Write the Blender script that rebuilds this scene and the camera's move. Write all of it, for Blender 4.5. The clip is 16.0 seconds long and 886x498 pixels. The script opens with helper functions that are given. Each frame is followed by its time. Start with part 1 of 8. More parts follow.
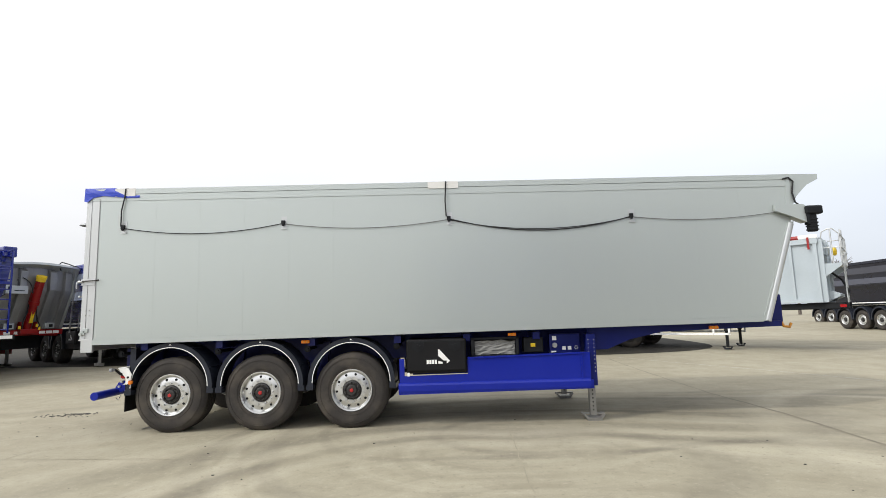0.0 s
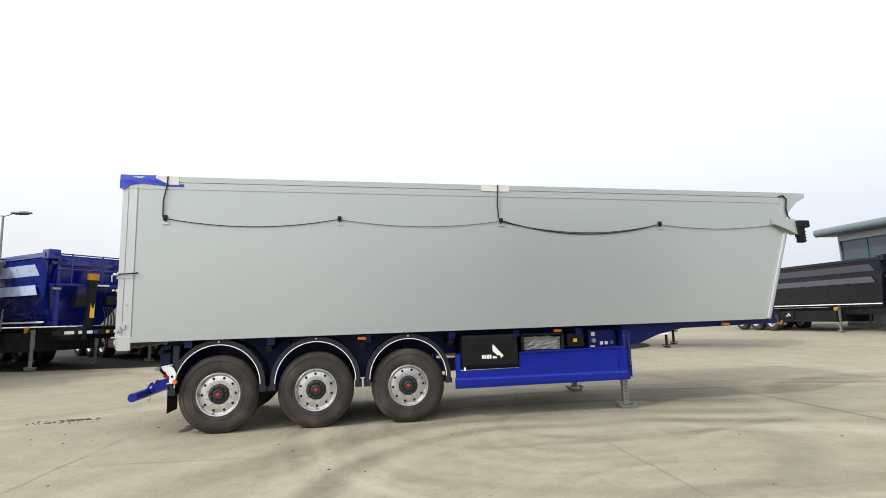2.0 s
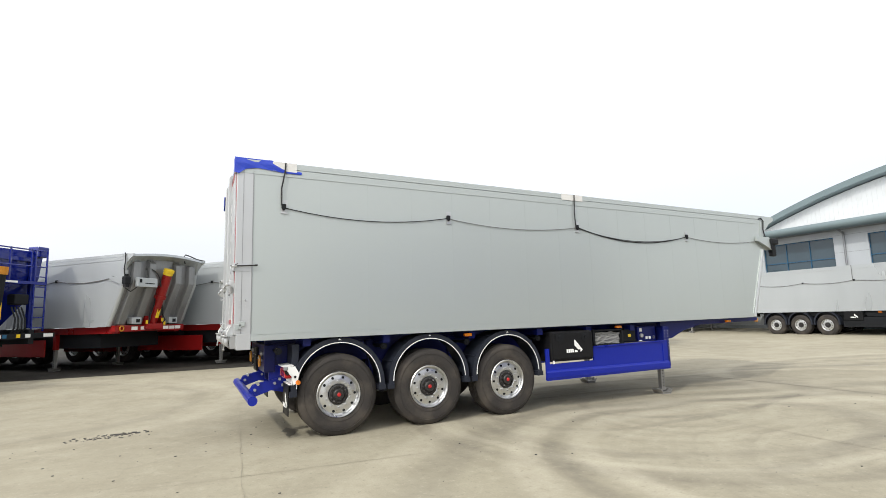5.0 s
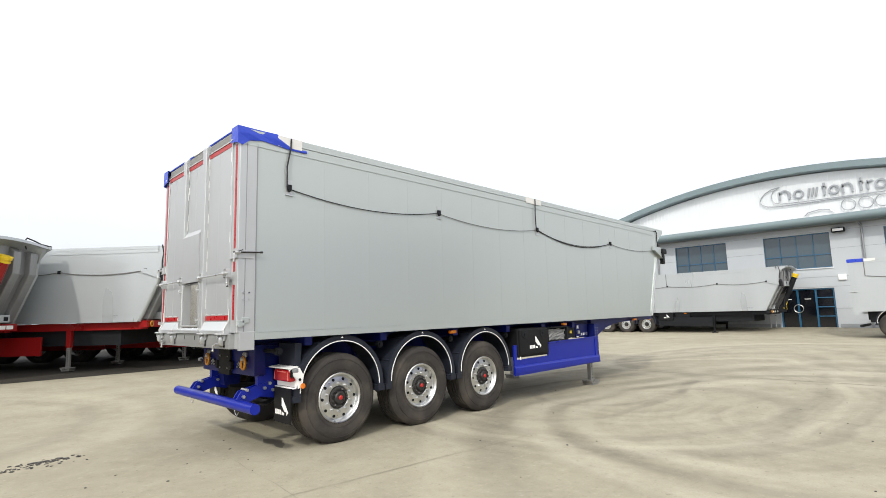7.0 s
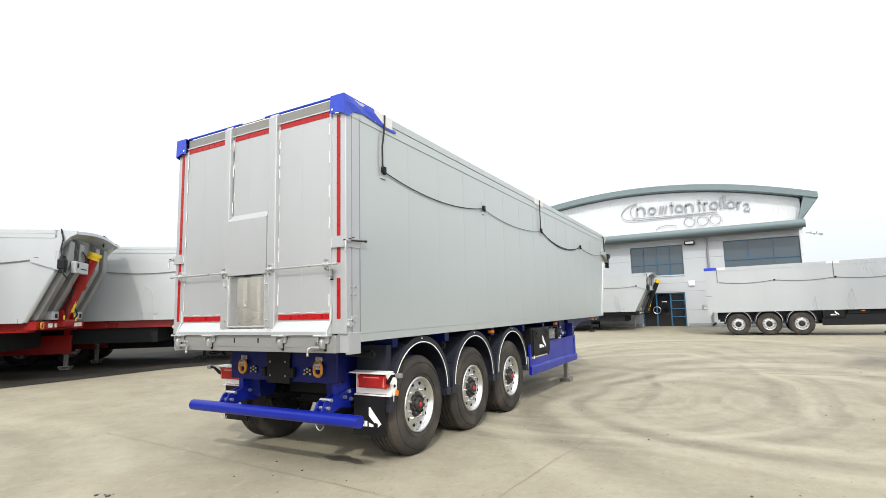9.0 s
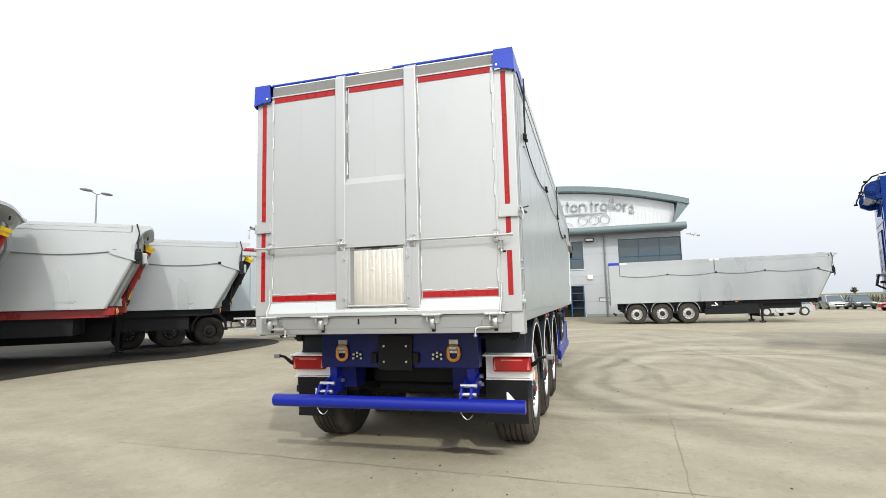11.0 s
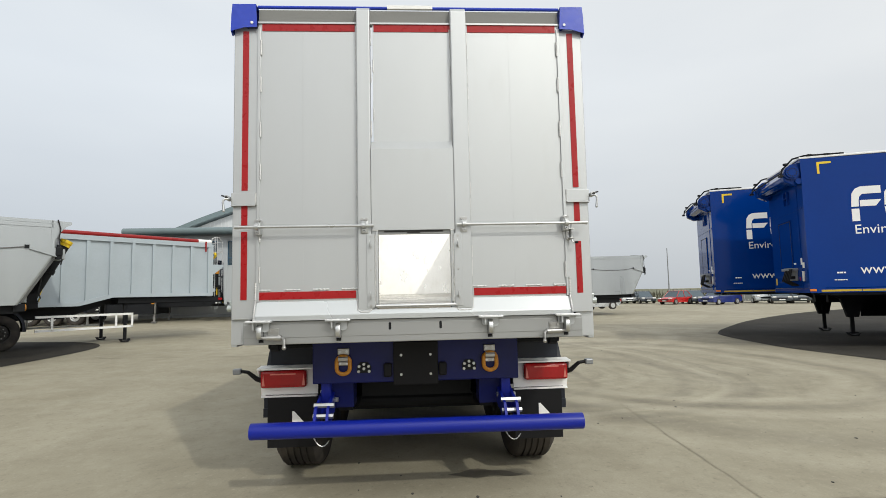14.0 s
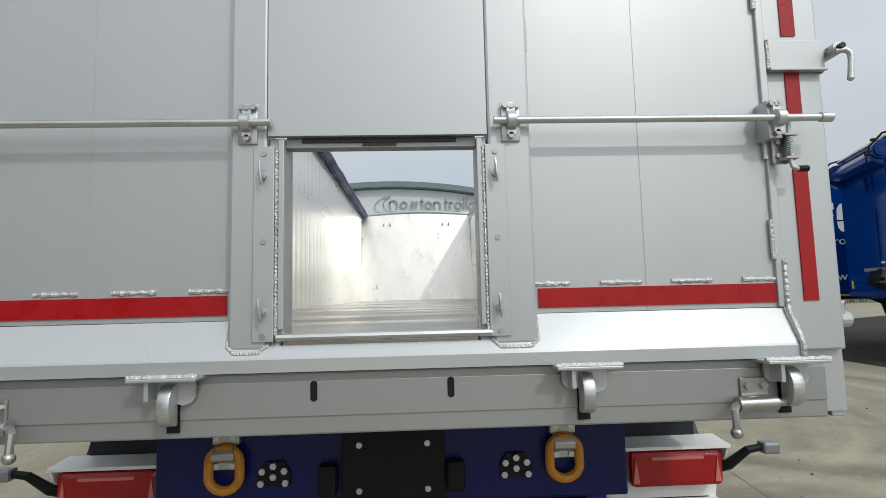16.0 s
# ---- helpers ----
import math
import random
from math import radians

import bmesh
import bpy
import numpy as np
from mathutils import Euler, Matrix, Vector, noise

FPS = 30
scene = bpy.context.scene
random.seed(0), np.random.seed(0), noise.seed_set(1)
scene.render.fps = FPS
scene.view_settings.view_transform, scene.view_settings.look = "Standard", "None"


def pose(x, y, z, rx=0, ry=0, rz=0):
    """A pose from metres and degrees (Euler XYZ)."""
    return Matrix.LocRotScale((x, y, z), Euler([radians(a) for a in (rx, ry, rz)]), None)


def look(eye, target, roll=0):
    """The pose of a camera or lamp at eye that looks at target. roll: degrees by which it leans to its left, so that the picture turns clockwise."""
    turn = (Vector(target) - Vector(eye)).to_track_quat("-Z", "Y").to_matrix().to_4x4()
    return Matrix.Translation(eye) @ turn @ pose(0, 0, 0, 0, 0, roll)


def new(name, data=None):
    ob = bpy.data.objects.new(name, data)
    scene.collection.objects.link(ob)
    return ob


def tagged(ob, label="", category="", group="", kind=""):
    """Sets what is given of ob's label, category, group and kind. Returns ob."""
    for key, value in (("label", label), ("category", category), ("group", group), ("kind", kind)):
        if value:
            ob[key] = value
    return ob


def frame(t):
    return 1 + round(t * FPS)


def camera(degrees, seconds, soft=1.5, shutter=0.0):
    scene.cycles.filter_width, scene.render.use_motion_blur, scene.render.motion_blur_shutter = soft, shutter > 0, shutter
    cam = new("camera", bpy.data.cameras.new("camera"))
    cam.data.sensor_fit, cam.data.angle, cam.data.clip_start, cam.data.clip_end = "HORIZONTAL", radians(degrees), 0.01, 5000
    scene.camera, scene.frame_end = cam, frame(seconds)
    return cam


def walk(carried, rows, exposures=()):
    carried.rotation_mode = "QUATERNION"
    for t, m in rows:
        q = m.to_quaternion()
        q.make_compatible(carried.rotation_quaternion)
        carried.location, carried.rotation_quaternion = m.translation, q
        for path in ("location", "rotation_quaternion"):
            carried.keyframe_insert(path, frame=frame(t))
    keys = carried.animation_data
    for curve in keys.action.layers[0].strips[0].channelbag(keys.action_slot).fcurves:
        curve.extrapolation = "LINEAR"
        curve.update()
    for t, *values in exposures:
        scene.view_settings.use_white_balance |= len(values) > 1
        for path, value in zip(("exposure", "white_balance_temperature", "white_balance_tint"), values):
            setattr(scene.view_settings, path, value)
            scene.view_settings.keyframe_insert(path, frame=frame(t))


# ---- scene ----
cam = camera(80.9, 16.0, soft=0.62)
# seconds, eye x y z, turn rx ry rz
PATH = [
    (0.00, 0.143, 0.166, 1.540, 97.32, 1.71, 1.17),
    (0.50, -0.353, 0.151, 1.538, 97.31, 1.63, -0.64),
    (1.00, -0.864, 0.078, 1.558, 97.33, 1.55, -2.83),
    (1.50, -1.435, 0.013, 1.524, 97.33, 1.50, -7.35),
    (2.00, -2.042, 0.019, 1.514, 97.34, 1.53, -9.05),
    (2.50, -2.644, 0.070, 1.496, 97.44, 1.48, -10.39),
    (3.00, -3.323, 0.249, 1.506, 97.52, 1.52, -12.78),
    (3.50, -3.997, 0.377, 1.501, 97.57, 1.51, -15.60),
    (3.70, -4.253, 0.450, 1.500, 97.50, 1.52, -16.16),
    (4.20, -4.879, 0.581, 1.499, 97.53, 1.55, -19.14),
    (4.75, -5.480, 0.718, 1.494, 97.53, 1.59, -23.36),
    (5.30, -6.016, 0.931, 1.491, 97.49, 1.61, -28.20),
    (5.80, -6.471, 1.258, 1.491, 97.41, 1.59, -32.83),
    (6.00, -6.643, 1.439, 1.488, 97.27, 1.52, -34.75),
    (6.50, -7.105, 1.830, 1.520, 97.14, 1.42, -38.49),
    (7.00, -7.538, 2.258, 1.491, 97.13, 1.46, -44.19),
    (7.50, -7.951, 2.760, 1.527, 96.97, 1.46, -49.25),
    (8.00, -8.353, 3.281, 1.505, 96.92, 1.46, -56.25),
    (8.50, -8.656, 3.949, 1.510, 96.99, 1.49, -58.22),
    (9.00, -8.916, 4.592, 1.528, 96.86, 1.39, -60.24),
    (9.50, -9.079, 5.250, 1.477, 96.81, 1.47, -62.05),
    (10.00, -9.268, 5.839, 1.456, 96.54, 1.59, -65.47),
    (10.20, -9.319, 6.082, 1.429, 96.27, 1.73, -67.00),
    (10.70, -9.472, 6.735, 1.421, 96.03, 1.64, -71.02),
    (11.25, -9.586, 7.460, 1.458, 95.80, 1.25, -77.09),
    (11.80, -9.622, 8.069, 1.504, 95.60, 0.85, -83.15),
    (12.30, -9.572, 8.416, 1.520, 95.48, 0.74, -87.13),
    (12.50, -9.529, 8.552, 1.516, 95.42, 0.80, -88.63),
    (13.00, -9.478, 8.814, 1.521, 95.34, 0.83, -91.84),
    (13.50, -9.329, 8.934, 1.499, 95.25, 1.00, -93.82),
    (14.00, -8.923, 8.940, 1.503, 94.86, 1.25, -93.19),
    (14.50, -8.385, 8.944, 1.496, 94.73, 1.37, -92.17),
    (15.00, -7.821, 8.870, 1.513, 94.64, 1.37, -91.73),
    (15.50, -7.246, 8.828, 1.512, 94.84, 1.31, -91.79),
    (16.00, -6.672, 8.829, 1.514, 95.45, 1.35, -92.28),
]
walk(cam, [(t, pose(x, y, z, rx, ry, rz)) for t, x, y, z, rx, ry, rz in PATH],
     exposures=[(0.0, 0.0, 6500, 10), (3.5, 0.05, 6500, 10), (6.0, 0.16, 6500, 10), (7.0, 0.16, 6500, 10), (8.0, 0.15, 6500, 10), (9.0, 0.24, 6500, 10), (10.0, 0.30, 6500, 10), (12.5, -0.36, 6560, 7.5), (14.0, -0.44, 6530, 7.5), (15.0, -0.56, 6390, 7.5), (16.0, -0.74, 6200, 7)])

# ---- world and sun ----
SUN_DOWN = Vector((1.04, 0.59, -1.0)).normalized()   # the way the sunlight travels
SUN_ELEVATION = math.asin(-SUN_DOWN.z)
SUN_AZIMUTH = math.atan2(-SUN_DOWN.x, -SUN_DOWN.y)

world = bpy.data.worlds.new("hazy_sky")
scene.world = world
world.use_nodes = True
wn, wl = world.node_tree.nodes, world.node_tree.links
sky = wn.new("ShaderNodeTexSky")
sky.sky_type = "NISHITA"
sky.sun_disc = False
sky.sun_elevation = SUN_ELEVATION
sky.sun_rotation = SUN_AZIMUTH
sky.dust_density = 6.0
hsv = wn.new("ShaderNodeHueSaturation")
hsv.inputs["Saturation"].default_value = 0.35
wl.new(sky.outputs[0], hsv.inputs["Color"])
scale = wn.new("ShaderNodeMix")
scale.data_type, scale.blend_type = "RGBA", "MULTIPLY"
scale.inputs[0].default_value = 1.0
scale.inputs[7].default_value = (0.10, 0.10, 0.10, 1)
wl.new(hsv.outputs[0], scale.inputs[6])
# the veil of thin cloud over the sky, faintly streaked
wtc = wn.new("ShaderNodeTexCoord")
wmap = wn.new("ShaderNodeMapping")
wmap.inputs["Scale"].default_value = (1.2, 1.2, 4.0)
wl.new(wtc.outputs["Generated"], wmap.inputs["Vector"])
wnoise = wn.new("ShaderNodeTexNoise")
wnoise.inputs["Scale"].default_value = 1.6
wnoise.inputs["Detail"].default_value = 4.0
wl.new(wmap.outputs[0], wnoise.inputs["Vector"])
wramp = wn.new("ShaderNodeValToRGB")
wramp.color_ramp.elements[0].position, wramp.color_ramp.elements[0].color = 0.3, (0.93, 0.95, 0.99, 1)
wramp.color_ramp.elements[1].position, wramp.color_ramp.elements[1].color = 0.75, (1.02, 1.03, 1.05, 1)
wl.new(wnoise.outputs[0], wramp.inputs[0])
veil = wn.new("ShaderNodeMix")
veil.data_type = "RGBA"
veil.inputs[0].default_value = 0.88
wl.new(scale.outputs[2], veil.inputs[6])
rise = wn.new("ShaderNodeSeparateXYZ")
wl.new(wtc.outputs["Generated"], rise.inputs[0])
lift = wn.new("ShaderNodeMapRange")
lift.inputs["From Min"].default_value, lift.inputs["From Max"].default_value = 0.0, 0.35
lift.inputs["To Min"].default_value, lift.inputs["To Max"].default_value = 0.80, 1.16
wl.new(rise.outputs["Z"], lift.inputs[0])
vmul = wn.new("ShaderNodeMix")
vmul.data_type, vmul.blend_type = "RGBA", "MULTIPLY"
vmul.inputs[0].default_value = 1.0
wl.new(wramp.outputs[0], vmul.inputs[6])
wl.new(lift.outputs[0], vmul.inputs[7])
# the haze is brighter round the sun
toward = wn.new("ShaderNodeVectorMath")
toward.operation = "DOT_PRODUCT"
wl.new(wtc.outputs["Generated"], toward.inputs[0])
toward.inputs[1].default_value = -SUN_DOWN
glow = wn.new("ShaderNodeMapRange")
glow.interpolation_type = "SMOOTHSTEP"
glow.inputs["From Min"].default_value, glow.inputs["From Max"].default_value = 0.35, 1.0
glow.inputs["To Min"].default_value, glow.inputs["To Max"].default_value = 0.95, 1.75
wl.new(toward.outputs["Value"], glow.inputs[0])
haze = wn.new("ShaderNodeMix")
haze.data_type, haze.blend_type = "RGBA", "MULTIPLY"
haze.inputs[0].default_value = 1.0
wl.new(vmul.outputs[2], haze.inputs[6])
wl.new(glow.outputs[0], haze.inputs[7])
# and bluer on the far side from it
tint = wn.new("ShaderNodeMapRange")
tint.inputs["From Min"].default_value, tint.inputs["From Max"].default_value = -0.75, 0.25
wl.new(toward.outputs["Value"], tint.inputs[0])
tone = wn.new("ShaderNodeMix")
tone.data_type = "RGBA"
tone.inputs[6].default_value, tone.inputs[7].default_value = (0.91, 0.965, 1.03, 1), (1.0, 0.995, 0.985, 1)
wl.new(tint.outputs[0], tone.inputs[0])
toned = wn.new("ShaderNodeMix")
toned.data_type, toned.blend_type = "RGBA", "MULTIPLY"
toned.inputs[0].default_value = 1.0
wl.new(haze.outputs[2], toned.inputs[6])
wl.new(tone.outputs[2], toned.inputs[7])
wl.new(toned.outputs[2], veil.inputs[7])
wl.new(veil.outputs[2], wn["Background"].inputs[0])
wn["Background"].inputs[1].default_value = 1.15

sun = new("sun", bpy.data.lights.new("sun", "SUN"))
sun.data.energy = 1.75
sun.data.angle = radians(1.3)
sun.data.color = (1.0, 0.965, 0.88)
sun.matrix_world = look((0, 0, 30), Vector((0, 0, 30)) + SUN_DOWN)


# ---- materials ----
def mat(name, color, rough=0.5, metal=0.0, vary=0.12, size=1.5, grain=25.0, bump=0.0, bump_size=60.0,
        stretch=(1, 1, 1), dirt=None, dirt_amount=0.0, dirt_size=0.6, coat=0.0, rough_vary=0.1, piece=0.0, spec=0.5):
    """A principled material with slow and fine variation of colour and gloss, stains and fine relief."""
    m = bpy.data.materials.new(name)
    m.use_nodes = True
    n, l = m.node_tree.nodes, m.node_tree.links
    b = n["Principled BSDF"]
    b.inputs["Metallic"].default_value = metal
    b.inputs["Coat Weight"].default_value = coat
    b.inputs["Specular IOR Level"].default_value = spec
    b.inputs["Coat Roughness"].default_value = 0.08
    tc = n.new("ShaderNodeTexCoord")
    mp = n.new("ShaderNodeMapping")
    mp.inputs["Scale"].default_value = stretch
    l.new(tc.outputs["Object"], mp.inputs["Vector"])

    def noise_at(scale_value, detail):
        t = n.new("ShaderNodeTexNoise")
        t.inputs["Scale"].default_value = scale_value
        t.inputs["Detail"].default_value = detail
        l.new(mp.outputs[0], t.inputs["Vector"])
        return t

    slow, fine = noise_at(1.0 / size, 4), noise_at(grain, 3)
    add = n.new("ShaderNodeMath")
    add.operation = "MULTIPLY_ADD"
    l.new(fine.outputs[0], add.inputs[0])
    add.inputs[1].default_value = 0.4
    l.new(slow.outputs[0], add.inputs[2])
    ramp = n.new("ShaderNodeMapRange")
    ramp.inputs["From Min"].default_value, ramp.inputs["From Max"].default_value = 0.35, 1.05
    ramp.inputs["To Min"].default_value, ramp.inputs["To Max"].default_value = 1 - vary, 1 + vary
    l.new(add.outputs[0], ramp.inputs[0])
    base = n.new("ShaderNodeMix")
    base.data_type, base.blend_type = "RGBA", "MULTIPLY"
    base.inputs[0].default_value = 1.0
    base.inputs[6].default_value = (*color, 1)
    if piece:
        info = n.new("ShaderNodeObjectInfo")
        pm = n.new("ShaderNodeMapRange")
        pm.inputs["To Min"].default_value, pm.inputs["To Max"].default_value = 1 - piece, 1 + piece
        l.new(info.outputs["Random"], pm.inputs[0])
        mul = n.new("ShaderNodeMath")
        mul.operation = "MULTIPLY"
        l.new(ramp.outputs[0], mul.inputs[0])
        l.new(pm.outputs[0], mul.inputs[1])
        l.new(mul.outputs[0], base.inputs[7])
    else:
        l.new(ramp.outputs[0], base.inputs[7])
    out = base.outputs[2]
    if dirt:
        spots = noise_at(1.0 / dirt_size, 6)
        dr = n.new("ShaderNodeValToRGB")
        dr.color_ramp.elements[0].position = 0.62 - 0.3 * dirt_amount
        dr.color_ramp.elements[1].position = 0.85
        dr.color_ramp.elements[1].color = (dirt_amount, dirt_amount, dirt_amount, 1)
        l.new(spots.outputs[0], dr.inputs[0])
        dm = n.new("ShaderNodeMix")
        dm.data_type = "RGBA"
        l.new(dr.outputs[0], dm.inputs[0])
        l.new(out, dm.inputs[6])
        dm.inputs[7].default_value = (*dirt, 1)
        out = dm.outputs[2]
    l.new(out, b.inputs["Base Color"])
    rr = n.new("ShaderNodeMapRange")
    rr.inputs["From Min"].default_value, rr.inputs["From Max"].default_value = 0.3, 0.7
    rr.inputs["To Min"].default_value = max(0.02, rough - rough_vary)
    rr.inputs["To Max"].default_value = min(1.0, rough + rough_vary)
    l.new(slow.outputs[0], rr.inputs[0])
    l.new(rr.outputs[0], b.inputs["Roughness"])
    if bump:
        bn = noise_at(bump_size, 4)
        bp = n.new("ShaderNodeBump")
        bp.inputs["Strength"].default_value = bump
        bp.inputs["Distance"].default_value = 0.01
        l.new(bn.outputs[0], bp.inputs["Height"])
        l.new(bp.outputs[0], b.inputs["Normal"])
    return m


M = {}
M["silver"] = mat("silver_paint", (0.428, 0.464, 0.452), 0.30, 0.32, 0.025, 2.2, 1.6, coat=0.08, rough_vary=0.02, stretch=(0.7, 1, 0.12))
M["silver_door"] = mat("brushed_door_aluminium", (0.495, 0.508, 0.513), 0.50, 0.64, 0.035, 0.9, 5, 0.0, 15, dirt=(0.30, 0.29, 0.265), dirt_amount=0.14, dirt_size=0.25, rough_vary=0.05, stretch=(1, 1, 0.35))
M["beam_metal"] = mat("dull_beam_aluminium", (0.345, 0.350, 0.346), 0.48, 0.60, 0.06, 0.4, 8, 0.02, 30, dirt=(0.22, 0.21, 0.19), dirt_amount=0.2, dirt_size=0.2, stretch=(1, 0.3, 1))
M["silver_far"] = mat("silver_paint_far", (0.43, 0.455, 0.465), 0.33, 0.35, 0.045, 1.8, 3, stretch=(1.5, 1, 0.3))
M["bare"] = mat("bare_aluminium", (0.88, 0.865, 0.825), 0.30, 0.85, 0.10, 0.5, 40, 0.06, 80, stretch=(0.2, 1, 1), dirt=(0.42, 0.37, 0.30), dirt_amount=0.30, dirt_size=0.5)
# silver paint lightened for the sky caught by the lip and nose column
M["silver_skylit"] = mat("skylit_silver_paint", (0.53, 0.55, 0.556), 0.33, 0.45, 0.03, 0.9, 5, dirt=(0.42, 0.40, 0.37), dirt_amount=0.08, dirt_size=0.3)
M["rim"] = mat("polished_aluminium", (0.66, 0.665, 0.66), 0.33, 1.0, 0.10, 0.08, 60, 0.05, 140, rough_vary=0.08)
M["steel"] = mat("galvanised_steel", (0.55, 0.56, 0.56), 0.36, 0.85, 0.14, 0.2, 50, 0.06, 90)
M["weld"] = mat("weld_bead", (0.62, 0.62, 0.61), 0.38, 0.7, 0.2, 0.05, 120, 0.6, 160)
M["white"] = mat("white_paint", (0.82, 0.82, 0.80), 0.45, 0.0, 0.05, 0.6, 20, dirt=(0.5, 0.48, 0.42), dirt_amount=0.12)
M["blue"] = mat("blue_chassis_paint", (0.005, 0.015, 0.255), 0.34, 0.0, 0.10, 0.7, 20, 0.03, 30, coat=0.08, spec=0.3)
# chassis blue with underbody shade in its colour; plain navy on rolled cover
M["navy"] = mat("navy_and_shaded_blue_paint", (0.005, 0.010, 0.105), 0.40, 0.0, 0.2, 0.6, 20, spec=0.3)
# chassis blue again, darkened for the shade on the rear beam
M["blue_shaded"] = mat("shaded_blue_beam_paint", (0.003, 0.007, 0.090), 0.36, 0.0, 0.15, 0.5, 20, 0.03, 30, spec=0.3, dirt=(0.010, 0.012, 0.03), dirt_amount=0.5, dirt_size=0.35)
M["tarp"] = mat("blue_tarpaulin", (0.014, 0.045, 0.44), 0.35, 0.0, 0.14, 0.25, 40, 0.12, 25)
M["tarp_grey"] = mat("grey_mesh_cover", (0.20, 0.20, 0.19), 0.7, 0.0, 0.1, 0.4, 90, 0.1, 140)
M["patch"] = mat("white_cover_patch", (0.66, 0.65, 0.62), 0.6, 0.0, 0.06, 0.2, 40, 0.1, 60)
M["red_tape"] = mat("red_reflective_tape", (0.34, 0.008, 0.010), 0.32, 0.0, 0.08, 0.05, 150, 0.04, 260, coat=0.04, spec=0.3)
M["lens"] = mat("red_lamp_lens", (0.33, 0.006, 0.008), 0.15, 0.0, 0.15, 0.05, 90, 0.2, 120, coat=0.25, spec=0.35)
M["lens_pale"] = mat("pale_red_prism", (0.62, 0.16, 0.13), 0.15, 0.0, 0.1, 0.05, 90, coat=0.6)
M["amber"] = mat("amber_lens", (0.75, 0.19, 0.01), 0.18, 0.0, 0.15, 0.05, 90, coat=0.6)
M["plastic"] = mat("black_plastic", (0.009, 0.009, 0.010), 0.52, 0.0, 0.2, 0.3, 60, 0.06, 90, spec=0.18)
M["mudguard"] = mat("mudguard_plastic", (0.018, 0.021, 0.030), 0.42, 0.0, 0.2, 0.3, 50, 0.05, 60, spec=0.25)
M["rubber"] = mat("tyre_rubber", (0.042, 0.038, 0.035), 0.80, 0.0, 0.22, 0.25, 40, 0.12, 50, dirt=(0.140, 0.118, 0.092), dirt_amount=0.52, dirt_size=0.28, spec=0.2)
M["hub"] = mat("dark_hub", (0.035, 0.033, 0.032), 0.45, 0.4, 0.2, 0.1, 60)
M["hub_red"] = mat("red_hub_cap", (0.42, 0.015, 0.015), 0.40, 0.0, 0.1, 0.1, 40)
M["rope"] = mat("black_rope", (0.018, 0.018, 0.020), 0.8, 0.0, 0.2, 0.1, 80)
M["rope_grey"] = mat("grey_rope", (0.16, 0.16, 0.16), 0.8, 0.0, 0.2, 0.1, 80)
M["ring"] = mat("yellow_ring_paint", (0.52, 0.21, 0.012), 0.4, 0.0, 0.15, 0.08, 60, dirt=(0.12, 0.07, 0.03), dirt_amount=0.35, dirt_size=0.03)
M["yellow"] = mat("yellow_paint", (0.80, 0.55, 0.02), 0.4, 0.0, 0.1, 0.2, 40)
M["yellow_tape"] = mat("dusty_yellow_tape", (0.50, 0.34, 0.02), 0.5, 0.0, 0.3, 0.2, 40)
M["dark"] = mat("black_painted_steel", (0.010, 0.011, 0.013), 0.6, 0.0, 0.2, 0.5, 30, spec=0.2)
M["red"] = mat("red_chassis_paint", (0.26, 0.008, 0.008), 0.34, 0.0, 0.12, 0.7, 20, coat=0.15, spec=0.35)
M["grey_nose"] = mat("grey_nose_metal", (0.27, 0.275, 0.28), 0.36, 0.45, 0.16, 0.4, 30, stretch=(1, 1, 0.3), dirt=(0.12, 0.115, 0.11), dirt_amount=0.35, dirt_size=0.3)
M["tipper_blue"] = mat("blue_tipper_paint", (0.003, 0.012, 0.19), 0.22, 0.0, 0.1, 0.8, 20, coat=0.4)
M["tipper_light"] = mat("pale_stripe", (0.52, 0.60, 0.80), 0.3, 0.0, 0.06, 0.8, 20, coat=0.5)
M["tipper_black"] = mat("dark_tipper_paint", (0.012, 0.013, 0.022), 0.3, 0.0, 0.1, 0.8, 20, coat=0.15, spec=0.3)
M["tipper_grey"] = mat("grey_stripe", (0.065, 0.068, 0.088), 0.35, 0.0, 0.06, 0.8, 20, coat=0.1, spec=0.3)
M["pale_grey"] = mat("pale_grey_paint", (0.385, 0.435, 0.47), 0.45, 0.0, 0.08, 0.9, 20)
M["walk_blue"] = mat("blue_trailer_paint", (0.001, 0.034, 0.215), 0.12, 0.0, 0.08, 1.0, 20, coat=0.05, rough_vary=0.04, spec=0.16)
M["glass"] = mat("dark_window_glass", (0.050, 0.078, 0.098), 0.05, 0.0, 0.10, 2.0, 10, coat=0.4, rough_vary=0.03)
M["black_glass"] = mat("black_door_glass", (0.006, 0.007, 0.010), 0.08, 0.0, 0.05, 1.0, 10)
M["frame_blue"] = mat("blue_window_frame", (0.014, 0.10, 0.20), 0.35, 0.0, 0.06, 0.6, 30)
M["cladding"] = mat("white_cladding", (0.58, 0.60, 0.61), 0.5, 0.05, 0.05, 1.5, 15, dirt=(0.5, 0.5, 0.48), dirt_amount=0.15, dirt_size=2.0)
M["wall_panel"] = mat("grey_wall_panel", (0.44, 0.465, 0.485), 0.5, 0.05, 0.06, 1.5, 15)
M["roof"] = mat("green_grey_roof", (0.145, 0.190, 0.200), 0.5, 0.1, 0.08, 1.5, 15)
M["sign"] = mat("sign_metal", (0.27, 0.285, 0.30), 0.35, 0.3, 0.05, 0.5, 30)
M["lamp_metal"] = mat("grey_lamp_metal", (0.25, 0.26, 0.27), 0.45, 0.4, 0.08, 0.4, 30)
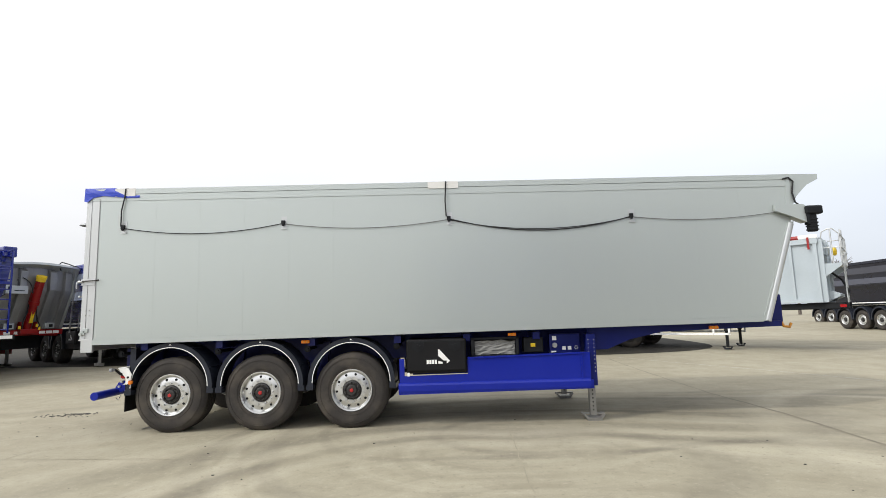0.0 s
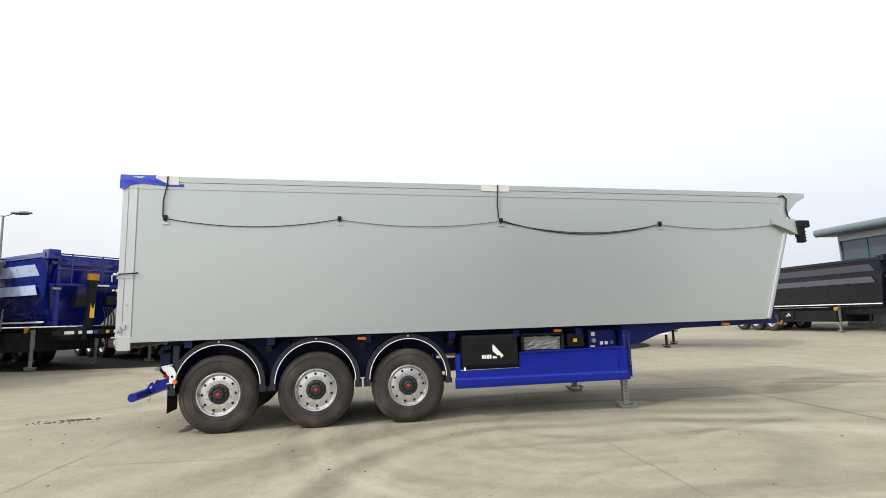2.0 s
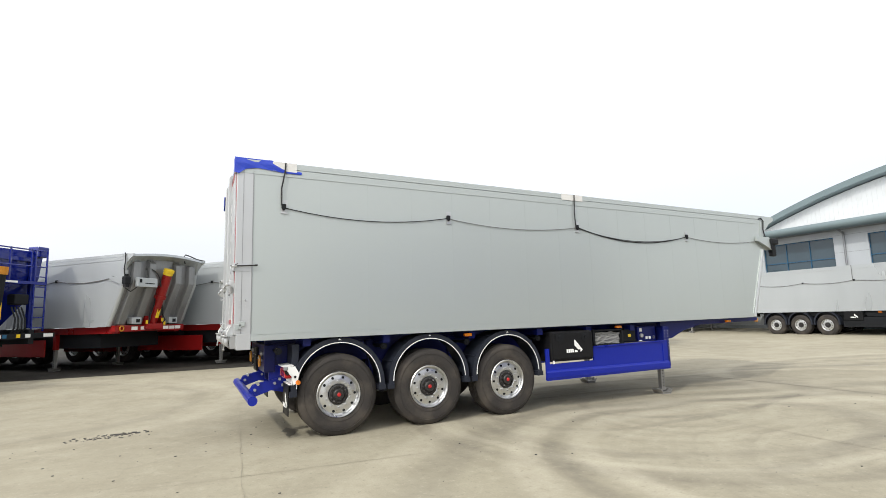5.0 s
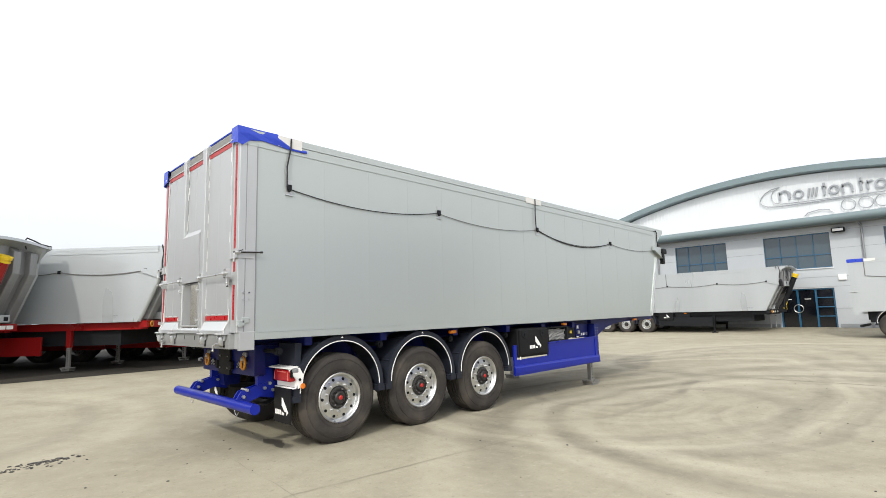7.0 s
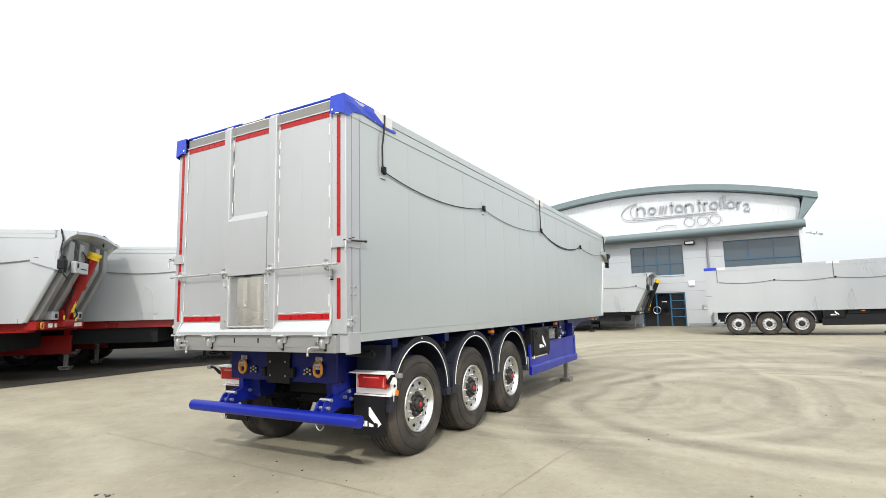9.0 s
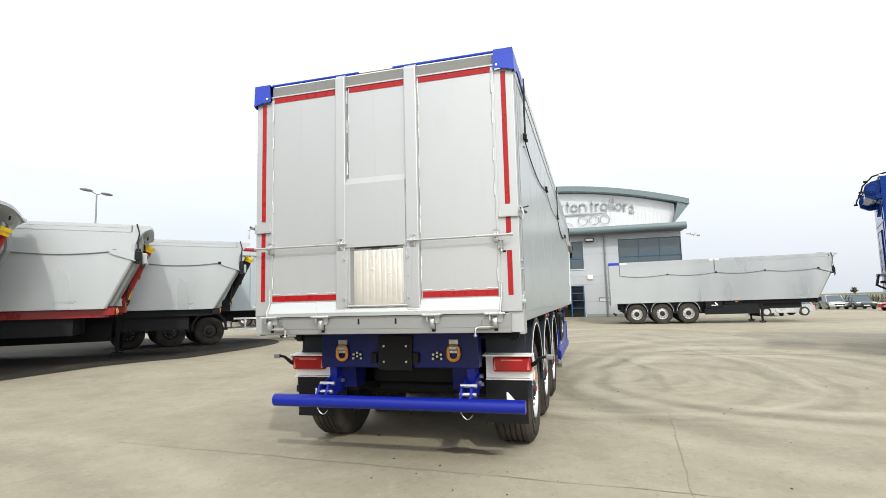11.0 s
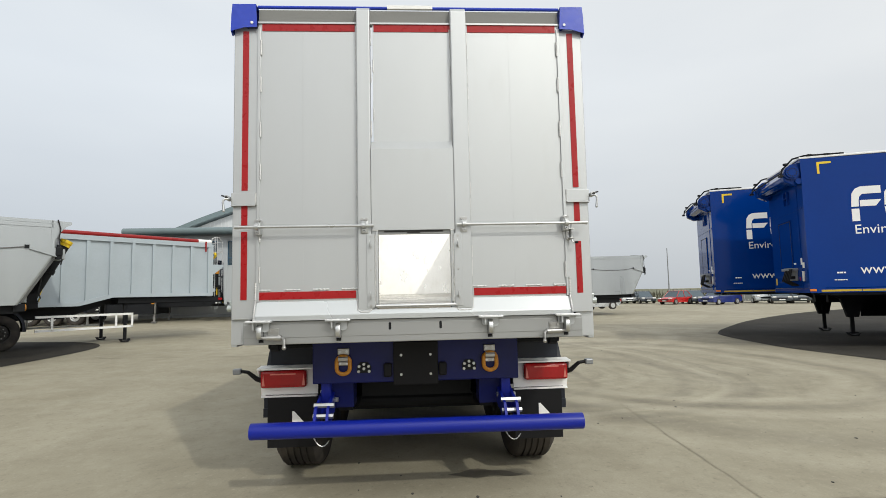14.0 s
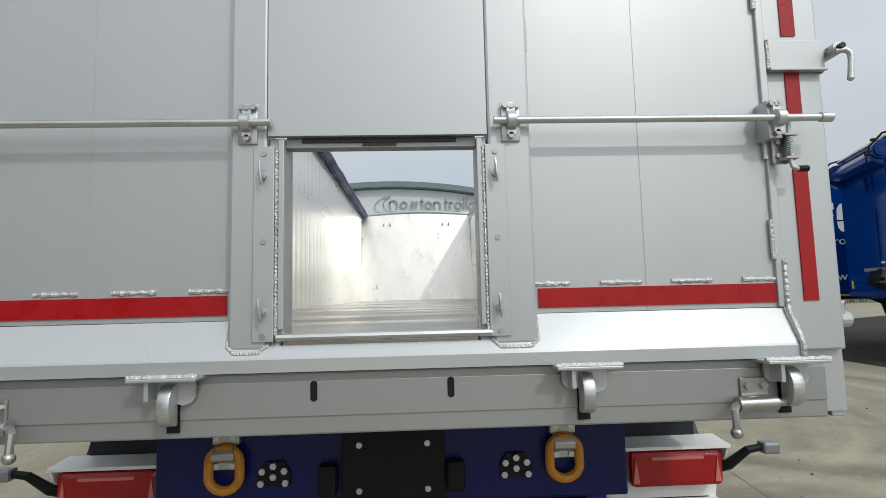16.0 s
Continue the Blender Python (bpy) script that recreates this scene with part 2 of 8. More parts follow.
M["load_floor"] = mat("scuffed_load_floor", (0.42, 0.39, 0.34), 0.26, 0.75, 0.30, 0.5, 30, 0.05, 40, stretch=(0.9, 0.25, 1), dirt=(0.17, 0.14, 0.105), dirt_amount=0.75, dirt_size=0.22, rough_vary=0.25)
M["bolt"] = mat("dull_bolt_steel", (0.44, 0.435, 0.42), 0.36, 0.85, 0.18, 0.1, 60)
# tarmac colour lowered to hold the shade under the trailers too
M["tarmac"] = mat("worn_tarmac_with_shade", (0.034, 0.031, 0.026), 0.9, 0.0, 0.35, 1.6, 45, 0.5, 70, spec=0.2, dirt=(0.085, 0.075, 0.058), dirt_amount=0.45, dirt_size=1.2)
M["load_wall"] = mat("scuffed_front_wall", (0.78, 0.765, 0.72), 0.36, 0.60, 0.10, 0.25, 25, 0.05, 9, stretch=(1, 1, 0.45), dirt=(0.42, 0.37, 0.29), dirt_amount=0.25, dirt_size=0.18, rough_vary=0.12)
M["leg_steel"] = mat("dusty_leg_steel", (0.30, 0.295, 0.28), 0.5, 0.6, 0.2, 0.3, 40, 0.05, 80)
M["bark"] = mat("bark", (0.12, 0.10, 0.085), 0.9, 0.0, 0.25, 0.4, 20, 0.4, 25)
M["leaf"] = mat("hedge_leaf", (0.085, 0.080, 0.050), 0.8, 0.0, 0.35, 0.4, 6)
M["field"] = mat("field_grass", (0.13, 0.13, 0.078), 0.9, 0.0, 0.3, 6.0, 3)


def ground_material():
    """Pale dusty concrete with tyre arcs, stains, patches and fine aggregate."""
    m = bpy.data.materials.new("dusty_concrete")
    m.use_nodes = True
    n, l = m.node_tree.nodes, m.node_tree.links
    b = n["Principled BSDF"]
    tc = n.new("ShaderNodeTexCoord")

    def noise_at(scale_value, detail, rough=0.5, warp=0.0, src=None):
        t = n.new("ShaderNodeTexNoise")
        t.inputs["Scale"].default_value = scale_value
        t.inputs["Detail"].default_value = detail
        t.inputs["Roughness"].default_value = rough
        t.inputs["Distortion"].default_value = warp
        l.new(src or tc.outputs["Object"], t.inputs["Vector"])
        return t.outputs[0]

    def math_node(op, a, c, clamp=False):
        t = n.new("ShaderNodeMath")
        t.operation = op
        t.use_clamp = clamp
        for i, v in enumerate((a, c)):
            if isinstance(v, (int, float)):
                t.inputs[i].default_value = v
            else:
                l.new(v, t.inputs[i])
        return t.outputs[0]

    def remap(v, a, c, lo, hi):
        t = n.new("ShaderNodeMapRange")
        t.inputs["From Min"].default_value, t.inputs["From Max"].default_value = a, c
        t.inputs["To Min"].default_value, t.inputs["To Max"].default_value = lo, hi
        l.new(v, t.inputs[0])
        return t.outputs[0]

    def mixed(fac, a, c):
        t = n.new("ShaderNodeMix")
        t.data_type = "RGBA"
        for i, v in ((0, fac), (6, a), (7, c)):
            if isinstance(v, (int, float)):
                t.inputs[i].default_value = v
            elif isinstance(v, tuple):
                t.inputs[i].default_value = (*v, 1)
            else:
                l.new(v, t.inputs[i])
        return t.outputs[2]

    slow = noise_at(0.16, 5, 0.6, 0.5)
    mid = noise_at(1.1, 6, 0.6)
    fine = noise_at(55, 3, 0.6)
    col = mixed(remap(slow, 0.35, 0.65, 0, 1), (0.290, 0.262, 0.186), (0.372, 0.341, 0.252))
    col = mixed(remap(mid, 0.42, 0.75, 0, 0.50), col, (0.212, 0.188, 0.134))
    mottle = noise_at(3.4, 7, 0.68, 0.6)
    col = mixed(remap(mottle, 0.52, 0.72, 0, 0.42), col, (0.200, 0.178, 0.128))
    col = mixed(remap(mottle, 0.46, 0.28, 0, 0.38), col, (0.440, 0.405, 0.305))
    warp = noise_at(0.40, 3)
    streak = remap(noise_at(5.0, 4, 0.65), 0.3, 0.7, 0.45, 1.0)

    def ring_distance(cx, cy, stretch):
        """Distance from a turning point, drawn out along x on its far side."""
        off = n.new("ShaderNodeVectorMath")
        off.operation = "SUBTRACT"
        l.new(tc.outputs["Object"], off.inputs[0])
        off.inputs[1].default_value = (cx, cy, 0)
        sp = n.new("ShaderNodeSeparateXYZ")
        l.new(off.outputs[0], sp.inputs[0])
        far = math_node("MAXIMUM", sp.outputs[0], 0.0)
        back = math_node("MINIMUM", sp.outputs[0], 0.0)
        x = math_node("ADD", math_node("MULTIPLY", far, stretch), back)
        r = math_node("SQRT", math_node("ADD", math_node("MULTIPLY", x, x), math_node("MULTIPLY", sp.outputs[1], sp.outputs[1])), 0.0)
        return math_node("ADD", r, math_node("MULTIPLY", math_node("SUBTRACT", warp, 0.5), 0.8))

    # sets of tyre arcs: rings of rubber and of pale dust round the turning points
    for cx, cy, stretch, reach, strength, ring in ((0.4, 6.3, 0.42, 5.5, 0.44, 3.6), (0.6, 3.4, 0.5, 6.5, 0.36, 2.6), (-12.5, 12.0, 1.0, 6.0, 0.36, 1.9), (12.0, 5.0, 0.6, 7.0, 0.30, 1.3)):
        r = ring_distance(cx, cy, stretch)
        comb = n.new("ShaderNodeCombineXYZ")
        l.new(r, comb.inputs[0])
        comb.inputs[1].default_value = cx
        bands = noise_at(ring, 3, 0.7, 0.0, comb.outputs[0])
        gate = remap(noise_at(0.33, 3, 0.5), 0.40, 0.58, 0.15, strength)
        fade = math_node("MULTIPLY", remap(r, reach * 0.5, reach, 1.0, 0.0), gate)
        dark = math_node("MULTIPLY", math_node("MULTIPLY", remap(bands, 0.53, 0.66, 0, 1), fade), streak)
        col = mixed(dark, col, (0.158, 0.140, 0.102))
        pale = math_node("MULTIPLY", math_node("MULTIPLY", remap(bands, 0.47, 0.36, 0, 1), fade), streak)
        col = mixed(math_node("MULTIPLY", pale, 0.7), col, (0.465, 0.427, 0.325))
    # single tracks
    for cx, cy, stretch, r0, width, dark, amount in ((-0.3, 7.4, 0.25, 1.35, 0.11, 1, 0.65), (0.9, 7.2, 0.25, 1.00, 0.12, 1, 0.55), (0.6, 7.0, 0.25, 2.75, 0.18, 1, 0.58), (0.5, 6.9, 0.25, 3.45, 0.15, 1, 0.45),
                                                     (0.5, 6.9, 0.35, 3.10, 0.14, 0, 0.60), (-0.6, 5.8, 0.5, 1.75, 0.20, 1, 0.45), (0.3, 4.3, 0.5, 2.40, 0.25, 0, 0.65), (0.2, 4.1, 0.5, 3.20, 0.30, 0, 0.65),
                                                     (0.3, 4.2, 0.5, 2.85, 0.16, 1, 0.55), (0.1, 3.2, 0.5, 4.40, 0.30, 1, 0.45), (0.1, 3.0, 0.5, 5.10, 0.30, 0, 0.45), (-9.0, 13.0, 1.0, 3.4, 0.25, 1, 0.35),
                                                     (-9.0, 13.0, 1.0, 4.1, 0.30, 0, 0.40), (9.0, 6.0, 0.6, 4.2, 0.35, 1, 0.40), (9.0, 5.6, 0.6, 5.0, 0.35, 0, 0.45)):
        r = ring_distance(cx, cy, stretch)
        gap = math_node("ABSOLUTE", math_node("SUBTRACT", r, r0), 0.0)
        band = remap(gap, width * 0.35, width, 1.0, 0.0)
        gate = remap(noise_at(0.5, 3, 0.6), 0.36, 0.56, 0.2, amount)
        f = math_node("MULTIPLY", math_node("MULTIPLY", band, gate), streak)
        col = mixed(f, col, (0.130, 0.115, 0.086) if dark else (0.465, 0.427, 0.325))
    spots = noise_at(2.6, 8, 0.65, 0.3)
    col = mixed(remap(spots, 0.66, 0.78, 0, 0.6), col, (0.09, 0.08, 0.065))
    flecks = noise_at(14, 5, 0.7)
    col = mixed(remap(flecks, 0.57, 0.72, 0, 0.60), col, (0.150, 0.130, 0.098))
    col = mixed(remap(flecks, 0.42, 0.28, 0, 0.50), col, (0.46, 0.42, 0.33))
    col = mixed(remap(fine, 0.3, 0.7, 0.0, 0.30), col, (0.20, 0.175, 0.132))
    l.new(col, b.inputs["Base Color"])
    l.new(remap(mid, 0.3, 0.7, 0.72, 0.92), b.inputs["Roughness"])
    bp = n.new("ShaderNodeBump")
    bp.inputs["Strength"].default_value = 0.25
    bp.inputs["Distance"].default_value = 0.006
    l.new(math_node("ADD", fine, math_node("MULTIPLY", mid, 1.5)), bp.inputs["Height"])
    l.new(bp.outputs[0], b.inputs["Normal"])
    return m


M["ground"] = ground_material()


# ---- mesh helpers ----
def part(name, bm, material, parent, label="", smooth=False, at=None):
    """Links a bmesh (or shared mesh data) as one mesh object under a thing or part."""
    if isinstance(bm, bmesh.types.BMesh):
        bmesh.ops.recalc_face_normals(bm, faces=bm.faces)
        me = bpy.data.meshes.new(name)
        bm.to_mesh(me)
        bm.free()
        me.materials.append(M[material])
        if smooth:
            me.polygons.foreach_set("use_smooth", [True] * len(me.polygons))
            me.set_sharp_from_angle(angle=radians(35))
    else:
        me = bm
    ob = new(name, me)
    ob.parent = parent
    if at is not None:
        ob.matrix_basis = at
    if label:
        ob["label"] = label
    return ob


def pieces(name, bm, material, parent):
    """Links every separate piece of a bmesh as a part of its own."""
    left = set(bm.faces)
    while left:
        stack, island = [next(iter(left))], set()
        while stack:
            f = stack.pop()
            if f in island:
                continue
            island.add(f)
            stack += [g for e in f.edges for g in e.link_faces if g not in island]
        left -= island
        order = sorted(island, key=lambda f: f.index)
        one, seen = bmesh.new(), {}
        for f in order:
            for v in f.verts:
                if v not in seen:
                    seen[v] = one.verts.new(v.co)
            one.faces.new([seen[v] for v in f.verts])
        part(name, one, material, parent)
    bm.free()


def thing(name, m, label, category, group="", kind=""):
    ob = new(name)
    ob.empty_display_size = 0.2
    ob.matrix_world = m
    return tagged(ob, label, category, group, kind)


def box(bm, x0, x1, y0, y1, z0, z1, bevel=0.0):
    vs = [bm.verts.new((x, y, z)) for x in (x0, x1) for y in (y0, y1) for z in (z0, z1)]
    fs = [bm.faces.new([vs[i] for i in q]) for q in
          ((0, 1, 3, 2), (4, 6, 7, 5), (0, 4, 5, 1), (2, 3, 7, 6), (0, 2, 6, 4), (1, 5, 7, 3))]
    if bevel:
        edges = {e for f in fs for e in f.edges}
        bmesh.ops.bevel(bm, geom=list(edges), offset=bevel, segments=2, affect="EDGES", profile=0.5)
    return bm


def boxes(*rows, bevel=0.0):
    bm = bmesh.new()
    for r in rows:
        box(bm, *r, bevel=bevel)
    return bm


def prism(bm, outline, axis, lo, hi, bevel=0.0):
    """Extrudes a plane outline along an axis: 'y' takes (x, z) pairs, 'x' takes (y, z), 'z' takes (x, y)."""
    def place(a, c, d):
        return {"y": (a, d, c), "x": (d, a, c), "z": (a, c, d)}[axis]
    lo_v = [bm.verts.new(place(a, c, lo)) for a, c in outline]
    hi_v = [bm.verts.new(place(a, c, hi)) for a, c in outline]
    fs = [bm.faces.new(lo_v), bm.faces.new(hi_v[::-1])]
    for i in range(len(outline)):
        j = (i + 1) % len(outline)
        fs.append(bm.faces.new((lo_v[i], hi_v[i], hi_v[j], lo_v[j])))
    if bevel:
        edges = {e for f in fs for e in f.edges}
        bmesh.ops.bevel(bm, geom=list(edges), offset=bevel, segments=2, affect="EDGES", profile=0.5)
    return bm


def tube(bm, points, radius, seg=10, close=False):
    """A round bar along a line of points, its section carried along without twisting."""
    pts = [Vector(p) for p in points]
    rings = []
    side = None
    for i, p in enumerate(pts):
        a = pts[i - 1] if (i or close) else p
        c = pts[(i + 1) % len(pts)] if (i + 1 < len(pts) or close) else p
        d = (c - a).normalized()
        if side is None:
            side = d.cross(Vector((0, 0, 1)))
            if side.length < 0.05:
                side = d.cross(Vector((0, 1, 0)))
        else:
            side = side - d * side.dot(d)
        side.normalize()
        up = side.cross(d)
        r = radius[i] if isinstance(radius, (list, tuple)) else radius
        rings.append([bm.verts.new(p + r * (math.cos(t) * side + math.sin(t) * up))
                      for t in (2 * math.pi * k / seg for k in range(seg))])
    pairs = list(zip(rings, rings[1:])) + ([(rings[-1], rings[0])] if close else [])
    for r0, r1 in pairs:
        for k in range(seg):
            bm.faces.new((r0[k], r0[(k + 1) % seg], r1[(k + 1) % seg], r1[k]))
    if not close:
        bm.faces.new(rings[0][::-1])
        bm.faces.new(rings[-1])
    return bm


def lathe(bm, profile, seg=40, closed=True):
    """Turns a profile of (radius, y) round the y axis."""
    rings = [[bm.verts.new((r * math.cos(t), y, r * math.sin(t))) for t in (2 * math.pi * k / seg for k in range(seg))]
             for r, y in profile]
    pairs = list(zip(rings, rings[1:]))
    if closed:
        pairs.append((rings[-1], rings[0]))
    for a, c in pairs:
        for k in range(seg):
            bm.faces.new((a[k], a[(k + 1) % seg], c[(k + 1) % seg], c[k]))
    return bm


def disc(bm, center, radius, depth, axis="y", seg=12):
    c = Vector(center)
    h = Vector({"x": (depth, 0, 0), "y": (0, depth, 0), "z": (0, 0, depth)}[axis]) * 0.5
    return tube(bm, [c - h, c + h], radius, seg)


def catenary(a, c, sag, n=14):
    a, c = Vector(a), Vector(c)
    return [a.lerp(c, i / n) - Vector((0, 0, 4 * sag * (i / n) * (1 - i / n))) for i in range(n + 1)]


# ---- wheels, shared by all the trailers ----
def wheel_meshes():
    R, W = 0.530, 0.385
    tyre = bmesh.new()
    prof = [(0.290, 0.03), (0.30, 0.012), (0.36, 0.002), (0.43, 0.0), (0.478, 0.012), (0.512, 0.035), (R, 0.06)]
    for k in range(4):   # tread grooves
        y = 0.06 + (W - 0.12) * (k + 1) / 5
        prof += [(R, y - 0.008), (R - 0.014, y - 0.006), (R - 0.014, y + 0.006), (R, y + 0.008)]
    prof += [(R, W - 0.06), (0.512, W - 0.035), (0.478, W - 0.012), (0.43, W), (0.36, W - 0.002), (0.30, W - 0.012), (0.29, W - 0.03)]
    lathe(tyre, prof, 56)
    # raised sidewall rings
    lathe(tyre, [(0.452, -0.002), (0.458, -0.002), (0.458, 0.008), (0.452, 0.008)], 56)
    lathe(tyre, [(0.335, -0.001), (0.341, -0.001), (0.341, 0.010), (0.335, 0.010)], 56)
    rim = bmesh.new()
    lathe(rim, [(0.296, 0.012), (0.288, 0.004), (0.276, 0.006), (0.264, 0.020), (0.258, 0.045), (0.250, 0.058),
                (0.236, 0.056), (0.200, 0.046), (0.180, 0.046), (0.140, 0.046), (0.132, 0.052), (0.130, 0.075), (0.110, 0.30), (0.25, 0.32), (0.29, 0.37), (0.296, 0.37)], 48)
    holes, nuts, hub, cap = bmesh.new(), bmesh.new(), bmesh.new(), bmesh.new()
    for k in range(10):
        t = 2 * math.pi * (k + 0.5) / 10
        disc(holes, (0.222 * math.cos(t), 0.051, 0.222 * math.sin(t)), 0.0178, 0.010, seg=14)
        t = 2 * math.pi * k / 10
        disc(nuts, (0.165 * math.cos(t), 0.034, 0.165 * math.sin(t)), 0.014, 0.03, seg=6)
    lathe(hub, [(0.001, 0.0), (0.060, 0.0), (0.072, 0.012), (0.078, 0.035), (0.092, 0.036), (0.094, 0.030), (0.110, 0.030), (0.112, 0.036), (0.128, 0.042), (0.129, 0.09), (0.001, 0.09)], 40, closed=False)
    for v in hub.verts:   # bolt heads in a ring
        r = math.hypot(v.co.x, v.co.z)
        if 0.0935 < r < 0.1105 and round(math.atan2(v.co.z, v.co.x) / (2 * math.pi) * 40) % 4 < 2:
            v.co.y = 0.012
    lathe(cap, [(0.001, -0.012), (0.020, -0.012), (0.028, -0.004), (0.028, 0.004), (0.001, 0.004)], 7, closed=False)
    one_hole = disc(bmesh.new(), (0.222 * math.cos(0.314), 0.051, 0.222 * math.sin(0.314)), 0.0178, 0.010, seg=14)
    one_nut = disc(bmesh.new(), (0.165, 0.034, 0.0), 0.014, 0.03, seg=6)
    out = {}
    for key, bm, material in (("one_nut", one_nut, "steel"), ("one_hole", one_hole, "dark"), ("tyre", tyre, "rubber"), ("rim", rim, "rim"), ("hole", holes, "dark"), ("nut", nuts, "steel"),
                              ("hub", hub, "hub"), ("cap", cap, "hub_red"), ("rim_dark", rim.copy(), "hub")):
        bmesh.ops.recalc_face_normals(bm, faces=bm.faces)
        me = bpy.data.meshes.new(key)
        bm.to_mesh(me)
        bm.free()
        me.materials.append(M[material])
        me.polygons.foreach_set("use_smooth", [True] * len(me.polygons))
        me.set_sharp_from_angle(angle=radians(30))
        out[key] = me
    return out


WHEEL = wheel_meshes()


def wheel(parent, x, side, y_face=1.195, z=0.525, spin=0.0, cap=False, dark=False):
    """A wheel whose outer face lies y_face from the middle, on the side -1 or 1."""
    m = pose(x, side * y_face, z, 0, spin, 0 if side < 0 else 180)
    w = part("wheel", WHEEL["tyre"], "rubber", parent, at=m)
    for key, name in (("rim", "rim"), ("hole", "vent_holes"), ("nut", "wheel_nuts"), ("hub", "hub"), ("cap", "hub_cap"))[:5 if cap else 4]:
        if key == "nut" and cap:
            for k in range(10):
                part("wheel_nut", WHEEL["one_nut"], "steel", w, at=pose(0, 0, 0, 0, 36 * k, 0))
                part("vent_hole", WHEEL["one_hole"], "dark", w, at=pose(0, 0, 0, 0, 36 * k, 0))
        elif key == "hole" and cap:
            continue
        else:
            part(name, WHEEL["rim_dark" if dark and key == "rim" else key], "rim", w)
    return w


def mudguard_meshes():
    def arc(r0, r1, y0, y1, a0=-3, a1=183, n=30):
        bm = bmesh.new()
        rows = []
        for k in range(n + 1):
            t = radians(a0 + (a1 - a0) * k / n)
            rows.append([bm.verts.new((r * math.cos(t), y, r * math.sin(t))) for r, y in ((r0, y0), (r1, y0), (r1, y1), (r0, y1))])
        for p, q in zip(rows, rows[1:]):
            for k in range(4):
                bm.faces.new((p[k], p[(k + 1) % 4], q[(k + 1) % 4], q[k]))
        bm.faces.new(rows[0][::-1])
        bm.faces.new(rows[-1])
        return bm
    out = {}
    shell = arc(0.605, 0.622, 0.0, 0.42)
    lip = arc(0.548, 0.6215, -0.012, 0.010)
    for bm in (lip,):
        me = bpy.data.meshes.new("tmp")
        bm.to_mesh(me)
        bm.free()
        shell.from_mesh(me)
        bpy.data.meshes.remove(me)
    # moulded ribs across the top and square feet at the ends
    for a in (25, 60, 90, 120, 155):
        t = radians(a)
        disc(shell, (0.624 * math.cos(t), 0.21, 0.624 * math.sin(t)), 0.012, 0.40, "y", 8)
    box(shell, 0.545, 0.640, -0.012, 0.42, -0.10, -0.03)
    box(shell, -0.640, -0.545, -0.012, 0.42, -0.10, -0.03)
    stripe = arc(0.551, 0.5615, -0.0165, -0.0125, a0=0, a1=180)
    badge = bmesh.new()
    prism(badge, [(-0.018, 0.588), (0.018, 0.588), (0.0, 0.610)], "y", -0.0155, -0.0125)
    for key, bm, material in (("shell", shell, "mudguard"), ("stripe", stripe, "white"), ("badge", badge, "white")):
        bmesh.ops.recalc_face_normals(bm, faces=bm.faces)
        me = bpy.data.meshes.new(key)
        bm.to_mesh(me)
        bm.free()
        me.materials.append(M[material])
        out[key] = me
    return out


GUARD = mudguard_meshes()


def mudguard(parent, x, side, y_face=1.215, z=0.645, stripe=True):
    g = part("mudguard", GUARD["shell"], "mudguard", parent, at=pose(x, side * y_face, z, 0, 0, 0 if side < 0 else 180))
    if stripe:
        part("edge_stripe", GUARD["stripe"], "white", g)
        part("badge", GUARD["badge"], "white", g)
    return g


def logo(bm, x, y, z, w, h, axis):
    """A plain arrow-like mark with four bars beside it, standing for a maker's mark."""
    def put(outline, d0, d1):
        prism(bm, outline, axis, d0, d1)
    d0, d1 = (y, y + 0.003)
    ax = x + 0.50 * w
    put([(ax, z + h), (ax + 0.05 * w, z + h), (x + w, z + 0.18 * h), (x + 0.86 * w, z), (x + 0.86 * w, z + 0.2 * h), (ax + 0.22 * w, z + 0.22 * h), (ax, z + 0.55 * h)], d0, d1)
    put([(ax, z), (ax + 0.18 * w, z), (ax + 0.18 * w, z + 0.12 * h), (ax, z + 0.2 * h)], d0, d1)
    for k in range(4):
        put([(x + w * (0.115 * k), z), (x + w * (0.115 * k + 0.09), z), (x + w * (0.115 * k + 0.09), z + 0.28 * h), (x + w * 0.115 * k, z + 0.28 * h)], d0, d1)
    return bm


def peg_mesh():
    bm = disc(bmesh.new(), (0, 0, 0), 0.011, 0.004, "y", 8)
    me = bpy.data.meshes.new("peg_hole")
    bm.to_mesh(me)
    bm.free()
    me.materials.append(M["dark"])
    return me


PEG = peg_mesh()


def landing_leg(parent, x, y, top, material, foot=True, ground=0.0):
    bm = boxes((x - 0.065, x + 0.065, y - 0.055, y + 0.055, 0.62, top), bevel=0.006)
    leg = part("landing_leg", bm, material, parent)
    bm = boxes((x - 0.045, x + 0.045, y - 0.04, y + 0.04, ground + 0.06, 0.66), bevel=0.004)
    part("inner_tube", bm, "leg_steel" if material != "dark" else "dark", leg)
    for k in range(9):
        part("peg_hole", PEG, "dark", leg, at=pose(x, y - 0.041, ground + 0.14 + 0.055 * k))
    bm = bmesh.new()
    prism(bm, [(x - 0.15, ground + 0.085), (x - 0.10, ground + 0.02), (x + 0.10, ground + 0.02), (x + 0.15, ground + 0.085),
               (x + 0.135, ground + 0.095), (x + 0.09, ground + 0.04), (x - 0.09, ground + 0.04), (x - 0.135, ground + 0.095)], "y", y - 0.11, y + 0.11)
    box(bm, x - 0.10, x + 0.10, y - 0.11, y + 0.11, ground, ground + 0.025)
    box(bm, x - 0.16, x + 0.16, y - 0.02, y + 0.02, ground + 0.075, ground + 0.10)
    part("foot", bm, "leg_steel" if material != "dark" else "dark", leg)
    return leg


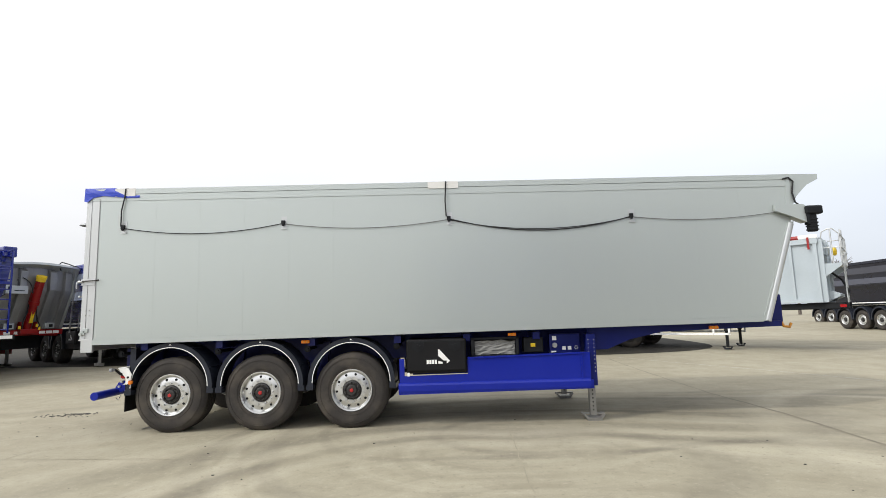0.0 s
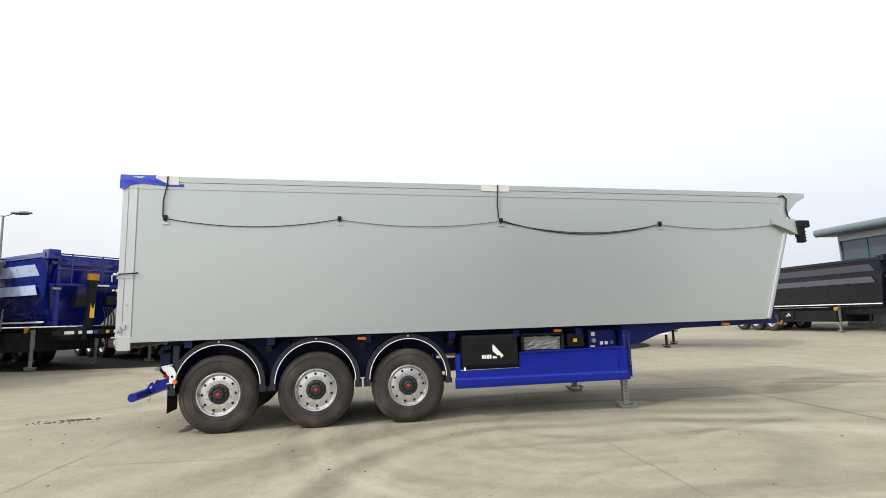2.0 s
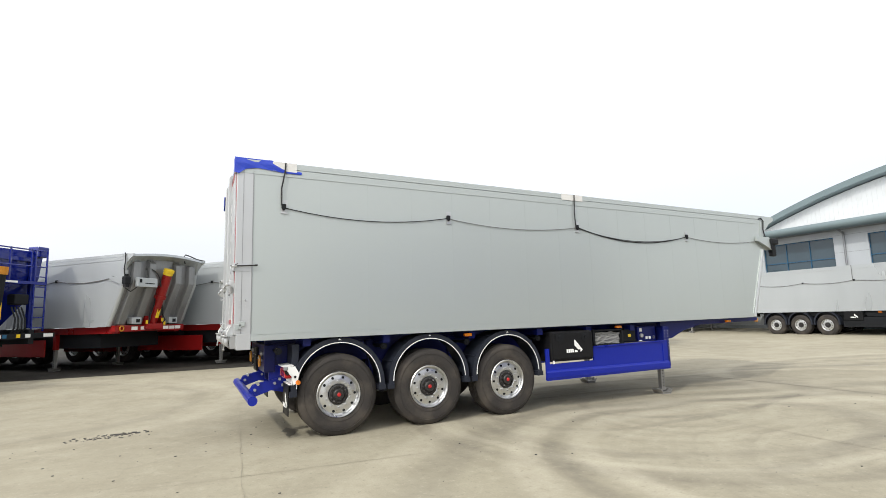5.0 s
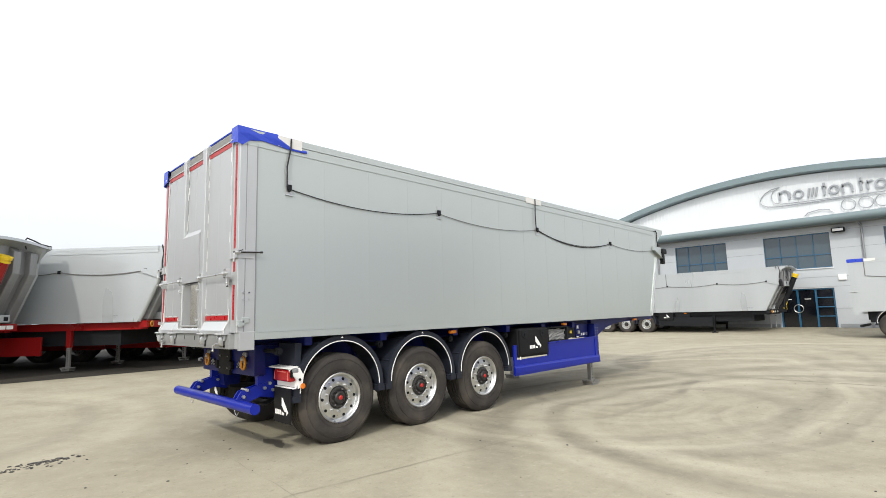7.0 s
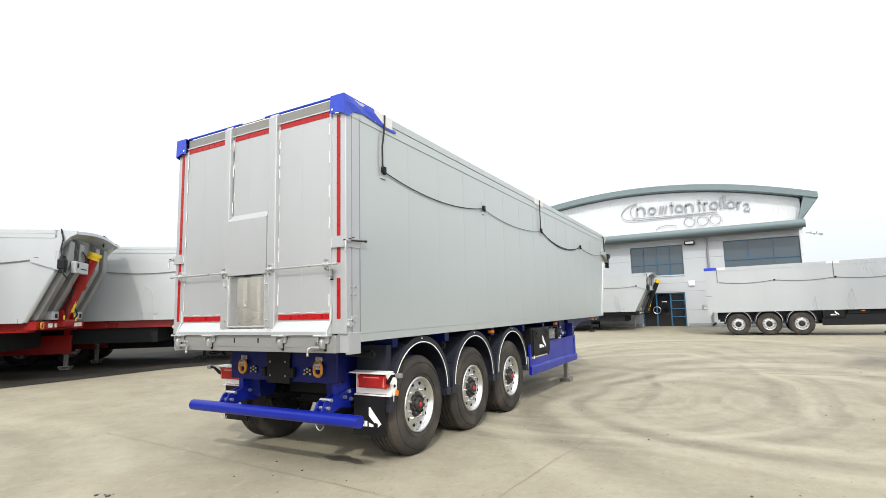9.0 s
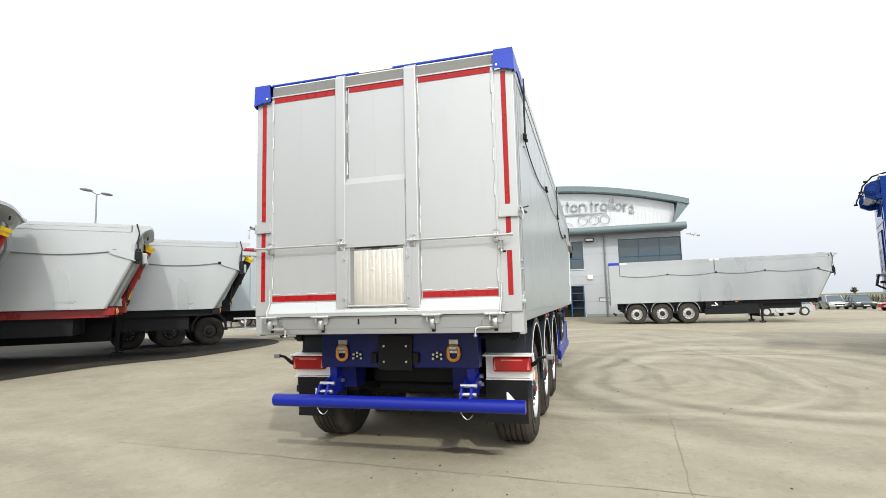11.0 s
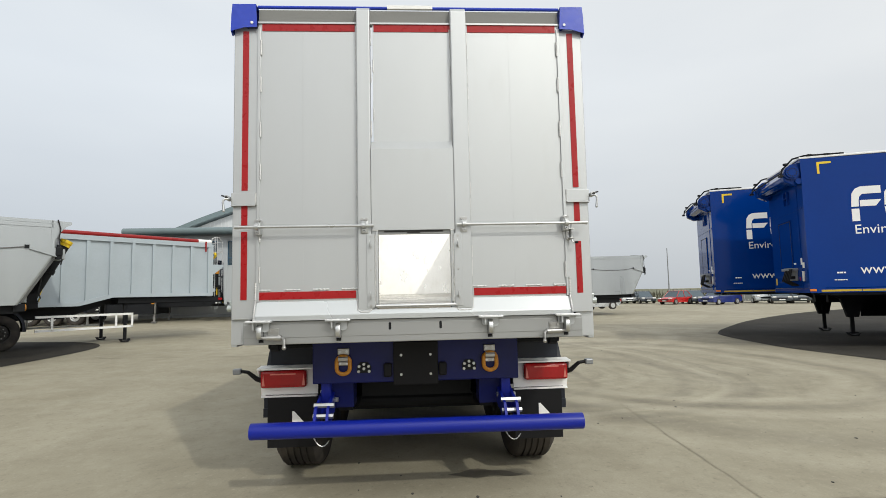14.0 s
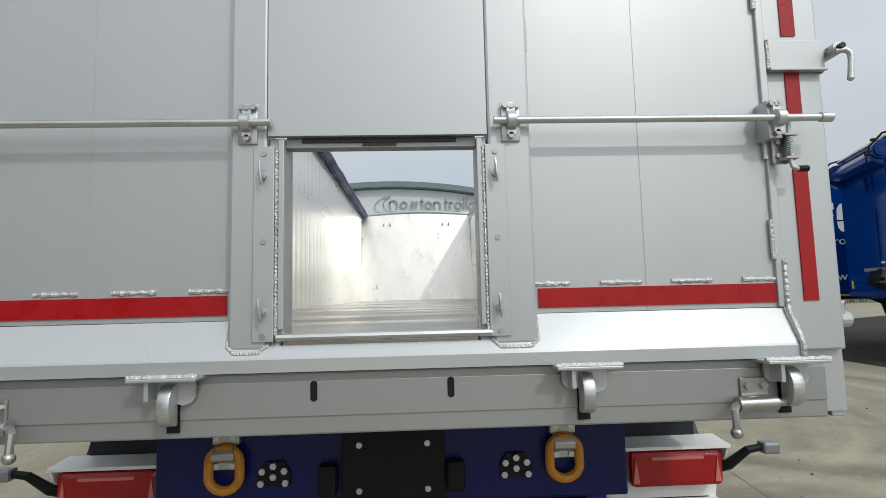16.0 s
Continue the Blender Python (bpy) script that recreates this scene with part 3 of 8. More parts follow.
# ---- ground ----
def smooth_step(a, c, v):
    t = min(1.0, max(0.0, (v - a) / (c - a)))
    return t * t * (3 - 2 * t)


def ground_height(x, y):
    """The yard is level round the trailer and rises a little towards the building and the far rows."""
    down = 0.35 * smooth_step(24, 38, x) * (1 - smooth_step(-6, 0, y))
    row = 0.10 * smooth_step(13, 24, y) + 0.13 * smooth_step(12, 19, y) * smooth_step(-30, -24, x) * (1 - smooth_step(0, 3.5, x))
    return 0.26 * smooth_step(22.5, 26.8, x) * (0.3 + 0.7 * smooth_step(0, 8, y)) + row * (1 - smooth_step(9, 28, x)) - down


def surface(x, y):
    """The height of the ground's mesh, between the corners of its cells."""
    i, j = math.floor(x / 1.5), math.floor(y / 1.5)
    u, v = x / 1.5 - i, y / 1.5 - j
    h = [[ground_height(1.5 * (i + a), 1.5 * (j + c)) for c in (0, 1)] for a in (0, 1)]
    return (1 - u) * ((1 - v) * h[0][0] + v * h[0][1]) + u * ((1 - v) * h[1][0] + v * h[1][1])


def make_ground():
    near = [i * 1.5 for i in range(-27, 41)]
    axis = [-2500, -900, -300, -120, -60] + near + [75, 110, 200, 400, 1000, 2500]
    bm = bmesh.new()
    grid = [[bm.verts.new((x, y, ground_height(x, y))) for y in axis] for x in axis]
    for i in range(len(axis) - 1):
        for j in range(len(axis) - 1):
            bm.faces.new((grid[i][j], grid[i + 1][j], grid[i + 1][j + 1], grid[i][j + 1]))
    g = part("ground", bm, "ground", None, smooth=True)
    return tagged(g, "pale dusty concrete yard with tyre marks and stains", "ground", kind="structure")


make_ground()


# ---- the silver tipping trailer in the middle ----
def body_top(x):
    return 3.570 - 0.0122 * x


def body_bottom(x):
    return 1.280 + 0.0058 * x


def strip(bm, x0, x1, top, off0, off1, y0, y1):
    """A band that follows the top (or the bottom) edge of the body."""
    f = body_top if top else body_bottom
    prism(bm, [(x0, f(x0) + off0), (x1, f(x1) + off0), (x1, f(x1) + off1), (x0, f(x0) + off1)], "y", y0, y1)


def main_trailer():
    T = thing("tipping_semi_trailer", pose(-5.28, 8.930, 0), "long silver tipping semi-trailer with blue chassis on its landing legs", "trailer")
    side = [(0.19, 1.30), (9.86, body_bottom(9.81)), (10.34, 2.72), (10.37, body_top(10.37)), (0.19, body_top(0.19))]
    for s in (-1, 1):
        lo, hi = sorted((s * 1.255, s * 1.215))
        p = part("side_panel", prism(bmesh.new(), side, "y", lo, hi), "silver", T)
        # faint upright weld seams
        bm = bmesh.new()
        for k in range(14):
            x = 1.05 + 0.66 * k
            lo, hi = sorted((s * 1.254, s * 1.2562))
            box(bm, x, x + 0.006, lo, hi, 1.39, body_top(x) - 0.19)
        part("panel_seams", bm, "silver", p)
        # ribbed inner lining
        bm = bmesh.new()
        n = 180
        cols = []
        for k in range(n + 1):
            x = 0.08 + (10.02 - 0.08) * k / n
            y = s * (1.212 - (0.004 if k % 4 else 0.0))
            z0 = 1.36 if x < 9.8 else 1.36 + (x - 9.8) * 2.7
            cols.append((bm.verts.new((x, y, z0)), bm.verts.new((x, y, body_top(x) - 0.02))))
        for a, c in zip(cols, cols[1:]):
            bm.faces.new((a[0], c[0], c[1], a[1]))
        part("inner_lining", bm, "bare", p)
        # top rail in two steps, bottom rail, nose rail
        bm = bmesh.new()
        lo, hi = sorted((s * 1.20, s * 1.268))
        strip(bm, 0.02, 10.37, True, -0.078, 0.0, lo, hi)
        lo, hi = sorted((s * 1.20, s * 1.262))
        strip(bm, 0.02, 10.37, True, -0.180, -0.084, lo, hi)
        part("top_rail", bm, "silver", T)
        bm = bmesh.new()
        lo, hi = sorted((s * 1.16, s * 1.270))
        strip(bm, 0.20, 9.80, False, -0.012, 0.060, lo, hi)
        lo, hi = sorted((s * 1.2, s * 1.260))
        strip(bm, 0.20, 9.80, False, 0.066, 0.10, lo, hi)
        part("bottom_rail", bm, "silver", T)
        bm = bmesh.new()
        lo, hi = sorted((s * 1.2, s * 1.268))
        prism(bm, [(9.79, 1.335), (9.90, 1.335), (10.375, 2.74), (10.29, 2.74)], "y", lo, hi)
        prism(bm, [(10.28, 2.95), (10.345, 2.95), (10.385, body_top(10.37) - 0.08), (10.33, body_top(10.37) - 0.08)], "y", lo, hi)
        part("nose_rail", bm, "silver", T)
        part("nose_column", tube(bmesh.new(), [(9.865, s * 1.222, 1.337), (10.335, s * 1.222, 2.72)], 0.058, 18), "silver_skylit", T, smooth=True)
        bm = bmesh.new()
        lo, hi = sorted((s * 1.18, s * 1.262))
        t = body_top(10.37)
        prism(bm, [(10.34, t + 0.002), (10.79, t - 0.01), (10.79, t - 0.085), (10.62, t - 0.17), (10.46, t - 0.33), (10.40, t - 0.45), (10.36, t - 0.45)], "y", lo, hi)
        part("nose_wing", bm, "silver", T)
        # rear corner post with its lower flange
        bm = bmesh.new()
        lo, hi = sorted((s * 1.085, s * 1.2585))
        box(bm, 0.004, 0.20, lo, hi, 1.35, 3.425, bevel=0.006)
        lo, hi = sorted((s * 1.225, s * 1.266))
        box(bm, 0.035, 0.20, lo, hi, 1.165, 1.36, bevel=0.004)
        lo, hi = sorted((s * 1.14, s * 1.264))
        box(bm, 0.028, 0.0345, lo, hi, 1.182, 1.349)
        part("rear_post", bm, "silver_door", T)
        bm = bmesh.new()
        lo, hi = sorted((s * 1.2586, s * 1.262))
        box(bm, 0.196, 0.204, lo, hi, 1.36, 3.42)
        box(bm, 0.080, 0.086, lo, hi, 1.36, 3.42)
        part("post_seam", bm, "grey_nose", T)
        # bolts and the latch foot on the post's outer face
        for dx, dz in ((0.07, 1.77), (0.13, 1.77), (0.07, 1.70), (0.13, 1.70)):
            part("bolt", disc(bmesh.new(), (dx, s * 1.262, dz), 0.010, 0.010, "y", 8), "steel", T)
        bm = bmesh.new()
        lo, hi = sorted((s * 1.258, s * 1.275))
        box(bm, 0.015, 0.085, lo, hi, 1.42, 1.48, bevel=0.004)
        box(bm, 0.06, 0.13, lo, hi, 1.45, 1.51, bevel=0.004)
        disc(bm, (0.03, s * 1.275, 1.43), 0.022, 0.03, "y", 12)
        part("post_catch", bm, "silver", T)
    # floor, front wall, crossbars
    part("floor", prism(bmesh.new(), [(0.062, 1.30), (9.85, 1.36), (9.85, 1.50), (9.60, 1.49), (0.062, 1.410)], "y", -1.22, 1.22), "load_floor", T, "scuffed bare aluminium load floor")
    bm = bmesh.new()
    prism(bm, [(9.80, 1.335), (9.86, 1.335), (10.41, body_top(10.4) + 0.02), (10.36, body_top(10.4) + 0.02)], "y", -1.214, 1.214)
    part("front_wall", bm, "load_wall", T, "bare aluminium front wall")
    bm = bmesh.new()
    tube(bm, [(10.36, -1.19 + 2.38 * k / 12, body_top(10.37) - 0.02 + 0.07 * math.sin(math.pi * k / 12)) for k in range(13)], 0.03, 8)
    part("front_rim", bm, "silver", T)
    for y in (-0.73, -0.59, 0.59, 0.73):
        bm = bmesh.new()
        tube(bm, [(10.31, y, 3.17), (10.25, y, 3.18), (10.23, y, 3.21), (10.24, y, 3.24)], 0.014, 8)
        part("wall_hook", bm, "steel", T)
    bm = bmesh.new()
    for y in (-0.9, -0.45, 0.0, 0.45, 0.9):
        bm = bmesh.new()
        prism(bm, [(9.885, 1.38), (9.95, 1.38), (10.36, 2.72), (10.22, 2.72)], "y", y - 0.06, y + 0.06)
        part("nose_rib", bm, "silver", T)

    # tailgate
    skins = (("tailgate_panel", (0.0, 0.05, 0.395, 1.09, 1.47, 3.46)), ("tailgate_panel", (0.0, 0.05, -1.09, -0.40, 1.47, 3.46)),
             ("tailgate_panel", (0.0, 0.05, -0.29, 0.28, 2.56, 3.46)))
    for name, r in skins:
        p = part(name, boxes(r), "silver_door", T)
        bm = bmesh.new()
        mid = 0.5 * (r[2] + r[3]) + 0.03
        box(bm, -0.0012, 0.0, mid, mid + 0.005, r[4], r[5])
        part("panel_seam", bm, "silver_door", p)
        bm = bmesh.new()
        w = r[3] - r[2]
        if r[4] < 2:
            for k in range(4):   # weld beads along the bottom
                y = r[2] + 0.03 + (w - 0.10) * k / 3
                tube(bm, [(0.0, y - 0.03 + 0.0125 * i, 1.547 + 0.001 * math.sin(2.3 * i + k)) for i in range(10)], [0.005 + 0.0025 * (i % 2) + 0.001 * math.sin(i + k) for i in range(10)], 8)
            for z in (1.75, 2.2, 2.45, 2.9, 3.2):
                for y in (r[2] + 0.004, r[3] - 0.004):
                    tube(bm, [(0.0, y, z), (0.0, y, z + 0.09)], 0.006, 6)
        else:
            for z in (2.75, 3.1):
                for y in (r[2] + 0.004, r[3] - 0.004):
                    tube(bm, [(0.0, y, z), (0.0, y, z + 0.09)], 0.006, 6)
        pieces("weld_bead", bm, "weld", p)
    part("cover_flap", boxes((0.01, 0.05, -1.09, 1.09, 3.462, 3.566)), "tarp_grey", T, "grey woven rear flap of the cover")
    part("flap_bar", boxes((-0.012, 0.012, -1.09, 1.09, 3.455, 3.468)), "silver_door", T)
    for y0, y1 in ((0.296, 0.393), (-0.398, -0.283)):
        bm = bmesh.new()
        prism(bm, [(0.04, 1.388), (-0.040, 1.388), (-0.046, 1.394), (-0.046, 3.54), (-0.02, 3.572), (0.04, 3.572)], "y", y0, y1, bevel=0.008)
        r = part("tailgate_rib", bm, "silver_door", T)
        bm = bmesh.new()
        for y in (y0 - 0.003, y1 + 0.003):
            for z in (1.62, 2.05, 2.62, 3.02, 3.3):
                tube(bm, [(-0.002, y, z), (-0.002, y, z + 0.12)], 0.006, 6)
        run = [(-0.006, y0 - 0.003, 1.47), (-0.022, y0 - 0.003, 1.435), (-0.040, y0 - 0.002, 1.405), (-0.050, y0 + 0.018, 1.388), (-0.050, 0.5 * (y0 + y1), 1.387), (-0.050, y1 - 0.018, 1.388), (-0.040, y1 + 0.002, 1.405), (-0.022, y1 + 0.003, 1.435), (-0.006, y1 + 0.003, 1.47)]
        run = [Vector(p).lerp(Vector(q), k / 8) for p, q in zip(run, run[1:]) for k in range(8)]
        tube(bm, run, [0.0046 + 0.0014 * (k % 2) for k in range(len(run))], 8)
        pieces("weld_bead", bm, "weld", r)
    # grain hatch: raised shutter, its guides and the open hole
    bm = bmesh.new()
    prism(bm, [(-0.052, 1.947), (-0.055, 2.52), (-0.006, 2.585), (0.006, 2.585), (-0.040, 2.515), (-0.036, 1.947)], "y", -0.281, 0.294)
    sh = part("hatch_shutter", bm, "silver_door", T, "raised sliding shutter over the open grain hatch")
    part("shutter_edge", boxes((-0.028, 0.012, -0.252, 0.252, 1.922, 1.946), (-0.020, 0.0, -0.252, 0.252, 1.946, 1.990)), "beam_metal", sh)
    part("edge_seal", boxes((-0.034, -0.029, -0.20, 0.21, 1.934, 1.944), (-0.033, -0.029, -0.04, 0.05, 1.926, 1.933)), "hub", sh)
    for y0, y1 in ((0.253, 0.294), (-0.281, -0.253)):
        bm = boxes((-0.034, 0.05, y0, y1, 1.42, 1.945), bevel=0.003)
        inner = 0.253 if y0 > 0 else -0.253
        box(bm, -0.046, -0.036, min(inner, inner * 1.06), max(inner, inner * 1.06), 1.445, 1.940, bevel=0.002)
        part("hatch_guide", bm, "silver_door", T)
    for y0 in (0.276, -0.328):
        plate = part("guide_plate", boxes((-0.053, -0.0462, y0, y0 + 0.054, 1.415, 1.920), bevel=0.002), "silver_door", T)
        for z in (1.43, 1.67, 1.90):
            part("bolt", disc(bmesh.new(), (-0.0545, y0 + 0.027, z), 0.0075, 0.004, "x", 12), "bolt", plate)
        for z in (1.49, 1.84):
            bm = bmesh.new()
            yp = y0 + 0.028
            disc(bm, (-0.060, yp, z), 0.0095, 0.016, "x", 14)
            disc(bm, (-0.070, yp, z), 0.0060, 0.010, "x", 10)
            tube(bm, [(-0.074, yp - 0.002, z - 0.026), (-0.078, yp - 0.001, z - 0.010), (-0.076, yp, z), (-0.080, yp + 0.001, z + 0.014), (-0.076, yp + 0.003, z + 0.034)], [0.0030, 0.0042, 0.0050, 0.0045, 0.0032], 8)
            part("wing_screw", bm, "steel", plate, smooth=True)
        bm = bmesh.new()
        yy = y0 + (-0.004 if y0 > 0 else 0.058)   # knobbly weld bead beside the opening
        tube(bm, [(-0.047, yy + 0.001 * math.sin(2.1 * k), 1.43 + 0.0049 * k) for k in range(100)], [0.0036 + 0.0012 * (k % 2) + 0.0006 * math.sin(0.9 * k) for k in range(100)], 7)
        pieces("weld_bead", bm, "weld", plate)
    bm = bmesh.new()
    tube(bm, [(-0.045, -0.28, 1.425), (-0.045, 0.27, 1.425)], 0.010, 8)
    part("hatch_sill_bar", bm, "steel", T)
    part("hatch_sill", boxes((-0.038, 0.06, -0.244, 0.254, 1.388, 1.414)), "load_floor", T)
    # sloping lip under the panels, and the rear beam
    bm = bmesh.new()
    lip = [(0.05, 1.468), (-0.003, 1.468), (-0.056, 1.378), (-0.058, 1.372), (-0.058, 1.340), (0.05, 1.338)]
    prism(bm, lip, "y", 0.262, 1.085)
    prism(bm, lip, "y", -1.085, -0.25)
    prism(bm, [(0.05, 1.384), (-0.030, 1.384), (-0.040, 1.405), (-0.056, 1.378), (-0.058, 1.372), (-0.058, 1.340), (0.05, 1.338)], "y", -0.25, 0.262)
    part("sloping_lip", bm, "silver_skylit", T)
    bm = boxes((-0.03, 0.06, -1.165, 1.165, 1.180, 1.336), bevel=0.005)
    box(bm, -0.034, -0.0295, -1.163, 1.163, 1.226, 1.314, bevel=0.0015)
    beam = part("rear_beam", bm, "beam_metal", T)
    bm = bmesh.new()
    for y in (0.178, -0.17):
        prism(bm, [(y + 0.009 * math.cos(t), 1.288 + (0.017 if math.sin(t) > 0 else -0.017) + 0.009 * math.sin(t)) for t in (2 * math.pi * (k + 0.5) / 16 for k in range(16))], "x", -0.0352, -0.033)
    pieces("slot", bm, "dark", beam)
    for y in (1.045, 0.525, -0.512, -1.045):   # hinge hooks
        h = part("lock_hook", prism(bmesh.new(), [(y - 0.058, 1.331), (y + 0.058, 1.331), (y + 0.058, 1.292), (y + 0.048, 1.280), (y + 0.022, 1.280), (y - 0.030, 1.266), (y - 0.050, 1.272), (y - 0.058, 1.284)], "x", -0.052, -0.042), "silver_door", T)
        part("hook_shelf", boxes((-0.108, -0.03, y - 0.082, y + 0.082, 1.331, 1.339), bevel=0.002), "silver_door", h)
        part("hook_cheek", boxes((-0.095, -0.034, y + 0.034, y + 0.044, 1.285, 1.331)), "silver_door", h)
        arc = [(-0.060 - 0.036 * math.cos(t), 1.268 + 0.050 * math.sin(t)) for t in (math.pi * (k / 12 - 0.5) for k in range(13))]
        part("claw", prism(bmesh.new(), arc + [(-0.045, 1.320), (-0.045, 1.216)], "y", y - 0.016, y + 0.016, bevel=0.004), "steel", h, smooth=True)
        part("claw_slot", boxes((-0.0358, -0.033, y - 0.016, y + 0.016, 1.196, 1.286)), "dark", h)
        bm = bmesh.new()
        tube(bm, [(-0.098, y - 0.084 + 0.0168 * k, 1.3405) for k in range(11)], [0.007 + 0.002 * (k % 2) for k in range(11)], 6)
        pieces("weld_bead", bm, "weld", h)
    for s in (1, -1):   # turn-handle bolts beside the outer hooks
        tb = part("turn_bolt", boxes((-0.042, -0.034, *sorted((s * 0.925, s * 1.0)), 1.232, 1.290), bevel=0.003), "bolt", T)
        bm = bmesh.new()
        tube(bm, [(-0.058, s * 0.905, 1.226), (-0.058, s * 1.005, 1.228)], 0.019, 12)
        tube(bm, [(-0.058, s * 1.0, 1.228), (-0.058, s * 1.055, 1.229)], 0.010, 10)
        part("barrel", bm, "bolt", tb, smooth=True)
        bm = bmesh.new()
        tube(bm, [(-0.058, s * 0.91, 1.226), (-0.070, s * 0.892, 1.224), (-0.082, s * 0.880, 1.215), (-0.086, s * 0.880, 1.185), (-0.086, s * 0.880, 1.170)], [0.010, 0.010, 0.010, 0.009, 0.010], 8)
        bmesh.ops.create_uvsphere(bm, u_segments=10, v_segments=8, radius=0.0145, matrix=Matrix.Translation((-0.086, s * 0.880, 1.162)))
        part("crank", bm, "bolt", tb, smooth=True)
        for y in (0.943, 0.985):
            part("bolt", disc(bmesh.new(), (-0.046, s * y, 1.270), 0.010, 0.010, "x", 6), "bolt", tb)
    # red tape
    for r in ((1.155, 1.197, 2.245, 3.40), (1.155, 1.197, 2.0, 2.135), (1.155, 1.197, 1.485, 1.955),
              (-1.192, -1.15, 2.245, 3.40), (-1.192, -1.15, 1.995, 2.135), (-1.192, -1.15, 1.485, 1.855)):
        part("reflective_tape", boxes((0.0005, 0.0038, *r)), "red_tape", T)
    for y0, y1, z in ((0.405, 1.062, 3.402), (-0.285, 0.27, 3.402), (-1.062, -0.41, 3.402), (0.41, 1.068, 1.483), (-1.068, -0.412, 1.483)):
        part("reflective_tape", boxes((-0.0045, 0.0, y0, y1, z, z + 0.052)), "red_tape", T)
    # door edges: upright angle beside the posts
    for s in (-1, 1):
        lo, hi = sorted((s * 1.07, s * 1.092))
        part("door_edge", boxes((-0.010, 0.04, lo, hi, 1.47, 3.43), bevel=0.003), "silver_door", T)
        bm = bmesh.new()
        for z in (1.60, 1.88, 2.32, 2.62, 2.95, 3.22):
            tube(bm, [(-0.008, s * 1.068, z), (-0.008, s * 1.068, z + 0.11)], 0.007, 6)
        pieces("weld_bead", bm, "weld", T)
    for s in (-1, 1):
        run = [Vector((-0.010, s * 1.093, 1.60)).lerp(Vector((-0.012, s * 1.093, 1.475)), k / 14) for k in range(15)] + [Vector((-0.014, s * 1.090, 1.470)).lerp(Vector((-0.064, s * 1.088, 1.378)), k / 12) for k in range(1, 13)] + [Vector((-0.064, s * 1.088, 1.372)).lerp(Vector((-0.062, s * 1.088, 1.342)), k / 4) for k in range(1, 5)]
        bm = bmesh.new()
        tube(bm, run, [0.0062 + 0.0018 * (k % 2) for k in range(len(run))], 8)
        pieces("weld_bead", bm, "weld", T)
    # locking bars with their bearings
    for s, y0, y1 in ((1, 0.30, 1.205), (-1, -0.318, -1.205)):
        bm = bmesh.new()
        tube(bm, [(-0.070, y0 - 0.02 * s, 1.978), (-0.070, y1, 1.978)], 0.0098, 12)
        tube(bm, [(-0.070, y1 - 0.02 * s, 1.978), (-0.070, y1 + 0.012 * s, 1.978)], 0.0132, 12)
        bar = part("locking_bar", bm, "steel", T, smooth=True)
        for y in (s * 0.345, s * 1.07):
            bm = bmesh.new()
            half = 0.025 if abs(y) < 0.6 else 0.019
            box(bm, -0.054, 0.0, y - half, y + half, 1.926, 2.034, bevel=0.003)
            prism(bm, [(-0.054, 1.938), (-0.066, 1.942), (-0.066, 2.014), (-0.054, 2.018)], "y", y - 0.011, y + 0.011)
            tube(bm, [(-0.070, y - 0.013, 1.978), (-0.070, y - 0.011, 1.978), (-0.070, y + 0.011, 1.978), (-0.070, y + 0.013, 1.978)], [0.019, 0.0225, 0.0225, 0.019], 20)
            br = part("bearing", bm, "steel", bar, smooth=True)
            for z, dy in ((1.940, 0.0), (2.018, 0.0), (2.022, -0.6 * half), (2.022, 0.6 * half)):
                head = disc(bmesh.new(), (-0.060, y + dy, z), 0.0085, 0.012, "x", 6)
                disc(head, (-0.0555, y + dy, z), 0.0115, 0.003, "x", 14)
                part("bolt", head, "bolt", br)
        # latch plate, screw handle and hanging lever
        lo, hi = sorted((s * 1.096, s * 1.262))
        bm = boxes((-0.012, 0.0, lo, hi, 2.142, 2.226), bevel=0.002)
        prism(bm, [(-0.012, 2.142), (0.0, 2.142), (0.0, 2.136), (-0.022, 2.134), (-0.022, 2.140)], "y", lo, hi)
        box(bm, 0.0, 0.19, *sorted((s * 1.259, s * 1.267)), 2.135, 2.226)
        lp = part("latch_plate", bm, "silver_door", T)
        bm = bmesh.new()
        ye = min(lo, hi, key=abs)
        tube(bm, [(-0.010, ye, 2.140 + 0.0045 * n) for n in range(20)], [0.0045 + 0.0015 * (n % 2) for n in range(20)], 7)
        pieces("weld_bead", bm, "weld", lp)
        bm = bmesh.new()
        tube(bm, [(-0.040, s * 1.283, 2.190), (0.020, s * 1.283, 2.190)], 0.017, 16)
        part("boss", bm, "steel", lp, smooth=True)
        bm = bmesh.new()
        tube(bm, [(-0.055, s * 1.283, 2.190), (0.255, s * 1.290, 2.205)], 0.0085, 12)
        tube(bm, [(0.235, s * 1.290, 2.204), (0.262, s * 1.290, 2.2055)], 0.0115, 12)
        tube(bm, [(-0.020, s * 1.268, 2.192), (0.024, s * 1.340, 2.216)], 0.0055, 8)
        part("pin", bm, "hub", lp, smooth=True)
        bm = bmesh.new()
        tube(bm, [(-0.040, s * 1.272, 2.178), (-0.050, s * 1.292, 2.178), (-0.053, s * 1.302, 2.168), (-0.053, s * 1.303, 2.150), (-0.053, s * 1.297, 2.095)], [0.0075, 0.008, 0.008, 0.0075, 0.008], 12)
        bmesh.ops.create_uvsphere(bm, u_segments=10, v_segments=6, radius=0.009, matrix=Matrix.Translation((-0.053, s * 1.297, 2.095)))
        part("crank_handle", bm, "steel", lp, smooth=True)
    cp = part("catch_plate", boxes((-0.024, -0.016, -1.118, -1.078, 1.862, 1.945), (-0.046, -0.016, -1.118, -1.112, 1.862, 1.945), bevel=0.002), "bolt", T)
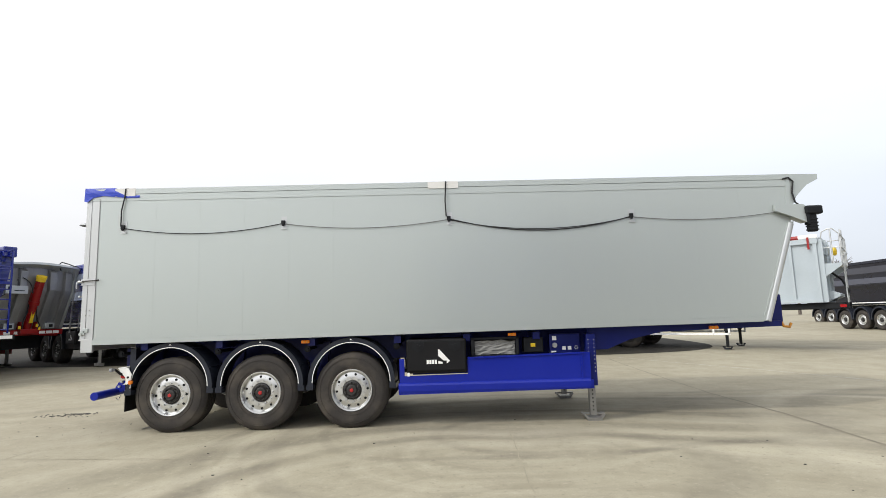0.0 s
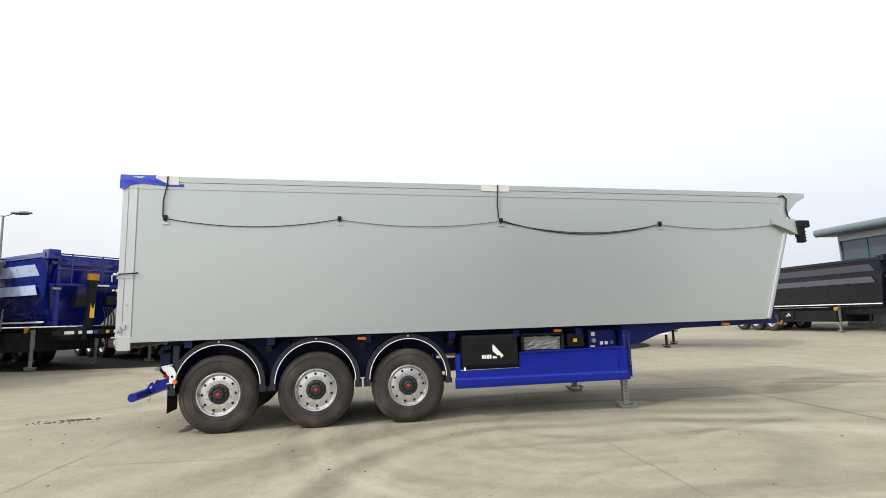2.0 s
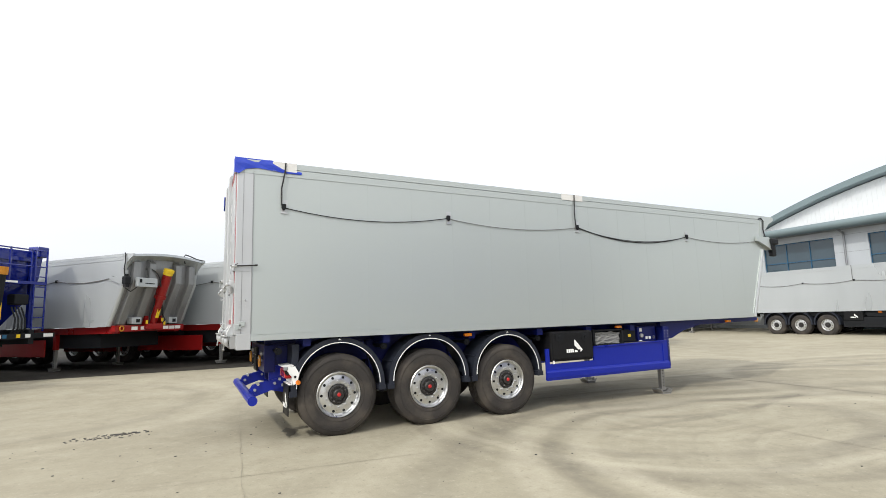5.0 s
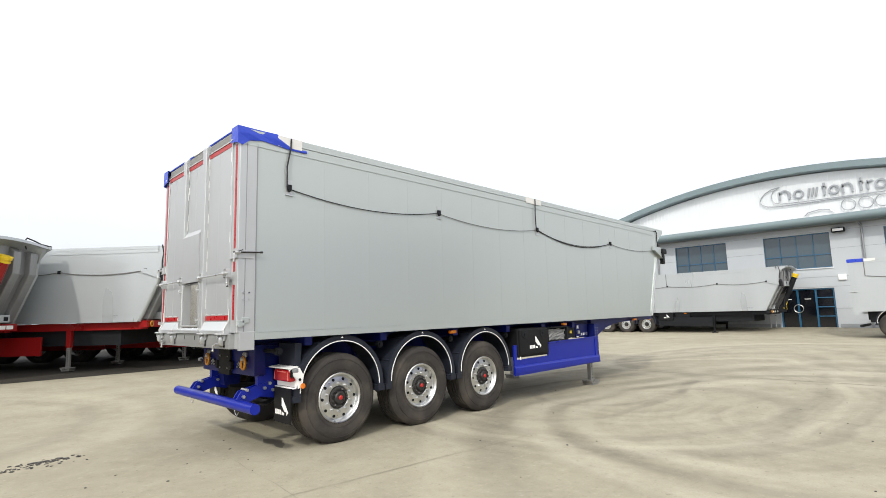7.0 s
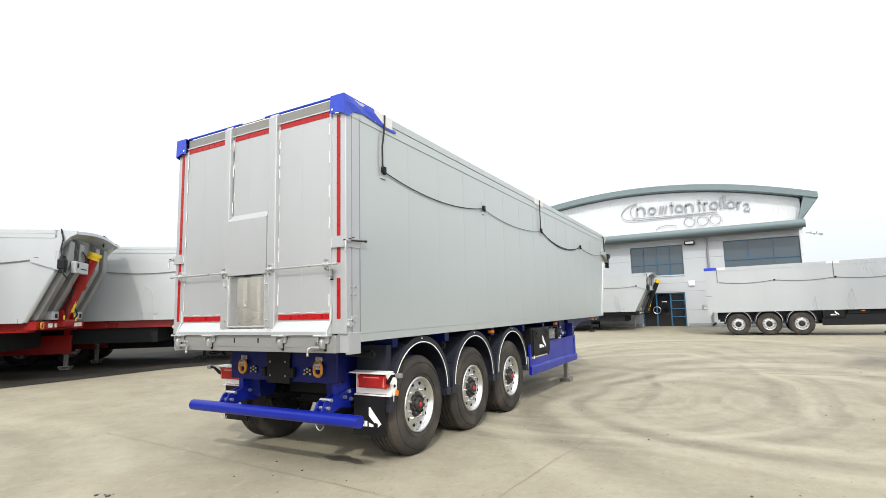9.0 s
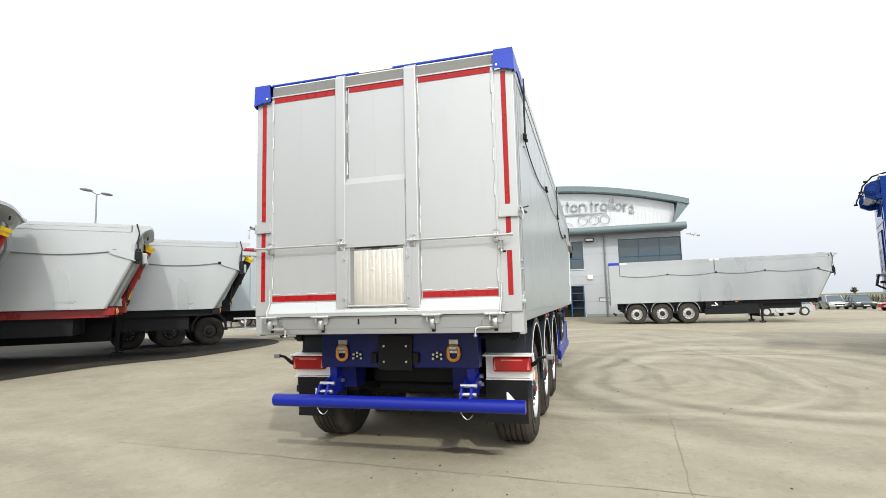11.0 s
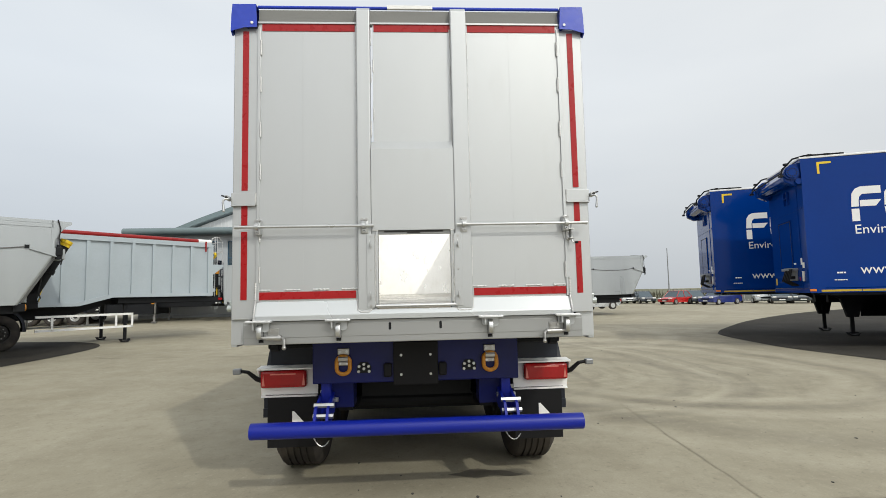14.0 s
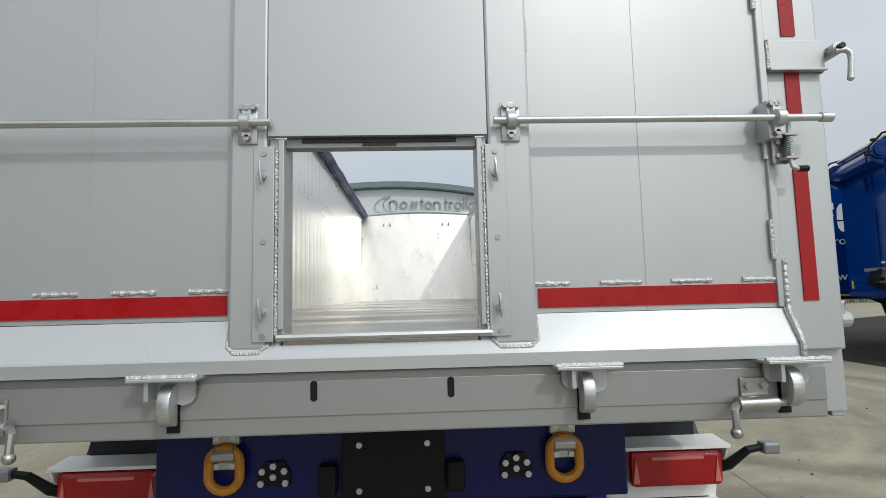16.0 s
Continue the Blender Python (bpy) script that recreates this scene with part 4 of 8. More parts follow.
    for z in (1.872, 1.936):
        part("catch_ear", boxes((-0.060, -0.024, -1.128, -1.090, z - 0.003, z + 0.003), bevel=0.001), "bolt", cp)
    for z in (1.885, 1.922):
        part("bolt", disc(bmesh.new(), (-0.027, -1.092, z), 0.007, 0.008, "x", 10), "steel", cp)
    bm = bmesh.new()
    coil = [(-0.048 + 0.0085 * math.cos(0.9 * n), -1.110 + 0.0085 * math.sin(0.9 * n), 1.877 + 0.00088 * n) for n in range(64)]
    tube(bm, coil, 0.0022, 5)
    part("coil_spring", bm, "steel", cp, smooth=True)
    bm = bmesh.new()
    tube(bm, [(-0.048, -1.110, 1.972), (-0.048, -1.110, 1.862), (-0.050, -1.112, 1.848), (-0.052, -1.122, 1.842), (-0.052, -1.132, 1.841)], 0.0062, 10)
    part("spring_bolt", bm, "steel", cp, smooth=True)
    part("bolt_grip", tube(bmesh.new(), [(-0.052, -1.126, 1.8415), (-0.052, -1.152, 1.842)], 0.0085, 10), "plastic", cp, smooth=True)

    # tarpaulin corners and white patches
    for s in (-1, 1):
        bm = bmesh.new()
        t = 3.588
        lo, hi = sorted((s * 1.10, s * 1.272))
        rows = []
        xs = [-0.03, 0.10, 0.25, 0.43, 0.62, 0.80]
        drop = [0.165, 0.150, 0.125, 0.145, 0.165, 0.165]
        tops = [0.0, -0.004, -0.006, -0.006, -0.125, -0.130]
        for x, d, tp in zip(xs, drop, tops):
            rows.append((bm.verts.new((x, s * 1.10, t + tp if tp > -0.1 else t - 0.1)), bm.verts.new((x, s * 1.265, t + tp)), bm.verts.new((x, s * (1.275 + 0.006 * math.sin(20 * x)), t + tp - 0.5 * (d + tp))),
                         bm.verts.new((x, s * 1.273, t - d))))
        for a, c in zip(rows, rows[1:]):
            for k in range(3):
                bm.faces.new((a[k], a[k + 1], c[k + 1], c[k]))
        # rear corner piece
        q = [bm.verts.new(p) for p in ((-0.03, s * 1.10, t), (-0.032, s * 1.09, t - 0.17), (-0.034, s * 1.18, t - 0.175), (-0.03, s * 1.275, t - 0.20), (-0.03, s * 1.265, t))]
        bm.faces.new(q)
        r = bm.verts.new((0.02, s * 1.278, t - 0.215))
        bm.faces.new((q[3], r, rows[1][3], rows[0][3]))
        c = part("tarpaulin_corner", bm, "tarp", T, "creased blue tarpaulin corner")
        sol = c.modifiers.new("thickness", "SOLIDIFY")
        sol.thickness = 0.004
        bm = bmesh.new()
        disc(bm, (-0.036, s * 1.125, t - 0.14), 0.010, 0.006, "x", 10)
        part("eyelet", bm, "white", c)
        bm = bmesh.new()
        strip(bm, 0.43, 0.735, True, -0.115, 0.004, *sorted((s * 1.269, s * 1.274)))
        part("cover_patch", bm, "patch", T)
        bm = bmesh.new()
        strip(bm, 5.10, 5.55, True, -0.10, 0.004, *sorted((s * 1.269, s * 1.274)))
        part("cover_patch", bm, "patch", T)
    bm = bmesh.new()
    tube(bm, [(0.02, -1.1, 3.592), (0.02, 1.1, 3.592)], 0.012, 8)
    part("cover_edge", bm, "tarp", T)
    part("cover_label", boxes((0.0, 0.022, -0.16, 0.17, 3.580, 3.606)), "white", T)
    # cover rolled up along the far side
    bm = bmesh.new()
    tube(bm, [(0.05 + 10.2 * k / 20, 1.16, body_top(10.2 * k / 20) - 0.03 + 0.01 * math.sin(3 * k)) for k in range(21)], 0.075, 12)
    part("rolled_cover", bm, "navy", T, "rolled dark blue cover along the top edge")

    # ropes, straps and clips along both sides
    for s in (-1, 1):
        y = s * 1.268
        clips = ((0.573, 2.981), (2.958, 2.972), (5.397, 2.954), (8.05, 2.907))
        for x, z in clips:
            cl = part("rope_clip_plate", boxes((x - 0.03, x + 0.05, *sorted((s * 1.2555, s * 1.259)), z - 0.09, z + 0.09)), "silver_door", T)
            bm = bmesh.new()
            box(bm, x - 0.028, x + 0.028, *sorted((s * 1.259, s * 1.292)), z - 0.03, z + 0.03, bevel=0.006)
            disc(bm, (x, s * 1.285, z - 0.04), 0.016, 0.03, "y", 8)
            part("rope_clip", bm, "dark", cl)
            part("clip_ledge", boxes((x - 0.035, x + 0.05, *sorted((s * 1.2555, s * 1.272)), z - 0.095, z - 0.085)), "steel", cl)
        ends = ((0.573, 2.965, 2.958, 2.962, 0.115, "rope", 0.006), (2.958, 2.955, 5.397, 2.940, 0.095, "rope_grey", 0.005), (5.397, 2.950, 8.05, 2.895, 0.185, "rope", 0.008),
                (5.397, 2.935, 8.05, 2.890, 0.155, "rope", 0.006), (8.05, 2.890, 10.12, 2.885, 0.07, "rope_grey", 0.005))
        for x0, z0, x1, z1, sag, material, r in ends:
            part("rope", tube(bmesh.new(), catenary((x0, y, z0), (x1, y, z1), sag), r, 7), material, T)
        for x, z, lean in ((0.555, 2.97, 0.04), (5.37, 2.96, 0.0)):
            bm = bmesh.new()
            t = body_top(x)
            y2 = s * 1.281
            tube(bm, [(x + lean, s * 1.22, t + 0.012), (x + lean - 0.004, y2, t - 0.005), (x + lean - 0.01, y2, t - 0.12), (x + 0.2 * lean - 0.02, y2, z + 0.25), (x - 0.01, y2, z + 0.02)], 0.0095, 8)
            part("strap", bm, "rope", T)
        # nose bracket with winch gear
        bm = bmesh.new()
        lo, hi = sorted((s * 1.268, s * 1.31))
        prism(bm, [(10.10, 2.985), (10.10, 2.885), (10.32, 2.80), (10.515, 2.715), (10.54, 2.73), (10.54, 2.965), (10.50, 2.985)], "y", lo, hi)
        prism(bm, [(10.10, 2.893), (10.10, 2.885), (10.32, 2.80), (10.515, 2.715), (10.515, 2.723), (10.32, 2.808)], "y", *sorted((s * 1.20, s * 1.345)))
        part("nose_bracket", bm, "silver", T)
        bm = bmesh.new()
        box(bm, 10.52, 10.755, *sorted((s * 1.24, s * 1.36)), 2.83, 2.955, bevel=0.025)
        box(bm, 10.555, 10.675, *sorted((s * 1.25, s * 1.33)), 2.58, 2.84, bevel=0.015)
        for z in (2.60, 2.65, 2.70, 2.75):
            box(bm, 10.548, 10.682, *sorted((s * 1.245, s * 1.335)), z, z + 0.018, bevel=0.004)
        box(bm, 10.535, 10.565, *sorted((s * 1.25, s * 1.345)), 2.68, 2.90, bevel=0.005)
        part("cover_motor", bm, "dark", T)
        bm = bmesh.new()
        tube(bm, [(10.28, s * 1.275, 3.37), (10.36, s * 1.28, 3.39), (10.42, s * 1.28, 3.33), (10.39, s * 1.28, 3.16), (10.42, s * 1.28, 3.02), (10.56, s * 1.28, 2.90)], 0.012, 8)
        part("motor_cable", bm, "rope", T)

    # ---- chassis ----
    # navy on the frame is the chassis blue darkened for underbody shade
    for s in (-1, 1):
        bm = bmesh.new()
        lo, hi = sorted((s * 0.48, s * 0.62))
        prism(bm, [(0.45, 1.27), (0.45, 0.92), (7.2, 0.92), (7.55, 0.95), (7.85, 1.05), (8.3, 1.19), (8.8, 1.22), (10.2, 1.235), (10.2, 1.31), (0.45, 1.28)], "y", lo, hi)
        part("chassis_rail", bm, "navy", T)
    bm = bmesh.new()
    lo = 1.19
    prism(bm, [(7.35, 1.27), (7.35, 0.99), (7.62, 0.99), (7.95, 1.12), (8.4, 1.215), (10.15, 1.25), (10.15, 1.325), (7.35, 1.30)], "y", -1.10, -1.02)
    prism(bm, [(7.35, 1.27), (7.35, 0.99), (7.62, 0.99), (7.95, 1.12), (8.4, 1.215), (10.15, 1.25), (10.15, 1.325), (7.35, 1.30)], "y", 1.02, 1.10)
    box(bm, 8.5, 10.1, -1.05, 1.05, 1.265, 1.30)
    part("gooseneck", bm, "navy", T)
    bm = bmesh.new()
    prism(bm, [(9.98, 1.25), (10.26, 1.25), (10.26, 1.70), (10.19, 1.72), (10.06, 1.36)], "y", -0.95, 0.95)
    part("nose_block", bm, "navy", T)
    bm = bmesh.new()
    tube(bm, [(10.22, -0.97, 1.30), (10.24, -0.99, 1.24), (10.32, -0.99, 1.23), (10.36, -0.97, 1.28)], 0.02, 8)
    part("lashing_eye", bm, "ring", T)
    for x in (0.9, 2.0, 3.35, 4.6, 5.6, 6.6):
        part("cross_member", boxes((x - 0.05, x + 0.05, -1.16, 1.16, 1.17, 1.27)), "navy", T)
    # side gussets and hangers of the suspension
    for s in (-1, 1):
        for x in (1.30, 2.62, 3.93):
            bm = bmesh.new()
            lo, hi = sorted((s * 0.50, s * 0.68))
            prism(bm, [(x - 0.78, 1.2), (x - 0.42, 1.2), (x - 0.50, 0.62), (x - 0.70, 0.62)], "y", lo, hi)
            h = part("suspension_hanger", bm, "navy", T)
            bm = bmesh.new()
            prism(bm, [(x - 0.62, 0.66), (x + 0.42, 0.52), (x + 0.42, 0.46), (x - 0.62, 0.58)], "y", *sorted((s * 0.52, s * 0.62)))
            part("trailing_arm", bm, "dark", h)
            bm = bmesh.new()
            tube(bm, [(x + 0.34, s * 0.57, z) for z in (0.50, 0.56, 0.62, 0.68, 0.74, 0.80, 0.92)], [0.11, 0.13, 0.11, 0.13, 0.11, 0.13, 0.10], 16)
            part("air_spring", bm, "plastic", h)
        for x in (0.55, 1.97, 3.28, 4.58):   # mudguard brackets
            bm = bmesh.new()
            tube(bm, [(x, s * 0.6, 1.12), (x, s * 1.15, 1.12)], 0.025, 8)
            disc(bm, (x, s * 1.10, 1.12), 0.045, 0.06, "y", 10)
            part("mudguard_arm", bm, "dark", T)
    for x in (1.317, 2.625, 3.935):
        bm = bmesh.new()
        tube(bm, [(x, -1.0, 0.525), (x, 1.0, 0.525)], 0.075, 16)
        for s in (-1, 1):
            disc(bm, (x, s * 0.80, 0.525), 0.20, 0.16, "y", 20)
        part("axle", bm, "dark", T)
        for s in (-1, 1):
            wheel(T, x, s, spin=40 * x, cap=True)
            mudguard(T, x, s)
    for s in (-1, 1):
        part("air_tank", tube(bmesh.new(), [(2.0, s * 0.28, 1.02), (3.3, s * 0.28, 1.02)], 0.14, 18), "dark", T)
        part("air_tank", tube(bmesh.new(), [(5.0, s * 0.25, 0.98), (6.4, s * 0.25, 0.98)], 0.16, 18), "dark", T)

    part("oil_tank", tube(bmesh.new(), [(0.95, -0.46, 0.97), (0.95, 0.46, 0.97)], 0.15, 18), "dark", T)
    part("cross_plate", boxes((1.02, 1.04, -0.48, 0.48, 0.62, 1.17)), "dark", T)

    # side guards, tool box, trays, valves
    for s in (-1, 1):
        bm = bmesh.new()
        lo, hi = sorted((s * 1.215, s * 1.245))
        prism(bm, [(4.63, 0.462), (7.33, 0.480), (7.33, 0.975), (5.60, 0.945), (5.60, 0.715), (4.70, 0.705), (4.70, 0.945), (4.63, 0.945)], "y", lo, hi)
        g = part("side_guard", bm, "blue", T, "bright blue side guard board")
        bm = bmesh.new()
        lo, hi = sorted((s * 1.24, s * 1.262))
        prism(bm, [(4.62, 0.452), (7.36, 0.472), (7.36, 0.490), (4.62, 0.470)], "y", lo, hi)
        prism(bm, [(4.62, 0.570), (7.24, 0.585), (7.24, 0.605), (4.62, 0.590)], "y", lo, hi)
        prism(bm, [(4.62, 0.470), (7.36, 0.490), (7.36, 0.590), (4.62, 0.575)], "y", *sorted((s * 1.24, s * 1.254)))
        prism(bm, [(5.60, 0.925), (7.26, 0.955), (7.26, 0.977), (5.60, 0.948)], "y", lo, hi)
        prism(bm, [(7.20, 0.60), (7.225, 0.60), (7.225, 0.93), (7.20, 0.93)], "y", *sorted((s * 1.24, s * 1.256)))
        prism(bm, [(s * 1.245, 0.612), (s * 1.262, 0.600), (s * 1.274, 0.575), (s * 1.274, 0.500), (s * 1.264, 0.470), (s * 1.244, 0.466)], "x", 4.615, 7.32)
        part("guard_fold", bm, "blue", g)
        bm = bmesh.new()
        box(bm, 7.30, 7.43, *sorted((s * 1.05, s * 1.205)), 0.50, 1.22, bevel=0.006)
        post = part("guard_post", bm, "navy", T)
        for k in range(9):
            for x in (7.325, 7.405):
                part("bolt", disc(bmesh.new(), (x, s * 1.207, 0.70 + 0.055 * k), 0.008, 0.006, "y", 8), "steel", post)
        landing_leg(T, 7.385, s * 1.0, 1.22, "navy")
    bm = bmesh.new()
    tube(bm, [(7.385, -0.98, 0.85), (7.385, 0.98, 0.85)], 0.025, 8)
    part("leg_shaft", bm, "navy", T)
    tb = part("tool_box", boxes((4.73, 5.585, -1.262, -0.72, 0.738, 1.215), bevel=0.03), "plastic", T, "black plastic tool box with two latches")
    part("box_lid", boxes((4.745, 5.57, -1.275, -1.262, 0.775, 1.195), bevel=0.012), "plastic", tb)
    for x in (4.90, 5.42):
        bm = bmesh.new()
        prism(bm, [(x - 0.085, 1.175), (x + 0.085, 1.175), (x + 0.085, 1.09), (x, 1.03), (x - 0.085, 1.09)], "y", -1.283, -1.272)
        disc(bm, (x, -1.288, 1.12), 0.028, 0.014, "y", 12)
        part("latch", bm, "dark", tb)
    part("maker_mark", logo(bmesh.new(), 5.02, -1.280, 0.87, 0.33, 0.20, "y"), "white", tb)
    part("box_tab", boxes((4.745, 4.775, -1.272, -1.265, 0.705, 0.755)), "white", T)
    bm = boxes((5.66, 5.70, -1.20, -0.80, 0.95, 1.20), (6.30, 6.34, -1.20, -0.80, 0.95, 1.20), (5.66, 6.34, -1.20, -0.80, 0.94, 0.965), (5.66, 6.34, -0.82, -0.80, 0.95, 1.20), (5.66, 6.34, -1.20, -1.18, 1.185, 1.21))
    tray = part("tray", bm, "dark", T)
    bm = bmesh.new()
    n = 9
    g = [[bm.verts.new((5.71 + 0.58 * i / n, -1.15 - 0.03 * noise.noise((i * 0.7, j * 0.8, 3)), 0.97 + 0.19 * j / n + 0.02 * noise.noise((i * 0.6, j * 0.5, 7)))) for j in range(n + 1)] for i in range(n + 1)]
    for i in range(n):
        for j in range(n):
            bm.faces.new((g[i][j], g[i + 1][j], g[i + 1][j + 1], g[i][j + 1]))
    sol = part("plastic_sheet", bm, "tarp_grey", tray, "crumpled grey plastic sheet")
    bx = part("valve_box", boxes((6.42, 6.70, -1.12, -0.9, 0.98, 1.19), bevel=0.01), "dark", T)
    part("warning_label", boxes((6.52, 6.585, -1.124, -1.12, 1.06, 1.11)), "yellow", bx)
    bx = part("valve_block", boxes((6.80, 7.24, -1.08, -0.98, 0.96, 1.23), bevel=0.01), "navy", T)
    bm = boxes((6.84, 6.90, -1.084, -1.08, 1.14, 1.20), (6.98, 7.03, -1.084, -1.08, 1.0, 1.05), (7.06, 7.11, -1.084, -1.08, 1.0, 1.05), (6.82, 6.89, -1.084, -1.08, 0.97, 0.99))
    part("valve_labels", bm, "white", bx)
    bm = bmesh.new()
    for k in range(6):
        t = k * math.pi / 3
        disc(bm, (7.18 + 0.022 * math.cos(t), -1.086, 1.03 + 0.022 * math.sin(t)), 0.008, 0.01, "y", 6)
    disc(bm, (6.87, -1.09, 1.07), 0.035, 0.04, "y", 14)
    part("valve_knobs", bm, "steel", bx)
    for x, z in ((3.27, 1.225), (6.25, 1.245), (9.13, 1.262)):
        for s in (-1, 1):
            lm = part("side_marker_lamp", boxes((x - 0.06, x + 0.06, *sorted((s * 1.15, s * 1.205)), z - 0.022, z + 0.022), bevel=0.008), "amber", T, "amber side marker lamp")
            bm = bmesh.new()
            for dx in (-0.022, 0.022):
                disc(bm, (x + dx, s * 1.206, z), 0.014, 0.006, "y", 10)
            part("lamp_eye", bm, "ring", lm)

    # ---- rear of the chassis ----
    # beam and gussets have their shade in the blue itself
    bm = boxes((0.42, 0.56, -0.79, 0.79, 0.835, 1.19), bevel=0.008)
    rear = part("rear_cross_beam", bm, "blue_shaded", T)
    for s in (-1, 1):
        part("rear_gusset", prism(bmesh.new(), [(0.56, 1.17), (0.95, 1.17), (0.95, 0.86), (0.56, 0.84)], "y", *sorted((s * 0.68, s * 0.72))), "blue_shaded", T)
    board = part("number_plate_board", boxes((0.385, 0.42, -0.165, 0.175, 0.815, 1.14), bevel=0.006), "plastic", T, "blank black plate board with four bolts")
    for y in (-0.108, 0.116):
        for z in (0.895, 1.040):
            part("bolt", disc(bmesh.new(), (0.382, y, z), 0.010, 0.010, "x", 10), "steel", board)
    for y in (0.553, -0.565):
        bm = bmesh.new()
        pts = []
        for k in range(28):
            t = 2 * math.pi * k / 28
            pts.append((0.385, y + 0.050 * math.cos(t), 0.968 + (0.030 if math.sin(t) > 0.01 else -0.012) + 0.046 * math.sin(t)))
        tube(bm, pts, 0.0155, 10, close=True)
        rg = part("lashing_ring", bm, "ring", T, "yellow painted lashing ring", smooth=True)
        bm = boxes((0.395, 0.42, y - 0.044, y + 0.044, 1.052, 1.100), (0.395, 0.42, y - 0.044, y + 0.044, 0.972, 1.000), bevel=0.004)
        prism(bm, [(0.400, 1.054), (0.372, 1.046), (0.364, 1.028), (0.366, 1.010), (0.385, 0.998), (0.400, 0.998)], "y", y - 0.036, y + 0.036, bevel=0.003)
        cl = part("ring_clamp", bm, "bolt", rg)
        for dy in (-0.026, 0.026):
            for z in (0.986, 1.078):
                part("bolt", disc(bmesh.new(), (0.391, y + dy, z), 0.0105, 0.012, "x", 6), "steel", cl)
    for y in (0.40, -0.405):
        cp = part("bolt_plate", prism(bmesh.new(), [(y - 0.052, 0.912), (y + 0.052, 0.912), (y + 0.055, 0.955), (y + 0.030, 0.990), (y - 0.030, 0.990), (y - 0.055, 0.955)], "x", 0.408, 0.42), "dark", rear)
        for dy, dz in ((0.0, 0.032), (-0.036, 0.016), (0.036, 0.016), (0.0, -0.002), (-0.040, -0.022), (0.040, -0.022)):
            part("bolt", disc(bmesh.new(), (0.403, y + dy, 0.945 + dz), 0.0115, 0.014, "x", 6), "steel", cp)
    for y in (0.22, -0.2):
        part("rubber_stop", boxes((0.37, 0.42, y - 0.03, y + 0.03, 0.88, 0.98), bevel=0.012), "plastic", rear)
    for s in (-1, 1):
        lo, hi = sorted((s * 0.80, s * 1.245))
        bm = bmesh.new()
        box(bm, 0.70, 0.71, lo, hi, 0.700, 0.935)
        prism(bm, [(0.595, 0.938), (0.72, 0.948), (0.72, 0.936), (0.595, 0.926)], "y", *sorted((s * 0.79, s * 1.258)))
        prism(bm, [(0.675, 0.712), (0.71, 0.712), (0.71, 0.700), (0.665, 0.702)], "y", lo, hi)
        prism(bm, [(0.60, 0.93), (0.74, 0.93), (0.79, 0.84), (0.77, 0.72), (0.72, 0.70), (0.70, 0.80), (0.62, 0.89)], "y", *sorted((s * 1.247, s * 1.255)))
        br = part("lamp_bracket", bm, "white", T, "white tail lamp bracket")
        bm = bmesh.new()
        disc(bm, (0.74, s * 1.257, 0.80), 0.016, 0.006, "y", 12)
        part("bracket_hole", bm, "dark", br)
        lamp = part("tail_lamp", boxes((0.615, 0.70, *sorted((s * 0.878, s * 1.240)), 0.780, 0.917), bevel=0.022), "lens", T, "red tail lamp")
        bm = bmesh.new()
        for y in (0.897, 1.212):
            prism(bm, [(s * y - 0.012, 0.80), (s * y + 0.012, 0.80), (s * y, 0.89)], "x", 0.611, 0.617)
        box(bm, 0.612, 0.617, *sorted((s * 0.96, s * 1.16)), 0.884, 0.895)
        part("lens_prism", bm, "lens_pale", lamp)
        bm = bmesh.new()
        tube(bm, [(0.66, s * 1.22, 0.835), (0.63, s * 1.265, 0.855), (0.60, s * 1.325, 0.915), (0.60, s * 1.385, 0.925)], [0.022, 0.020, 0.015, 0.013], 10)
        arm = part("marker_arm", bm, "plastic", T)
        part("marker_lens", boxes((0.575, 0.625, *sorted((s * 1.375, s * 1.44)), 0.900, 0.945), bevel=0.010), "lamp_metal", arm)
        flap = part("mud_flap", boxes((0.664, 0.676, *sorted((s * 0.80, s * 1.19)), 0.310, 0.70)), "plastic", T, "black mud flap with white maker's mark")
        bm = logo(bmesh.new(), -0.155, 0.657, 0.40, 0.31, 0.19, "x")
        # the mark reads from behind, so its run is mirrored across the flap
        for v in bm.verts:
            v.co.y = s * 0.995 - v.co.y
        part("maker_mark", bm, "white", flap)
        bm = bmesh.new()
        disc(bm, (0.775, s * 1.250, 0.728), 0.030, 0.03, "y", 14)
        part("round_marker", bm, "amber", T)
        bm = bmesh.new()
        prism(bm, [(0.715, 1.20), (0.80, 1.20), (0.78, 0.66), (0.715, 0.66)], "y", *sorted((s * 0.80, s * 1.18)))
        part("rear_wing", bm, "mudguard", T)
        # bumper arms
        bm = bmesh.new()
        for dy in (-0.055, 0.035):
            prism(bm, [(0.22, 0.57), (0.31, 0.53), (0.55, 0.61), (0.78, 0.63), (0.80, 0.75), (0.62, 0.76), (0.42, 0.71), (0.29, 0.68)], "y", s * 0.70 + dy, s * 0.70 + dy + 0.02)
        prism(bm, [(0.50, 0.60), (0.70, 0.56), (0.66, 0.92), (0.48, 0.92)], "y", s * 0.70 - 0.035, s * 0.70 + 0.035)
        a = part("bumper_arm", bm, "blue", T)
        for x, z in ((0.31, 0.62), (0.35, 0.69), (0.56, 0.69), (0.66, 0.66), (0.62, 0.74)):
            part("bolt", disc(bmesh.new(), (x, s * 0.70 - 0.01, z), 0.019, 0.15, "y", 6), "steel", a)
        bm = bmesh.new()
        tube(bm, [(0.24, s * 0.70 - 0.07, 0.585), (0.24, s * 0.70 + 0.09, 0.585)], 0.012, 8)
